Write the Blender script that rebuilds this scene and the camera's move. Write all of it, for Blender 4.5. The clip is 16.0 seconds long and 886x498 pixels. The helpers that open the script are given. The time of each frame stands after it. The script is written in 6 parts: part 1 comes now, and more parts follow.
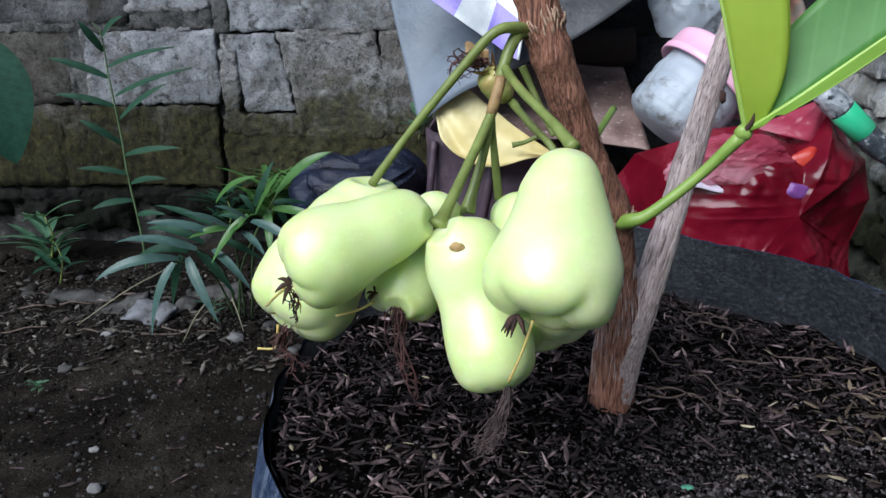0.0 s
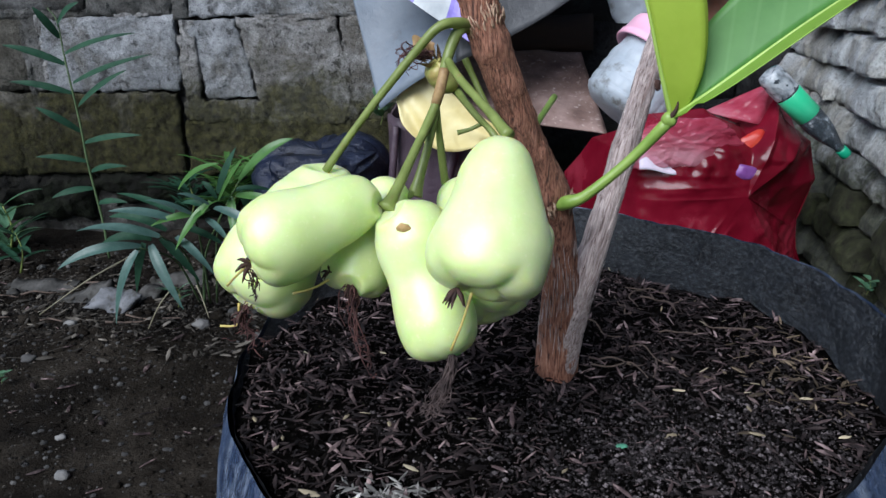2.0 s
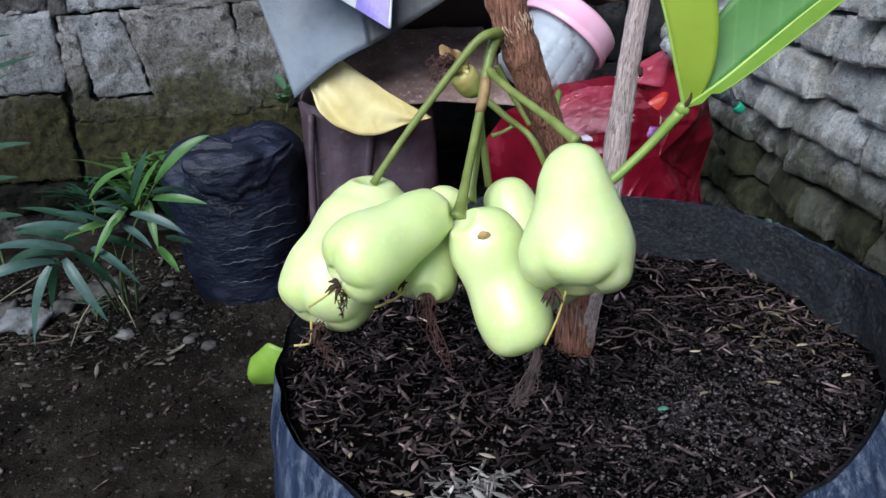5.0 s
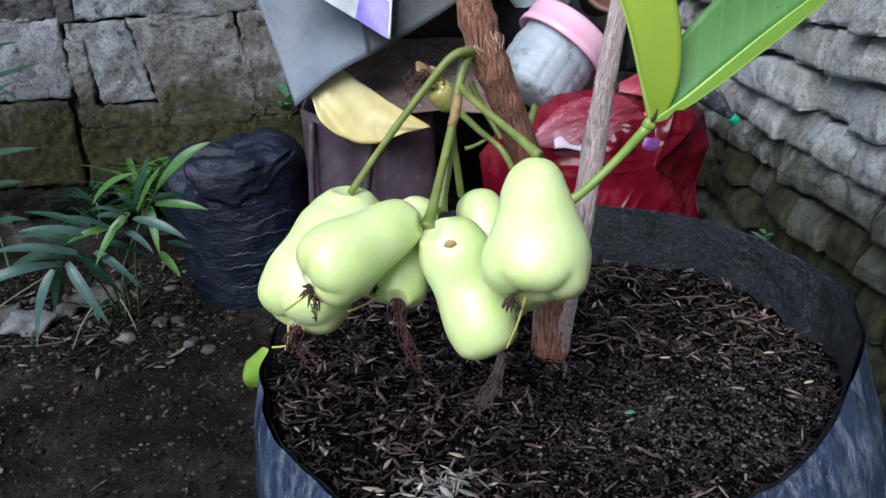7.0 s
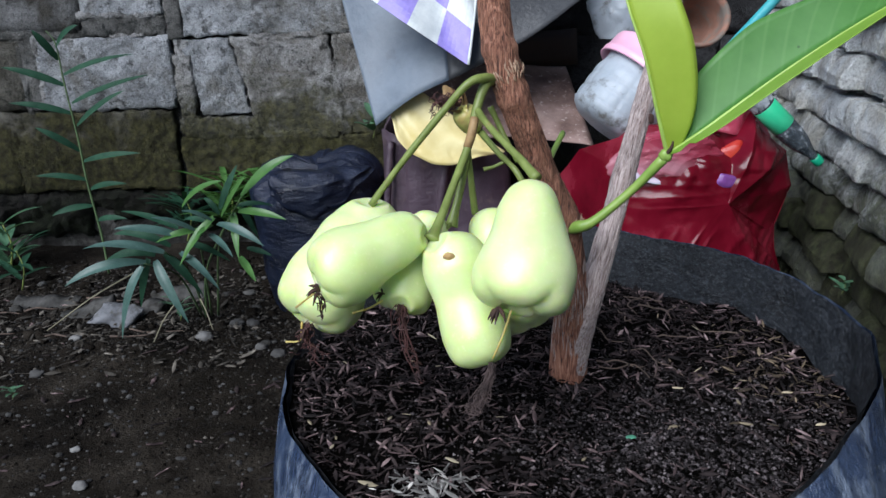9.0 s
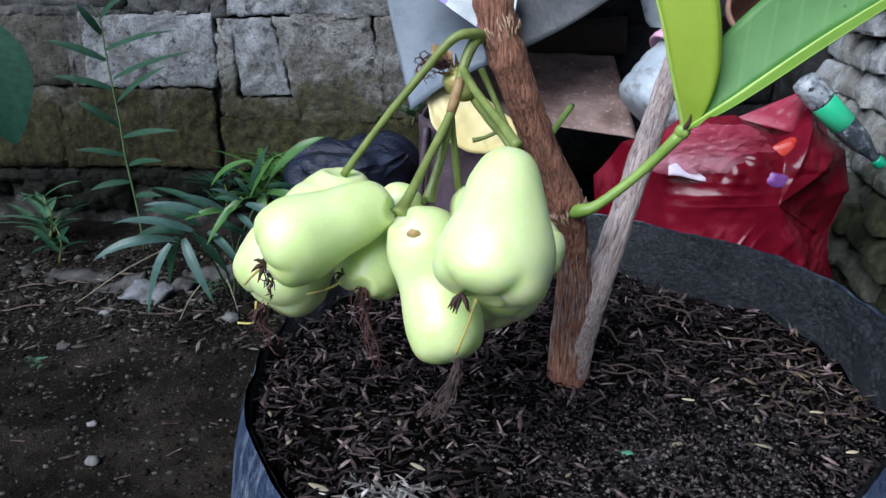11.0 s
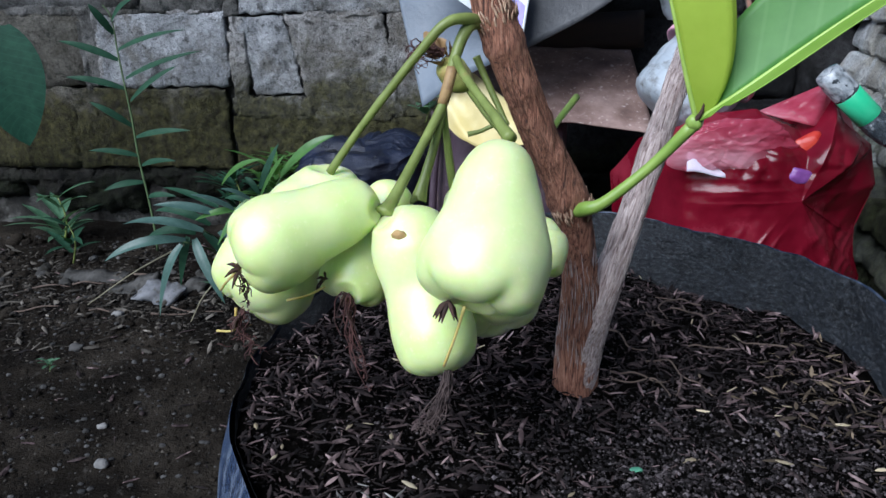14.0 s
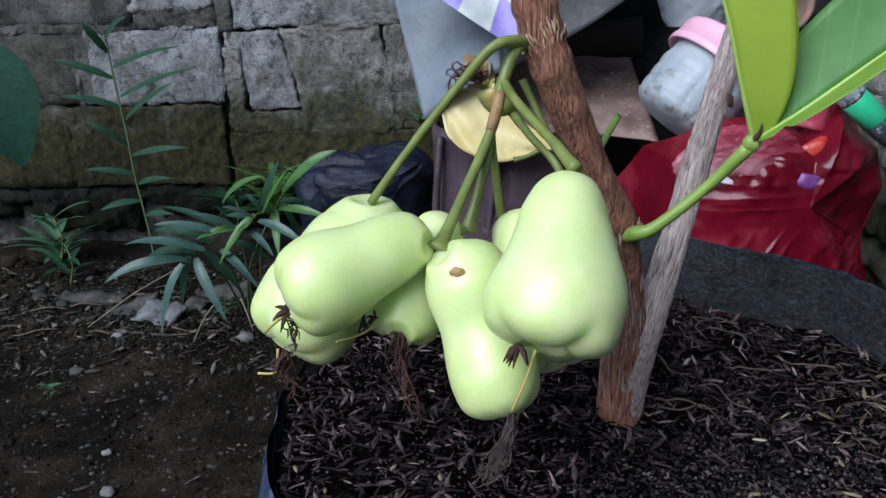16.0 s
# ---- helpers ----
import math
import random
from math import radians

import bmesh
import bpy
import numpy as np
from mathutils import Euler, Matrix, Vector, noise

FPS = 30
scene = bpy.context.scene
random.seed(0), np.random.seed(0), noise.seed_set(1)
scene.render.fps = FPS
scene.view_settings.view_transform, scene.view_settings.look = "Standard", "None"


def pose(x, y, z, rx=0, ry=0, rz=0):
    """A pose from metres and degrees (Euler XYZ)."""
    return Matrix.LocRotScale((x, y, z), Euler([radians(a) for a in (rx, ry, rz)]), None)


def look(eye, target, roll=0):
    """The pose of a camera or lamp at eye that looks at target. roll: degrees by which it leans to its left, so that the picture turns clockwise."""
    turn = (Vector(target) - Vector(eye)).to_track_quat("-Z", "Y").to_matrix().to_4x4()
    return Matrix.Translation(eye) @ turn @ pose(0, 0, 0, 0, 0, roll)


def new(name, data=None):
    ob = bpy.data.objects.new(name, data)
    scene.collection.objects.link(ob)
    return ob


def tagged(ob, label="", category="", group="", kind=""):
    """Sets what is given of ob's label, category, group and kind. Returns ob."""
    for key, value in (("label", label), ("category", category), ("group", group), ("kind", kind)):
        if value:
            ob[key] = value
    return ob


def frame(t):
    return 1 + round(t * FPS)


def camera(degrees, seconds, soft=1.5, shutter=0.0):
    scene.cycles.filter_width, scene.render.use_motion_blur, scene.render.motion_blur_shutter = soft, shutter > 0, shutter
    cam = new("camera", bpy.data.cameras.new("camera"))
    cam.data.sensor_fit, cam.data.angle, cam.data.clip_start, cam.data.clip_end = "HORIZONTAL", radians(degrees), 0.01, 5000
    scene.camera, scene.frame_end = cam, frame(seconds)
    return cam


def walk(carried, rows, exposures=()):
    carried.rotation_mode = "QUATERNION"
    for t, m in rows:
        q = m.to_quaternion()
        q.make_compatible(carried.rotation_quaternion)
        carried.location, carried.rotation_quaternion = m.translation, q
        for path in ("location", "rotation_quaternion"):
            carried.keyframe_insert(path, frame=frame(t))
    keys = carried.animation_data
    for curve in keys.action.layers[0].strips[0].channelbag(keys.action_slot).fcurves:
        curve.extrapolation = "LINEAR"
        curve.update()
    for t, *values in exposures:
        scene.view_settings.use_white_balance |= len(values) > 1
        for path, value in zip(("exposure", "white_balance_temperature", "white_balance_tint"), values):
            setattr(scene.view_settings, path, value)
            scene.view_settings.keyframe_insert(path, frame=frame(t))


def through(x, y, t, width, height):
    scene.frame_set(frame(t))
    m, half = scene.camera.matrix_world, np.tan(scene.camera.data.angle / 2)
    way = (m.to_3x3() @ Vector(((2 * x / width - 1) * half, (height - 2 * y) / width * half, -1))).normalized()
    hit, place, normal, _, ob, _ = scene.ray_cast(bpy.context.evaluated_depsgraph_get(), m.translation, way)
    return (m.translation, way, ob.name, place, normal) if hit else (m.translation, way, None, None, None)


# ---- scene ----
# The camera, held by hand in front of a fruiting potted tree in the corner of a yard.
cam = camera(60.9, 16.0, soft=1.5)
PATH = [
    (0.0, 0.0542, 0.0286, 0.7698, 2.801, -18.082, -0.392),
    (0.5, 0.0599, 0.0416, 0.7572, 2.699, -18.569, -0.203),
    (1.0, 0.0655, 0.0345, 0.7634, 1.840, -18.686, 0.123),
    (1.5, 0.0678, 0.0238, 0.7679, 1.033, -18.989, 0.331),
    (2.0, 0.0638, 0.0034, 0.7761, 0.176, -19.263, -0.361),
    (2.5, 0.0390, -0.0034, 0.7825, -1.987, -19.369, 0.194),
    (3.0, 0.0160, 0.0110, 0.7830, -3.961, -20.287, -0.321),
    (3.5, -0.0062, 0.0043, 0.7828, -4.508, -20.722, -0.541),
    (4.0, -0.0210, 0.0055, 0.7887, -6.991, -21.123, -1.069),
    (4.2, -0.0245, 0.0059, 0.7900, -7.874, -21.690, -1.600),
    (6.3, -0.0134, -0.0215, 0.8139, -8.830, -21.154, -3.723),
    (6.5, -0.0119, -0.0212, 0.8096, -8.779, -21.189, -3.319),
    (7.0, -0.0070, -0.0228, 0.8058, -8.358, -21.012, -2.601),
    (7.5, 0.0044, -0.0344, 0.8082, -6.841, -20.338, -2.103),
    (8.0, 0.0120, -0.0453, 0.8094, -5.058, -19.716, -1.782),
    (8.5, 0.0205, -0.0527, 0.8071, -3.358, -19.281, -1.524),
    (9.0, 0.0349, -0.0509, 0.8063, -1.270, -18.904, -1.069),
    (9.2, 0.0378, -0.0445, 0.8007, -0.860, -19.447, -1.275),
    (11.3, 0.0829, -0.0033, 0.7808, 3.493, -19.237, -0.041),
    (11.5, 0.0871, -0.0043, 0.7801, 4.125, -19.131, -0.546),
    (12.0, 0.0838, 0.0111, 0.7812, 4.545, -19.425, -0.625),
    (12.5, 0.0861, 0.0080, 0.7801, 4.472, -19.353, -0.550),
    (13.0, 0.0851, 0.0044, 0.7826, 4.438, -19.245, -0.577),
    (13.5, 0.0824, 0.0089, 0.7784, 4.494, -19.412, -0.575),
    (14.0, 0.0857, 0.0226, 0.7746, 4.301, -19.438, -0.530),
    (14.5, 0.0815, 0.0278, 0.7729, 4.548, -19.402, -0.926),
    (15.0, 0.0768, 0.0356, 0.7711, 4.497, -19.548, -0.616),
    (15.5, 0.0753, 0.0367, 0.7724, 4.129, -19.368, -0.890),
    (16.0, 0.0578, 0.0401, 0.7806, 3.610, -18.870, -1.677),
]
walk(cam, [(t, pose(x, y, z, 0, 0, yaw) @ pose(0, 0, 0, 90 + pitch, 0, 0) @ pose(0, 0, 0, 0, 0, roll))
           for t, x, y, z, yaw, pitch, roll in PATH],
     exposures=[(0.0, 0.10, 5870, 10), (9.0, 0.09, 5890, 10), (11.5, 0.19, 5690, 10), (14.5, 0.20, 5690, 10), (14.95, -0.07, 5760, 9), (16.0, -0.12, 5760, 9)])

# ---- world and sun: open shade under a bright hazy sky ----
SUN_ELEVATION, SUN_TURN = 41.0, 216.0
world = bpy.data.worlds.new("sky")
scene.world = world
world.use_nodes = True
wn = world.node_tree
sky = wn.nodes.new("ShaderNodeTexSky")
sky.sky_type, sky.sun_disc = "NISHITA", False
sky.sun_elevation, sky.sun_rotation = radians(SUN_ELEVATION), radians(SUN_TURN)
sky.air_density, sky.dust_density = 1.0, 0.6
wn.links.new(sky.outputs[0], wn.nodes["Background"].inputs[0])
wn.nodes["Background"].inputs[1].default_value = 0.080
sun_data = bpy.data.lights.new("sun", "SUN")
sun_data.energy, sun_data.angle, sun_data.color = 4.6, radians(44), (1.0, 0.985, 0.96)
sun = new("sun", sun_data)
az, el = radians(SUN_TURN), radians(SUN_ELEVATION)
sun.matrix_world = look((3 * math.sin(az) * math.cos(el), 3 * math.cos(az) * math.cos(el), 3 * math.sin(el)), (0, 0, 0))

# ---- materials ----


def nodes_of(name):
    m = bpy.data.materials.new(name)
    m.use_nodes = True
    return m, m.node_tree, m.node_tree.nodes["Principled BSDF"]


def ramp(nt, value, stops):
    r = nt.nodes.new("ShaderNodeValToRGB")
    r.color_ramp.elements[0].position, r.color_ramp.elements[0].color = stops[0][0], (*stops[0][1], 1)
    r.color_ramp.elements[1].position, r.color_ramp.elements[1].color = stops[-1][0], (*stops[-1][1], 1)
    for p, c in stops[1:-1]:
        r.color_ramp.elements.new(p).color = (*c, 1)
    nt.links.new(value, r.inputs[0])
    return r.outputs[0]


def noise_of(nt, coords, scale, detail=6.0, rough=0.6, distort=0.0):
    n = nt.nodes.new("ShaderNodeTexNoise")
    n.inputs["Scale"].default_value, n.inputs["Detail"].default_value = scale, detail
    n.inputs["Roughness"].default_value, n.inputs["Distortion"].default_value = rough, distort
    nt.links.new(coords, n.inputs["Vector"])
    return n.outputs[0]


def mixed(nt, factor, a, b, mode="MIX"):
    x = nt.nodes.new("ShaderNodeMix")
    x.data_type, x.blend_type = "RGBA", mode
    for socket, v in ((x.inputs[0], factor), (x.inputs[6], a), (x.inputs[7], b)):
        if hasattr(v, "links"):
            nt.links.new(v, socket)
        else:
            socket.default_value = v if isinstance(v, float) else (*v, 1)
    return x.outputs[2]


def coords_of(nt, spread=True, stretch=(1, 1, 1)):
    """Object coordinates in metres, shifted by each object's random number, so that alike pieces differ."""
    tc = nt.nodes.new("ShaderNodeTexCoord")
    out = tc.outputs["Object"]
    if spread:
        info = nt.nodes.new("ShaderNodeObjectInfo")
        add = nt.nodes.new("ShaderNodeVectorMath")
        add.operation = "MULTIPLY_ADD"
        comb = nt.nodes.new("ShaderNodeCombineXYZ")
        for s in comb.inputs:
            nt.links.new(info.outputs["Random"], s)
        nt.links.new(comb.outputs[0], add.inputs[0])
        add.inputs[1].default_value = (7, 11, 5)
        nt.links.new(out, add.inputs[2])
        out = add.outputs[0]
    if stretch != (1, 1, 1):
        mp = nt.nodes.new("ShaderNodeMapping")
        mp.inputs["Scale"].default_value = stretch
        nt.links.new(out, mp.inputs[0])
        out = mp.outputs[0]
    return out


def bumped(nt, bsdf, heights):
    """heights: (socket, strength, distance) from coarse to fine."""
    last = None
    for h, strength, dist in heights:
        b = nt.nodes.new("ShaderNodeBump")
        b.inputs["Strength"].default_value, b.inputs["Distance"].default_value = strength, dist
        nt.links.new(h, b.inputs["Height"])
        if last:
            nt.links.new(last, b.inputs["Normal"])
        last = b.outputs[0]
    nt.links.new(last, bsdf.inputs["Normal"])


def surface(name, stops, scale, rough=0.8, bump=((40, 0.5, 0.004),), stain=None, stretch=(1, 1, 1), spread=True,
            metal=0.0, spec=0.5, coat=0.0, distort=0.0, island=0.0, sleek=False, rare=False):
    """stops: colours over the large noise; stain: (colour, scale, from, to), a second, shaped layer; bump: (scale, strength, metres)."""
    m, nt, b = nodes_of(name)
    co = coords_of(nt, spread, stretch)
    n1 = noise_of(nt, co, scale, distort=distort)
    col = ramp(nt, n1, stops)
    if stain:
        c, s, lo, hi = stain
        f = ramp(nt, noise_of(nt, co, s, 8.0, 0.65), [(lo, (0, 0, 0)), (hi, (1, 1, 1))])
        col = mixed(nt, f, col, c)
    if island:
        g = nt.nodes.new("ShaderNodeNewGeometry")
        v = ramp(nt, g.outputs["Random Per Island"], [(0, (0.06,) * 3), (0.5, (0.26,) * 3), (0.82, (0.85,) * 3), (1, (2.1,) * 3)] if rare else [(0, (1 - island,) * 3), (0.65, (1 - 0.35 * island,) * 3), (1, (1 + 1.3 * island,) * 3)])
        col = mixed(nt, 1.0, col, v, "MULTIPLY")
    nt.links.new(col, b.inputs["Base Color"])
    r = ramp(nt, n1, [(0.3, (max(0, rough - 0.08),) * 3), (0.7, (min(1, rough + 0.08),) * 3)])
    nt.links.new(r, b.inputs["Roughness"])
    b.inputs["Metallic"].default_value, b.inputs["Specular IOR Level"].default_value = metal, spec
    b.inputs["Coat Weight"].default_value, b.inputs["Coat Roughness"].default_value = coat, 0.15
    bumped(nt, b, [(noise_of(nt, co, s, 1.5 if sleek else 8.0, 0.4 if sleek else 0.65, 0.8 if sleek else 0.0), st, d) for s, st, d in bump])
    return m


def fruit_skin():
    m, nt, b = nodes_of("pale_green_waxy_skin")
    co = coords_of(nt)
    col = ramp(nt, noise_of(nt, co, 30, 5.0, 0.6), [(0.3, (0.580, 0.705, 0.280)), (0.5, (0.655, 0.770, 0.360)), (0.72, (0.74, 0.825, 0.45))])
    specks = ramp(nt, noise_of(nt, co, 420, 2.0), [(0.60, (0, 0, 0)), (0.76, (0.4, 0.4, 0.4))])
    col = mixed(nt, specks, col, (0.82, 0.87, 0.62))
    scuff = ramp(nt, noise_of(nt, co, 90, 8.0, 0.7), [(0.66, (0, 0, 0)), (0.78, (0.35, 0.35, 0.35))])
    col = mixed(nt, scuff, col, (0.42, 0.44, 0.16))
    nt.links.new(col, b.inputs["Base Color"])
    rough = ramp(nt, noise_of(nt, co, 120, 5.0), [(0.3, (0.36, 0.36, 0.36)), (0.7, (0.50, 0.50, 0.50))])
    nt.links.new(rough, b.inputs["Roughness"])
    b.inputs["Specular IOR Level"].default_value = 0.65
    b.inputs["Subsurface Weight"].default_value = 0.8
    b.inputs["Subsurface Radius"].default_value = (0.6, 0.8, 0.22)
    b.inputs["Subsurface Scale"].default_value = 0.016
    b.inputs["Coat Weight"].default_value, b.inputs["Coat Roughness"].default_value = 0.35, 0.36
    bumped(nt, b, [(noise_of(nt, co, 60, 3.0), 0.06, 0.004), (noise_of(nt, co, 700, 2.0), 0.06, 0.0006)])
    return m


def leaf_skin(name, dark, light, vein, through, width, rough=0.38, ribbed=1.0):
    """A leaf with side veins; its UV runs along the blade (u) and from the midrib to the edge (v)."""
    m, nt, b = nodes_of(name)
    uv = nt.nodes.new("ShaderNodeTexCoord").outputs["UV"]
    sep = nt.nodes.new("ShaderNodeSeparateXYZ")
    nt.links.new(uv, sep.inputs[0])
    slope = nt.nodes.new("ShaderNodeMath")
    slope.operation, slope.inputs[1].default_value = "MULTIPLY_ADD", -0.13
    nt.links.new(sep.outputs[1], slope.inputs[0])
    nt.links.new(sep.outputs[0], slope.inputs[2])
    wave = nt.nodes.new("ShaderNodeMath")
    wave.operation, wave.inputs[1].default_value = "MULTIPLY", 95.0
    nt.links.new(slope.outputs[0], wave.inputs[0])
    sine = nt.nodes.new("ShaderNodeMath")
    sine.operation = "SINE"
    nt.links.new(wave.outputs[0], sine.inputs[0])
    veins = ramp(nt, sine.outputs[0], [(0.80, (0, 0, 0)), (1.0, (0.32 * ribbed,) * 3)])
    co = coords_of(nt)
    col = ramp(nt, noise_of(nt, co, 45, 5.0), [(0.3, dark), (0.7, light)])
    col = mixed(nt, veins, col, vein)
    spots = ramp(nt, noise_of(nt, co, 160, 1.0), [(0.76, (0, 0, 0)), (0.80, (0.7, 0.7, 0.7))])
    col = mixed(nt, spots, col, tuple(0.25 * c for c in dark))
    nt.links.new(col, b.inputs["Base Color"])
    b.inputs["Roughness"].default_value = rough
    b.inputs["Specular IOR Level"].default_value = 0.5 if rough < 0.6 else 0.2
    thin = nt.nodes.new("ShaderNodeBsdfTranslucent")
    nt.links.new(mixed(nt, 1.0, col, through, "MULTIPLY"), thin.inputs[0])
    mix = nt.nodes.new("ShaderNodeMixShader")
    mix.inputs[0].default_value = width
    nt.links.new(b.outputs[0], mix.inputs[1])
    nt.links.new(thin.outputs[0], mix.inputs[2])
    nt.links.new(mix.outputs[0], nt.nodes["Material Output"].inputs[0])
    bumped(nt, b, [(sine.outputs[0], 0.05 * ribbed, 0.0005), (noise_of(nt, co, 300, 3.0), 0.1, 0.0005)])
    return m


def film_plastic(name, stops, scale, rough, clear, alpha=0.0, bump=((60, 0.4, 0.004),), stain=None, stretch=(1, 1, 1)):
    """Thin plastic: some light passes straight (alpha) or scattered (clear)."""
    m = surface(name, stops, scale, rough, bump, stain, stretch, spec=0.5, sleek=True)
    nt = m.node_tree
    b = nt.nodes["Principled BSDF"]
    col = b.inputs["Base Color"].links[0].from_socket
    thin = nt.nodes.new("ShaderNodeBsdfTranslucent")
    nt.links.new(col, thin.inputs[0])
    mix = nt.nodes.new("ShaderNodeMixShader")
    mix.inputs[0].default_value = clear
    nt.links.new(b.outputs[0], mix.inputs[1])
    nt.links.new(thin.outputs[0], mix.inputs[2])
    out = mix.outputs[0]
    if alpha:
        hole = nt.nodes.new("ShaderNodeBsdfTransparent")
        last = nt.nodes.new("ShaderNodeMixShader")
        last.inputs[0].default_value = alpha
        nt.links.new(out, last.inputs[1])
        nt.links.new(hole.outputs[0], last.inputs[2])
        out = last.outputs[0]
    nt.links.new(out, nt.nodes["Material Output"].inputs[0])
    return m


def mossy_concrete(name, pale, grey, dark, moss, low, high, heavy=0.62):
    """Weathered concrete: grey and whitish patches, black pits, runs of dirt across the joints, moss that thins out from low to high (metres above the ground)."""
    m, nt, b = nodes_of(name)
    co = coords_of(nt)
    geo = nt.nodes.new("ShaderNodeNewGeometry")
    place = geo.outputs["Position"]
    white = tuple(min(0.75, 1.45 * c) for c in pale)
    n = noise_of(nt, co, 9, 10.0, 0.72, 0.3)
    col = ramp(nt, n, [(0.34, dark), (0.43, grey), (0.55, pale), (0.68, white)])
    blot = ramp(nt, noise_of(nt, place, 4.5, 10.0, 0.72, 0.6), [(0.47, (0, 0, 0)), (0.60, (0.9, 0.9, 0.9))])
    col = mixed(nt, blot, col, tuple(0.5 * (g + d) * k for g, d, k in zip(grey, dark, (1.08, 1.0, 0.86))))
    for scale, lo, hi in ((34, 0.58, 0.66), (95, 0.58, 0.68)):
        pits = ramp(nt, noise_of(nt, place, scale, 5.0, 0.65), [(lo, (0, 0, 0)), (hi, (0.85, 0.85, 0.85))])
        col = mixed(nt, pits, col, dark)
    bloom = ramp(nt, noise_of(nt, place, 13, 9.0, 0.68, 0.6), [(0.52, (0, 0, 0)), (0.62, (0.55, 0.55, 0.55))])
    col = mixed(nt, bloom, col, white)
    soot = ramp(nt, noise_of(nt, place, 19, 9.0, 0.7, 0.8), [(0.56, (0, 0, 0)), (0.66, (0.75, 0.75, 0.75))])
    col = mixed(nt, soot, col, dark)
    speck = ramp(nt, noise_of(nt, place, 230, 4.0, 0.7), [(0.34, (0.62, 0.62, 0.62)), (0.46, (0.95, 0.95, 0.95)), (0.66, (1.22, 1.22, 1.22))])
    col = mixed(nt, 1.0, col, speck, "MULTIPLY")
    holes = ramp(nt, noise_of(nt, place, 330, 3.0, 0.6), [(0.62, (0, 0, 0)), (0.70, (0.8, 0.8, 0.8))])
    col = mixed(nt, holes, col, tuple(0.5 * c for c in dark))
    sep = nt.nodes.new("ShaderNodeSeparateXYZ")
    nt.links.new(place, sep.inputs[0])
    rise = nt.nodes.new("ShaderNodeMapRange")
    rise.inputs["From Min"].default_value, rise.inputs["From Max"].default_value = low, high
    rise.inputs["To Min"].default_value, rise.inputs["To Max"].default_value = heavy, 0.0
    nt.links.new(sep.outputs[2], rise.inputs[0])
    add = nt.nodes.new("ShaderNodeMath")
    nt.links.new(rise.outputs[0], add.inputs[0])
    nt.links.new(noise_of(nt, place, 8, 10.0, 0.72, 0.5), add.inputs[1])
    f = ramp(nt, add.outputs[0], [(0.70, (0, 0, 0)), (0.90, (0.9, 0.9, 0.9))])
    tint = ramp(nt, noise_of(nt, place, 40, 9.0, 0.75), [(0.36, tuple(0.12 * c for c in moss)), (0.50, tuple(0.85 * c for c in moss)), (0.64, tuple(1.9 * c for c in moss))])
    col = mixed(nt, f, col, tint)
    nt.links.new(col, b.inputs["Base Color"])
    b.inputs["Roughness"].default_value = 0.92
    b.inputs["Specular IOR Level"].default_value = 0.25
    bumped(nt, b, [(noise_of(nt, place, 22, 8.0, 0.7), 1.0, 0.03), (noise_of(nt, place, 120, 6.0, 0.7), 1.0, 0.010), (noise_of(nt, place, 420, 4.0, 0.7), 0.8, 0.003)])
    return m


SKIN = fruit_skin()
TAN = surface("withered_sepal", [(0.3, (0.15, 0.085, 0.036)), (0.7, (0.38, 0.25, 0.11))], 120, 0.6, ((300, 0.4, 0.001),), ((0.14, 0.06, 0.03), 90, 0.52, 0.7))
YOUNG_SKIN = surface("olive_unripe_skin", [(0.3, (0.38, 0.43, 0.10)), (0.7, (0.56, 0.58, 0.20))], 90, 0.4, ((200, 0.2, 0.001),), ((0.42, 0.31, 0.11), 60, 0.48, 0.66))
SCAR = surface("corky_scar", [(0.3, (0.34, 0.19, 0.07)), (0.7, (0.52, 0.38, 0.17))], 300, 0.8, ((600, 0.5, 0.001),))
STALK = surface("green_stalk", [(0.3, (0.12, 0.155, 0.036)), (0.7, (0.21, 0.26, 0.068))], 90, 0.45, ((250, 0.3, 0.001),), ((0.25, 0.16, 0.07), 30, 0.62, 0.75))
TWIG = surface("fresh_green_twig", [(0.3, (0.16, 0.27, 0.045)), (0.7, (0.25, 0.36, 0.075))], 70, 0.4, ((250, 0.25, 0.001),))
DRY = surface("dried_flower_remains", [(0.3, (0.014, 0.007, 0.006)), (0.7, (0.070, 0.034, 0.026))], 120, 0.9, ((500, 0.5, 0.001),))
BEARD = surface("matted_dry_stamens", [(0.3, (0.024, 0.008, 0.008)), (0.7, (0.105, 0.042, 0.038))], 160, 0.9, ((500, 0.5, 0.001),))
STRAW = surface("straw_yellow_style", [(0.3, (0.45, 0.33, 0.08)), (0.7, (0.62, 0.52, 0.18))], 120, 0.6, ((500, 0.3, 0.0005),))
BARK = surface("reddish_brown_flaky_bark", [(0.35, (0.05, 0.021, 0.015)), (0.44, (0.23, 0.092, 0.056)), (0.58, (0.40, 0.185, 0.118)), (0.76, (0.56, 0.33, 0.235))], 1000, 0.88,
               ((1000, 1.0, 0.0022), (2600, 0.9, 0.0008)), ((0.075, 0.032, 0.022), 420, 0.56, 0.66), stretch=(1, 1, 0.10), distort=0.5)
BARK_PALE = surface("peeling_tan_bark", [(0.3, (0.20, 0.10, 0.06)), (0.7, (0.58, 0.42, 0.30))], 300, 0.85, ((600, 0.6, 0.001),))
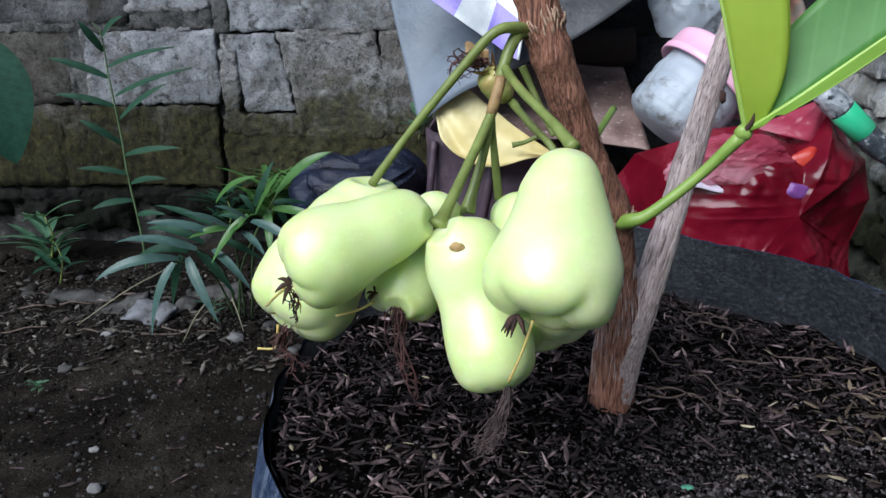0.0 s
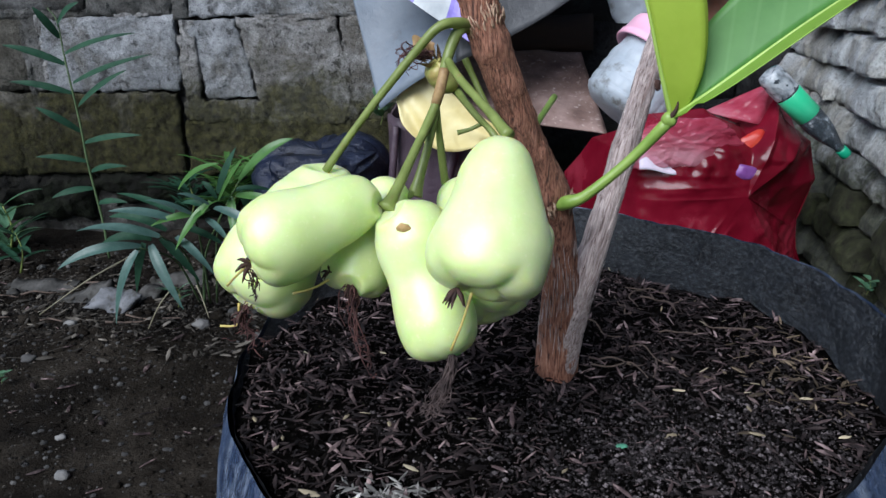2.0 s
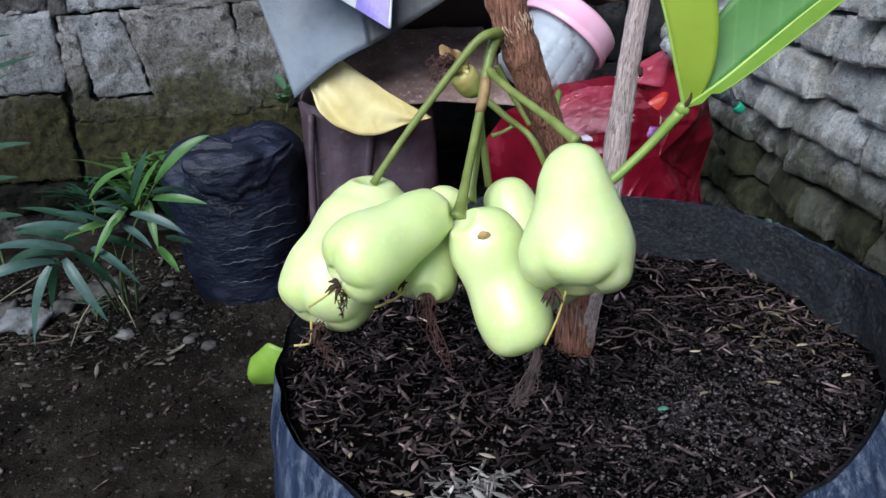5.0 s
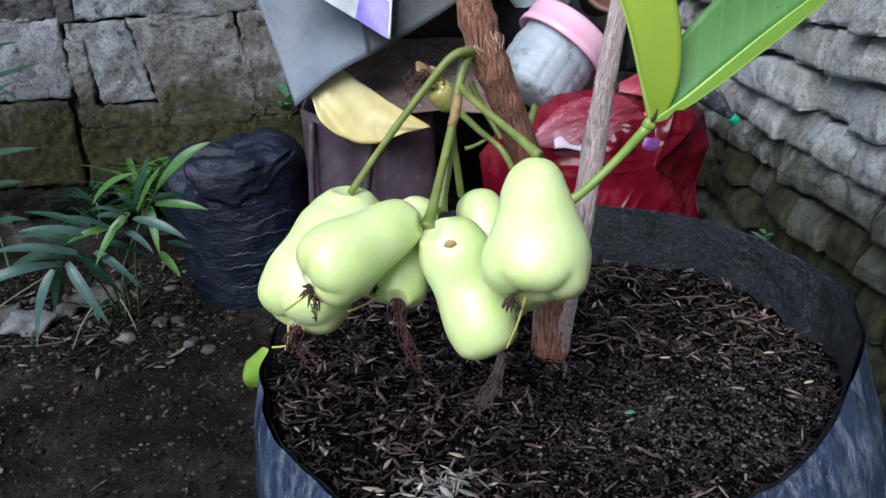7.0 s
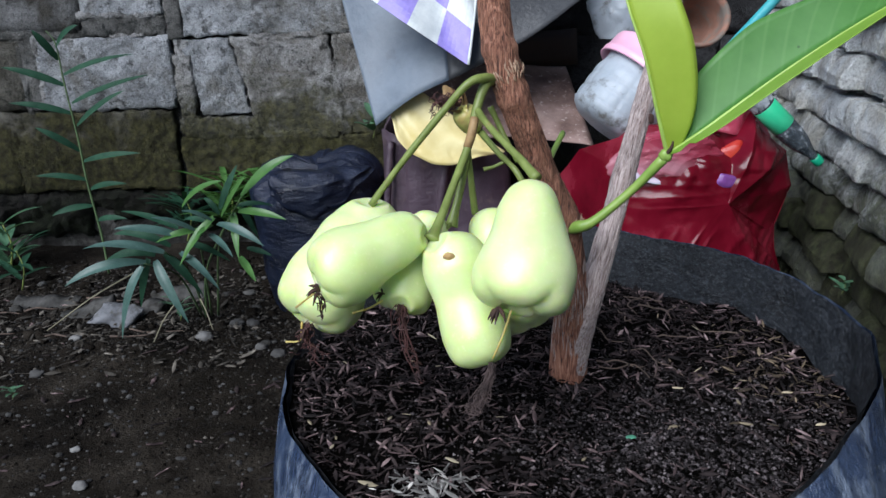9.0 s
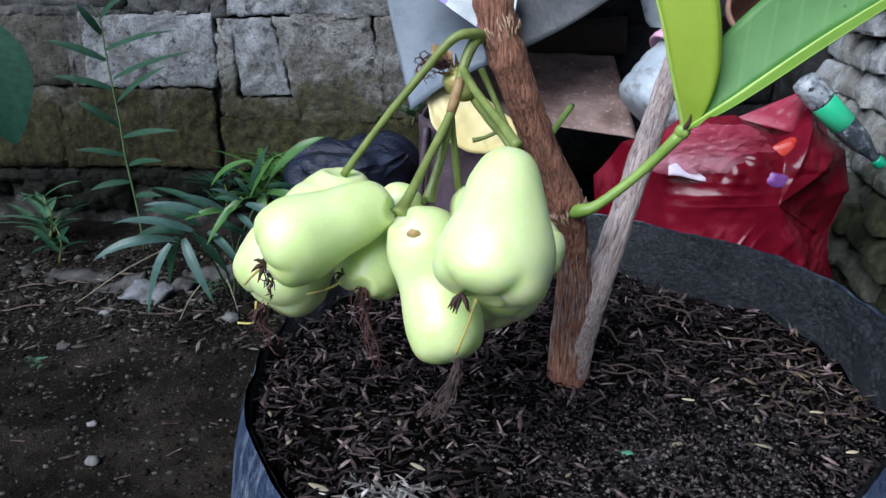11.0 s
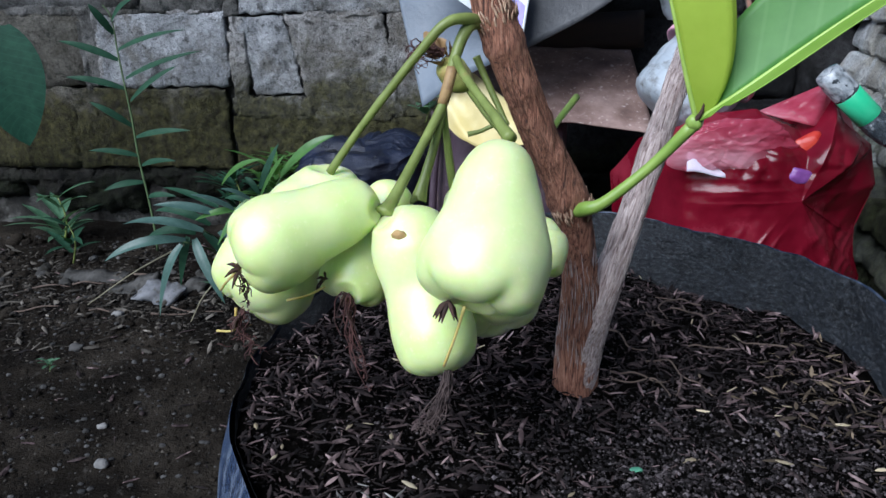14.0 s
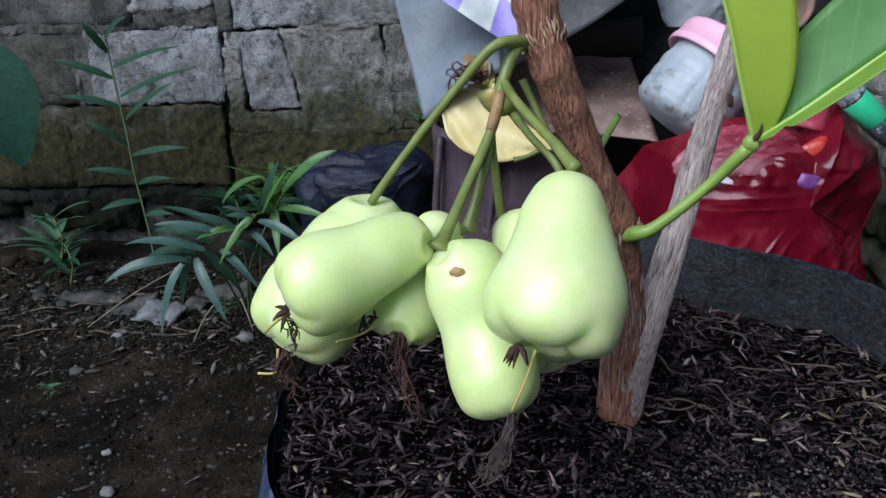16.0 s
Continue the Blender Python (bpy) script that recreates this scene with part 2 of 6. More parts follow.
GREYBARK = surface("grey_brown_ridged_bark", [(0.35, (0.14, 0.098, 0.090)), (0.44, (0.37, 0.285, 0.265)), (0.57, (0.54, 0.445, 0.42)), (0.72, (0.74, 0.66, 0.63))], 900, 0.88,
                   ((1300, 1.0, 0.0016), (3200, 0.7, 0.0006)), ((0.30, 0.19, 0.165), 150, 0.54, 0.70), stretch=(1, 1, 0.10), distort=0.5)
FIBRE_RED = surface("reddish_bark_fibre", [(0.3, (0.14, 0.056, 0.034)), (0.7, (0.40, 0.205, 0.135))], 200, 0.9, ((900, 0.4, 0.0004),), island=0.6)
FIBRE_GREY = surface("whitish_bark_fibre", [(0.3, (0.36, 0.28, 0.26)), (0.7, (0.70, 0.62, 0.59))], 200, 0.9, ((900, 0.4, 0.0004),), island=0.4)
LEAF_YOUNG = leaf_skin("yellow_green_leaf", (0.41, 0.56, 0.06), (0.49, 0.64, 0.085), (0.49, 0.64, 0.09), (1.0, 1.0, 0.5), 0.42, 0.45, ribbed=0.15)
LEAF_GREEN = leaf_skin("mid_green_leaf", (0.085, 0.25, 0.05), (0.125, 0.32, 0.075), (0.20, 0.40, 0.13), (1.0, 1.0, 0.6), 0.4, 0.48, ribbed=0.8)
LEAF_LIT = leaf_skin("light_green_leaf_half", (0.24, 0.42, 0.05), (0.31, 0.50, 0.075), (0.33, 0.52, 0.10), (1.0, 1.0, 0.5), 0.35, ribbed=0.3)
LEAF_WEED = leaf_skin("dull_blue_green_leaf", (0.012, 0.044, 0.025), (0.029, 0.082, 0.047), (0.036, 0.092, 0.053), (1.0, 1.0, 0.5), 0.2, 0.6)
LEAF_FRESH = leaf_skin("fresh_grass_blade", (0.055, 0.150, 0.035), (0.105, 0.225, 0.060), (0.13, 0.26, 0.08), (1.0, 1.0, 0.5), 0.3)
LEAF_DARK = leaf_skin("dark_green_broad_leaf", (0.006, 0.034, 0.020), (0.014, 0.060, 0.034), (0.02, 0.075, 0.045), (1.0, 1.0, 0.5), 0.1, 0.7)
LEAF_BAMBOO = leaf_skin("grassy_green_leaf", (0.055, 0.135, 0.075), (0.12, 0.235, 0.14), (0.15, 0.27, 0.16), (1.0, 1.0, 0.5), 0.25, 0.30)
LEAF_SILVER = leaf_skin("silvery_blue_green_leaf", (0.040, 0.092, 0.076), (0.082, 0.150, 0.130), (0.12, 0.19, 0.16), (1.0, 1.0, 0.6), 0.22, 0.42)
DRYSTEM = surface("dry_straw_stalk", [(0.3, (0.12, 0.11, 0.07)), (0.7, (0.24, 0.22, 0.15))], 60, 0.8, ((200, 0.3, 0.001),))
MIDRIB = surface("pale_midrib", [(0.3, (0.28, 0.42, 0.08)), (0.7, (0.38, 0.52, 0.12))], 80, 0.4, ((300, 0.2, 0.0005),))
CRUMB = surface("fine_grey_soil_crumb", [(0.3, (0.032, 0.027, 0.028)), (0.7, (0.122, 0.105, 0.108))], 60, 0.95, ((300, 0.5, 0.002),), spec=0.1, island=0.8, rare=True)
GRIT = surface("fine_dark_grit", [(0.3, (0.018, 0.016, 0.014)), (0.7, (0.075, 0.067, 0.057))], 40, 0.95, ((200, 0.5, 0.003),), spec=0.1, island=0.9, rare=True)
SOIL = surface("dark_potting_soil", [(0.3, (0.0006, 0.0005, 0.0005)), (0.55, (0.0035, 0.0029, 0.0027)), (0.75, (0.014, 0.012, 0.011))], 60, 0.97, ((70, 0.9, 0.010), (380, 0.9, 0.003)), ((0.024, 0.021, 0.020), 190, 0.60, 0.76), spec=0.02)
HUSK = surface("rotting_husk", [(0.3, (0.015, 0.0090, 0.0090)), (0.5, (0.064, 0.044, 0.044)), (0.75, (0.30, 0.222, 0.215))], 70, 0.8, ((300, 0.4, 0.001),), spec=0.2, island=0.95, rare=True)
HUSK_TAN = surface("tan_husk", [(0.3, (0.045, 0.032, 0.021)), (0.7, (0.17, 0.13, 0.088))], 60, 0.8, ((300, 0.4, 0.001),), spec=0.2, island=0.7)
HUSK_PALE = surface("pale_straw_flake", [(0.3, (0.28, 0.22, 0.13)), (0.7, (0.50, 0.43, 0.30))], 60, 0.8, ((300, 0.4, 0.001),), island=0.4)
STRAW_GREY = surface("bleached_grey_straw", [(0.3, (0.10, 0.095, 0.088)), (0.7, (0.36, 0.34, 0.32))], 60, 0.85, ((300, 0.4, 0.001),), island=0.7)
BEARD_GREY = surface("matted_grey_stamens", [(0.3, (0.022, 0.014, 0.013)), (0.7, (0.095, 0.066, 0.062))], 160, 0.9, ((500, 0.5, 0.001),))
ROOT = surface("pale_root", [(0.3, (0.055, 0.038, 0.030)), (0.7, (0.14, 0.10, 0.078))], 90, 0.85, ((300, 0.4, 0.001),))
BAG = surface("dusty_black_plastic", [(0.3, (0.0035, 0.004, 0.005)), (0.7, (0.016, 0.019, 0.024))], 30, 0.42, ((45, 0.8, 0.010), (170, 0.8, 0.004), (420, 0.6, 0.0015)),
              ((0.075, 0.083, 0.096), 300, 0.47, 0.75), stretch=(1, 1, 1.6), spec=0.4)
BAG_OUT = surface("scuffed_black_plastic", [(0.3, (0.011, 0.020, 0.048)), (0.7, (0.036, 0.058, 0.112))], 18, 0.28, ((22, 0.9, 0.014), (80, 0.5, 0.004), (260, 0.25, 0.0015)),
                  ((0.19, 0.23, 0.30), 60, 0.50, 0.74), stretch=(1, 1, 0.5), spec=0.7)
EARTH = surface("damp_grey_earth", [(0.3, (0.0031, 0.0026, 0.0022)), (0.5, (0.0128, 0.0104, 0.0080)), (0.72, (0.044, 0.037, 0.029))], 6, 0.95, ((28, 0.8, 0.02), (150, 0.9, 0.006)),
                ((0.06, 0.056, 0.05), 60, 0.58, 0.76), spread=False, spec=0.06)
PEBBLE = surface("grey_pebble", [(0.3, (0.015, 0.014, 0.014)), (0.7, (0.062, 0.060, 0.057))], 25, 0.85, ((80, 0.5, 0.004),), island=0.6)
DRYLEAF = surface("grey_brown_dead_leaf", [(0.3, (0.035, 0.030, 0.024)), (0.5, (0.072, 0.064, 0.053)), (0.75, (0.19, 0.17, 0.145))], 40, 0.85, ((200, 0.4, 0.002),), spec=0.2, island=0.7)
RUBBLE = surface("dusty_grey_rubble", [(0.3, (0.03, 0.029, 0.027)), (0.7, (0.12, 0.116, 0.11))], 30, 0.9, ((90, 0.7, 0.004),), ((0.03, 0.028, 0.022), 35, 0.52, 0.66), spec=0.2, island=0.6)
PALE_STONE = surface("pale_stone", [(0.3, (0.10, 0.098, 0.095)), (0.7, (0.26, 0.253, 0.243))], 25, 0.85, ((60, 0.6, 0.006),))
CHALKY = surface("chalky_broken_concrete", [(0.3, (0.085, 0.088, 0.095)), (0.7, (0.20, 0.205, 0.22))], 30, 0.9, ((60, 0.7, 0.006), (300, 0.6, 0.002)), ((0.07, 0.065, 0.055), 45, 0.52, 0.68))
MORTAR_GREY = mossy_concrete("crumbling_grey_mortar", (0.17, 0.167, 0.16), (0.09, 0.088, 0.083), (0.014, 0.019, 0.018), (0.045, 0.045, 0.02), 0.25, 0.7)
BLOCK = mossy_concrete("weathered_concrete_block", (0.17, 0.17, 0.17), (0.09, 0.09, 0.088), (0.03, 0.029, 0.027), (0.055, 0.055, 0.022), 0.25, 0.75)
BLOCK_LIGHT = mossy_concrete("grey_broken_concrete", (0.36, 0.355, 0.35), (0.24, 0.235, 0.23), (0.03, 0.029, 0.027), (0.06, 0.057, 0.022), 0.20, 0.70, 0.85)
BLOCK_PALE = mossy_concrete("pale_grey_concrete_block", (0.37, 0.382, 0.40), (0.265, 0.276, 0.288), (0.07, 0.07, 0.07), (0.07, 0.07, 0.035), 0.15, 0.60)
BLOCK_MOSS = mossy_concrete("moss_stained_concrete_block", (0.150, 0.142, 0.122), (0.080, 0.075, 0.063), (0.018, 0.02, 0.016), (0.055, 0.052, 0.018), 0.20, 0.68, 0.85)
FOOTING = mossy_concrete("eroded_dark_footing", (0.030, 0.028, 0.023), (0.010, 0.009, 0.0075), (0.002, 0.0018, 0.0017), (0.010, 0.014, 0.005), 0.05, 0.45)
BLOCK_DARK = mossy_concrete("shade_dark_concrete_block", (0.05, 0.05, 0.053), (0.020, 0.020, 0.022), (0.005, 0.005, 0.005), (0.03, 0.034, 0.016), 0.2, 0.5)
MORTAR = surface("crumbling_dark_mortar", [(0.3, (0.012, 0.011, 0.010)), (0.52, (0.05, 0.048, 0.044)), (0.7, (0.15, 0.145, 0.135))], 18, 0.97, ((40, 1.0, 0.02),), spread=False, spec=0.1)
STONE_TOP = mossy_concrete("rough_grey_wall_block", (0.70, 0.735, 0.755), (0.62, 0.645, 0.66), (0.33, 0.335, 0.335), (0.060, 0.066, 0.034), 0.20, 0.64, 0.80)
STONE_LOW = mossy_concrete("brown_mossy_wall_block", (0.24, 0.21, 0.165), (0.14, 0.12, 0.09), (0.03, 0.028, 0.02), (0.035, 0.042, 0.017), 0.20, 0.60, 0.9)

# ---- building helpers ----


def mesh_of(name, verts, faces, material, smooth=True, uvs=None):
    me = bpy.data.meshes.new(name)
    me.from_pydata([tuple(v) for v in verts], [], faces)
    me.materials.append(material)
    if uvs:
        layer = me.uv_layers.new(name="UVMap")
        for loop in me.loops:
            layer.data[loop.index].uv = uvs[loop.vertex_index]
    bm = bmesh.new()
    bm.from_mesh(me)
    bmesh.ops.recalc_face_normals(bm, faces=bm.faces)
    bm.to_mesh(me)
    bm.free()
    me.polygons.foreach_set("use_smooth", [smooth] * len(me.polygons))
    return me


def thing(name, data, label, category, group="", kind="", at=None):
    ob = new(name, data)
    if at is not None:
        ob.matrix_world = at if isinstance(at, Matrix) else Matrix.Translation(at)
    return tagged(ob, label, category, group, kind)


def part(name, data, parent, label="", at=None):
    ob = new(name, data)
    ob.parent = parent
    if at is not None:
        ob.matrix_local = at if isinstance(at, Matrix) else Matrix.Translation(at)
    return tagged(ob, label)


def spline(points, n):
    """n points of a smooth curve through the given ones."""
    p = [Vector(q) for q in points]
    if len(p) == 2:
        return [p[0].lerp(p[1], i / (n - 1)) for i in range(n)]
    p = [2 * p[0] - p[1], *p, 2 * p[-1] - p[-2]]
    out = []
    for i in range(n):
        s = i / (n - 1) * (len(p) - 3)
        k = min(int(s), len(p) - 4)
        u = s - k
        a, b, c, d = p[k : k + 4]
        out.append(0.5 * (2 * b + (c - a) * u + (2 * a - 5 * b + 4 * c - d) * u * u + (3 * b - a - 3 * c + d) * u**3))
    return out


def spread_values(values, n):
    return np.interp(np.linspace(0, 1, n), np.linspace(0, 1, len(values)), values)


def tube_data(points, radii, n=16, seg=10, rough=0.0, grain=60.0, seed=0.0, lumps=()):
    """Verts and faces of a closed tube; lumps: (share along, size, width)."""
    line, rr = spline(points, n), spread_values(radii, n)
    side = Vector((1, 0.2, 0.1))
    verts, faces = [], []
    for i, c in enumerate(line):
        ahead = (line[min(i + 1, n - 1)] - line[max(i - 1, 0)]).normalized()
        side = (side - ahead * side.dot(ahead)).normalized()
        up = ahead.cross(side)
        swell = sum(size * math.exp(-(((i / (n - 1)) - s) / wide) ** 2) for s, size, wide in lumps)
        for k in range(seg):
            a = 2 * math.pi * k / seg
            w = math.cos(a) * side + math.sin(a) * up
            q = c + w * rr[i]
            r = rr[i] * (1 + swell) + (rough * noise.noise(Vector((q.x * grain, q.y * grain, q.z * grain * 0.35)) + Vector((seed, 0, 0))) if rough else 0)
            verts.append(c + w * r)
    for i in range(n - 1):
        for k in range(seg):
            a, b = i * seg + k, i * seg + (k + 1) % seg
            faces.append((a, b, b + seg, a + seg))
    faces.append(tuple(range(seg))[::-1])
    faces.append(tuple((n - 1) * seg + k for k in range(seg)))
    return verts, faces


def tube(name, points, radii, material, n=16, seg=10, **more):
    return mesh_of(name, *tube_data(points, radii, n, seg, **more), material)


def joined(name, pieces, material, smooth=True):
    """One mesh of many (verts, faces)."""
    verts, faces = [], []
    for v, f in pieces:
        o = len(verts)
        verts += list(v)
        faces += [tuple(i + o for i in q) for q in f]
    return mesh_of(name, verts, faces, material, smooth)


def patch(name, at, nu, nv, material, thick=0.001, uv=False):
    """A thin sheet over u, v in 0..1 with two sides: at(u, v) gives a place."""
    grid = [[Vector(at(i / (nu - 1), j / (nv - 1))) for j in range(nv)] for i in range(nu)]
    verts, uvs = [], []
    for sign in (0.5, -0.5):
        for i in range(nu):
            for j in range(nv):
                du = grid[min(i + 1, nu - 1)][j] - grid[max(i - 1, 0)][j]
                dv = grid[i][min(j + 1, nv - 1)] - grid[i][max(j - 1, 0)]
                nrm = du.cross(dv)
                nrm = nrm.normalized() if nrm.length > 1e-12 else Vector((0, 0, 1))
                verts.append(grid[i][j] + nrm * thick * sign)
                uvs.append((i / (nu - 1), j / (nv - 1)))
    faces, half = [], nu * nv
    for i in range(nu - 1):
        for j in range(nv - 1):
            a = i * nv + j
            q = (a, a + nv, a + nv + 1, a + 1)
            faces += [q, tuple(half + k for k in q[::-1])]
    edge = [i * nv for i in range(nu)] + [(nu - 1) * nv + j for j in range(1, nv)] + [i * nv + nv - 1 for i in range(nu - 2, -1, -1)] + [j for j in range(nv - 2, 0, -1)]
    for a, b in zip(edge, edge[1:] + edge[:1]):
        faces.append((a, b, b + half, a + half))
    return mesh_of(name, verts, faces, material, True, uvs if uv else None)


def lathe(name, profile, material, seg=32, shape=None, closed=False):
    """profile: (radius, height) from bottom to top; shape(angle, r, z) may bend each vertex."""
    verts, faces = [], []
    for r, z in profile:
        for k in range(seg):
            a = 2 * math.pi * k / seg
            verts.append(shape(a, r, z) if shape else (r * math.cos(a), r * math.sin(a), z))
    for i in range(len(profile) - 1):
        for k in range(seg):
            a, b = i * seg + k, i * seg + (k + 1) % seg
            faces.append((a, b, b + seg, a + seg))
    if closed:
        faces.append(tuple(range(seg))[::-1])
        faces.append(tuple((len(profile) - 1) * seg + k for k in range(seg)))
    return mesh_of(name, verts, faces, material)


def rough_box(name, w, h, d, material, cell=0.02, uneven=0.006, seed=0.0, lean=0.0, edge=0.012, skew=0.0, ragged=1.0, pitted=0.0, shoulder=0.0, smooth=True):
    """A worn block: face in the x-z plane towards -y, w wide, h high, d deep, its top leaning back by lean, its upper part sloped off by shoulder."""
    nx, nz = max(4, round(w / cell)) + 1, max(3, round(h / cell)) + 1
    verts, faces = [], []
    for i in range(nx):
        for j in range(nz):
            u, v = i / (nx - 1), j / (nz - 1)
            x, z = (u - 0.5) * w, (v - 0.5) * h
            gap = min(min(u, 1 - u) * w, min(v, 1 - v) * h)
            y = edge * max(0, 1 - gap / max(edge, 1e-6)) ** 2 + lean * v + shoulder * max(0.0, (v - 0.40) / 0.60)
            q = Vector((x * 18 + seed * 5.3, z * 18 + seed * 2.1, seed))
            y += uneven * (noise.noise(q) + 0.6 * noise.noise(q * 2.7))
            if pitted:
                g = Vector((x * 60 + seed, z * 60, seed * 3))
                y += pitted * (0.5 * noise.noise(g) + 0.35 * noise.noise(g * 2.1) + 2.2 * max(0.0, noise.noise(g * 0.7 + Vector((0, 0, 8))) - 0.28))
            on_rim = ragged if gap < 1e-6 else 0.35
            x += on_rim * 0.5 * uneven * (noise.noise(q * 1.6 + Vector((9, 0, 0))) + 0.6 * noise.noise(q * 4.3)) + skew * (v - 0.5) * h
            z += on_rim * 0.5 * uneven * (noise.noise(q * 1.6 + Vector((0, 9, 0))) + 0.6 * noise.noise(q * 4.3 + Vector((0, 0, 5))))
            verts.append((x, y, z))
    for i in range(nx - 1):
        for j in range(nz - 1):
            a = i * nz + j
            faces.append((a, a + nz, a + nz + 1, a + 1))
    rim = [i * nz for i in range(nx)] + [(nx - 1) * nz + j for j in range(1, nz)] + [i * nz + nz - 1 for i in range(nx - 2, -1, -1)] + [j for j in range(nz - 2, 0, -1)]
    o = len(verts)
    verts += [(verts[k][0], d, verts[k][2]) for k in rim]
    m = len(rim)
    for k in range(m):
        faces.append((rim[k], rim[(k + 1) % m], o + (k + 1) % m, o + k))
    faces.append(tuple(range(o, o + m)))
    return mesh_of(name, verts, faces, material, smooth)


def boulder(radius, squash=(1, 1, 0.7), seed=0.0, rough=0.25, level=2):
    bm = bmesh.new()
    bmesh.ops.create_icosphere(bm, subdivisions=level, radius=1.0)
    verts = []
    for v in bm.verts:
        k = 1 + rough * (noise.noise(v.co * 1.3 + Vector((seed, seed * 2, 0))) + 0.4 * noise.noise(v.co * 3.1 + Vector((0, seed, 0))))
        verts.append(Vector((v.co.x * squash[0], v.co.y * squash[1], v.co.z * squash[2])) * k * radius)
    faces = [tuple(v.index for v in f.verts) for f in bm.faces]
    bm.free()
    return verts, faces


def blade_data(base, tip, sag, width, nu=9, fold=0.25, up=Vector((0, 0, 1)), twist=0.0):
    """A lance-shaped leaf from base to tip, drooping by sag: verts, faces, uvs (one sheet, a few cells across)."""
    base, tip = Vector(base), Vector(tip)
    side = (tip - base).cross(up).normalized()
    verts, faces, uvs = [], [], []
    for i in range(nu):
        u = i / (nu - 1)
        c = base.lerp(tip, u) + up * sag * 4 * u * (1 - u)
        half = width * 0.5 * (math.sin(math.pi * min(1, u * 0.93 + 0.07) ** 0.8) ** 0.8) + 0.0004
        s = (side * math.cos(twist * u) + up * math.sin(twist * u)).normalized()
        for k in (-1, -0.5, 0, 0.5, 1):
            verts.append(c + s * half * k + up * (abs(k) * half * fold))
            uvs.append((u, abs(k)))
    for i in range(nu - 1):
        for k in range(4):
            a = i * 5 + k
            faces.append((a, a + 1, a + 6, a + 5))
    return verts, faces, uvs


def blade(name, *args, material=None, **more):
    v, f, uv = blade_data(*args, **more)
    return mesh_of(name, v, f, material, True, uv)


# ---- the ground ----


def ground_z(x, y):
    bank = 0.03 + 0.03 * max(0.0, min(1.0, (y - 1.0) / 0.6)) + 0.055 * max(0.0, min(1.0, (y - 1.62) / 0.3)) ** 1.5
    near = math.exp(-((x / 4) ** 2) - ((y - 1) / 4) ** 2)
    q = Vector((x, y, 0))
    return bank + near * (0.012 * noise.noise(q * 3.0) + 0.010 * noise.noise(q * 9.0) + 0.004 * noise.noise(q * 30.0) + 0.003 * noise.noise(q * 70))


def steps(*pieces):
    out = []
    for a, b, n in pieces:
        out += list(np.linspace(a, b, n, endpoint=False))
    return out + [pieces[-1][1]]


gx = steps((-60, -6, 10), (-6, -1.7, 20), (-1.7, -0.1, 145), (-0.1, 1.2, 55), (1.2, 6, 18), (6, 60, 10))
gy = steps((-60, -6, 10), (-6, 0.4, 26), (0.4, 2.12, 150), (2.12, 6, 12), (6, 60, 10))
gv = [(x, y, ground_z(x, y)) for x in gx for y in gy]
gf = [(i * len(gy) + j, (i + 1) * len(gy) + j, (i + 1) * len(gy) + j + 1, i * len(gy) + j + 1) for i in range(len(gx) - 1) for j in range(len(gy) - 1)]
thing("ground", mesh_of("ground", gv, gf, EARTH), "damp dark grey bare earth with grit and litter", "ground", kind="structure")

# ---- the block wall behind ----
WALL_Y = 2.05
wall = thing("wall_north", rough_box("wall_core", 5.2, 1.75, 0.14, MORTAR, cell=0.04, uneven=0.006, edge=0.0), "weathered grey concrete block wall with crumbling dark joints", "wall", kind="structure", at=(-0.4, WALL_Y + 0.028, 0.93))
rnd = random.Random(4)


def wall_block(x0, x1, z0, z1, material, proud=0.0, uneven=0.0045, skew=0.0, label=""):
    near = -1.25 < x0 < 0.1 and z0 < 0.9
    w, h = x1 - x0 + 0.004, z1 - z0 + 0.004
    me = rough_box("concrete_block", w, h, 0.034 - proud, material, cell=0.0072 if near else 0.03, uneven=uneven, seed=x0 * 3 + z0 * 7, skew=skew, edge=0.003, ragged=3.8, pitted=0.0045 if near else 0.0)
    part("concrete_block", me, wall, label, at=((x0 + x1) / 2 + 0.4, -0.028 + proud, (z0 + z1) / 2 - 0.93))


# the stretch beside the tarpaulin, course by course
for x0, x1, z0, z1, material in (
    (-1.30, -1.040, 0.517, 0.712, BLOCK_MOSS), (-0.997, -0.640, 0.517, 0.704, BLOCK_PALE), (-1.038, -0.999, 0.520, 0.714, MORTAR_GREY),
    (-0.866, -0.648, 0.710, 0.758, MORTAR_GREY), (-1.30, -0.870, 0.720, 0.905, BLOCK), (-0.862, -0.645, 0.760, 0.905, BLOCK_PALE), (-0.642, -0.603, 0.700, 0.905, MORTAR_GREY),
    (-0.600, -0.168, 0.706, 0.905, BLOCK_PALE), (-1.092, -0.657, 0.290, 0.507, BLOCK_MOSS), (-1.52, -1.096, 0.290, 0.513, BLOCK_MOSS),
    (-0.639, -0.190, 0.285, 0.432, BLOCK_MOSS), (-0.165, 0.10, 0.706, 0.905, BLOCK_PALE), (-0.193, 0.10, 0.434, 0.700, BLOCK_LIGHT),
    (-0.187, 0.12, 0.285, 0.430, BLOCK_MOSS), (-0.626, -0.596, 0.492, 0.694, BLOCK_LIGHT)):
    wall_block(x0, x1, z0, z1, material)
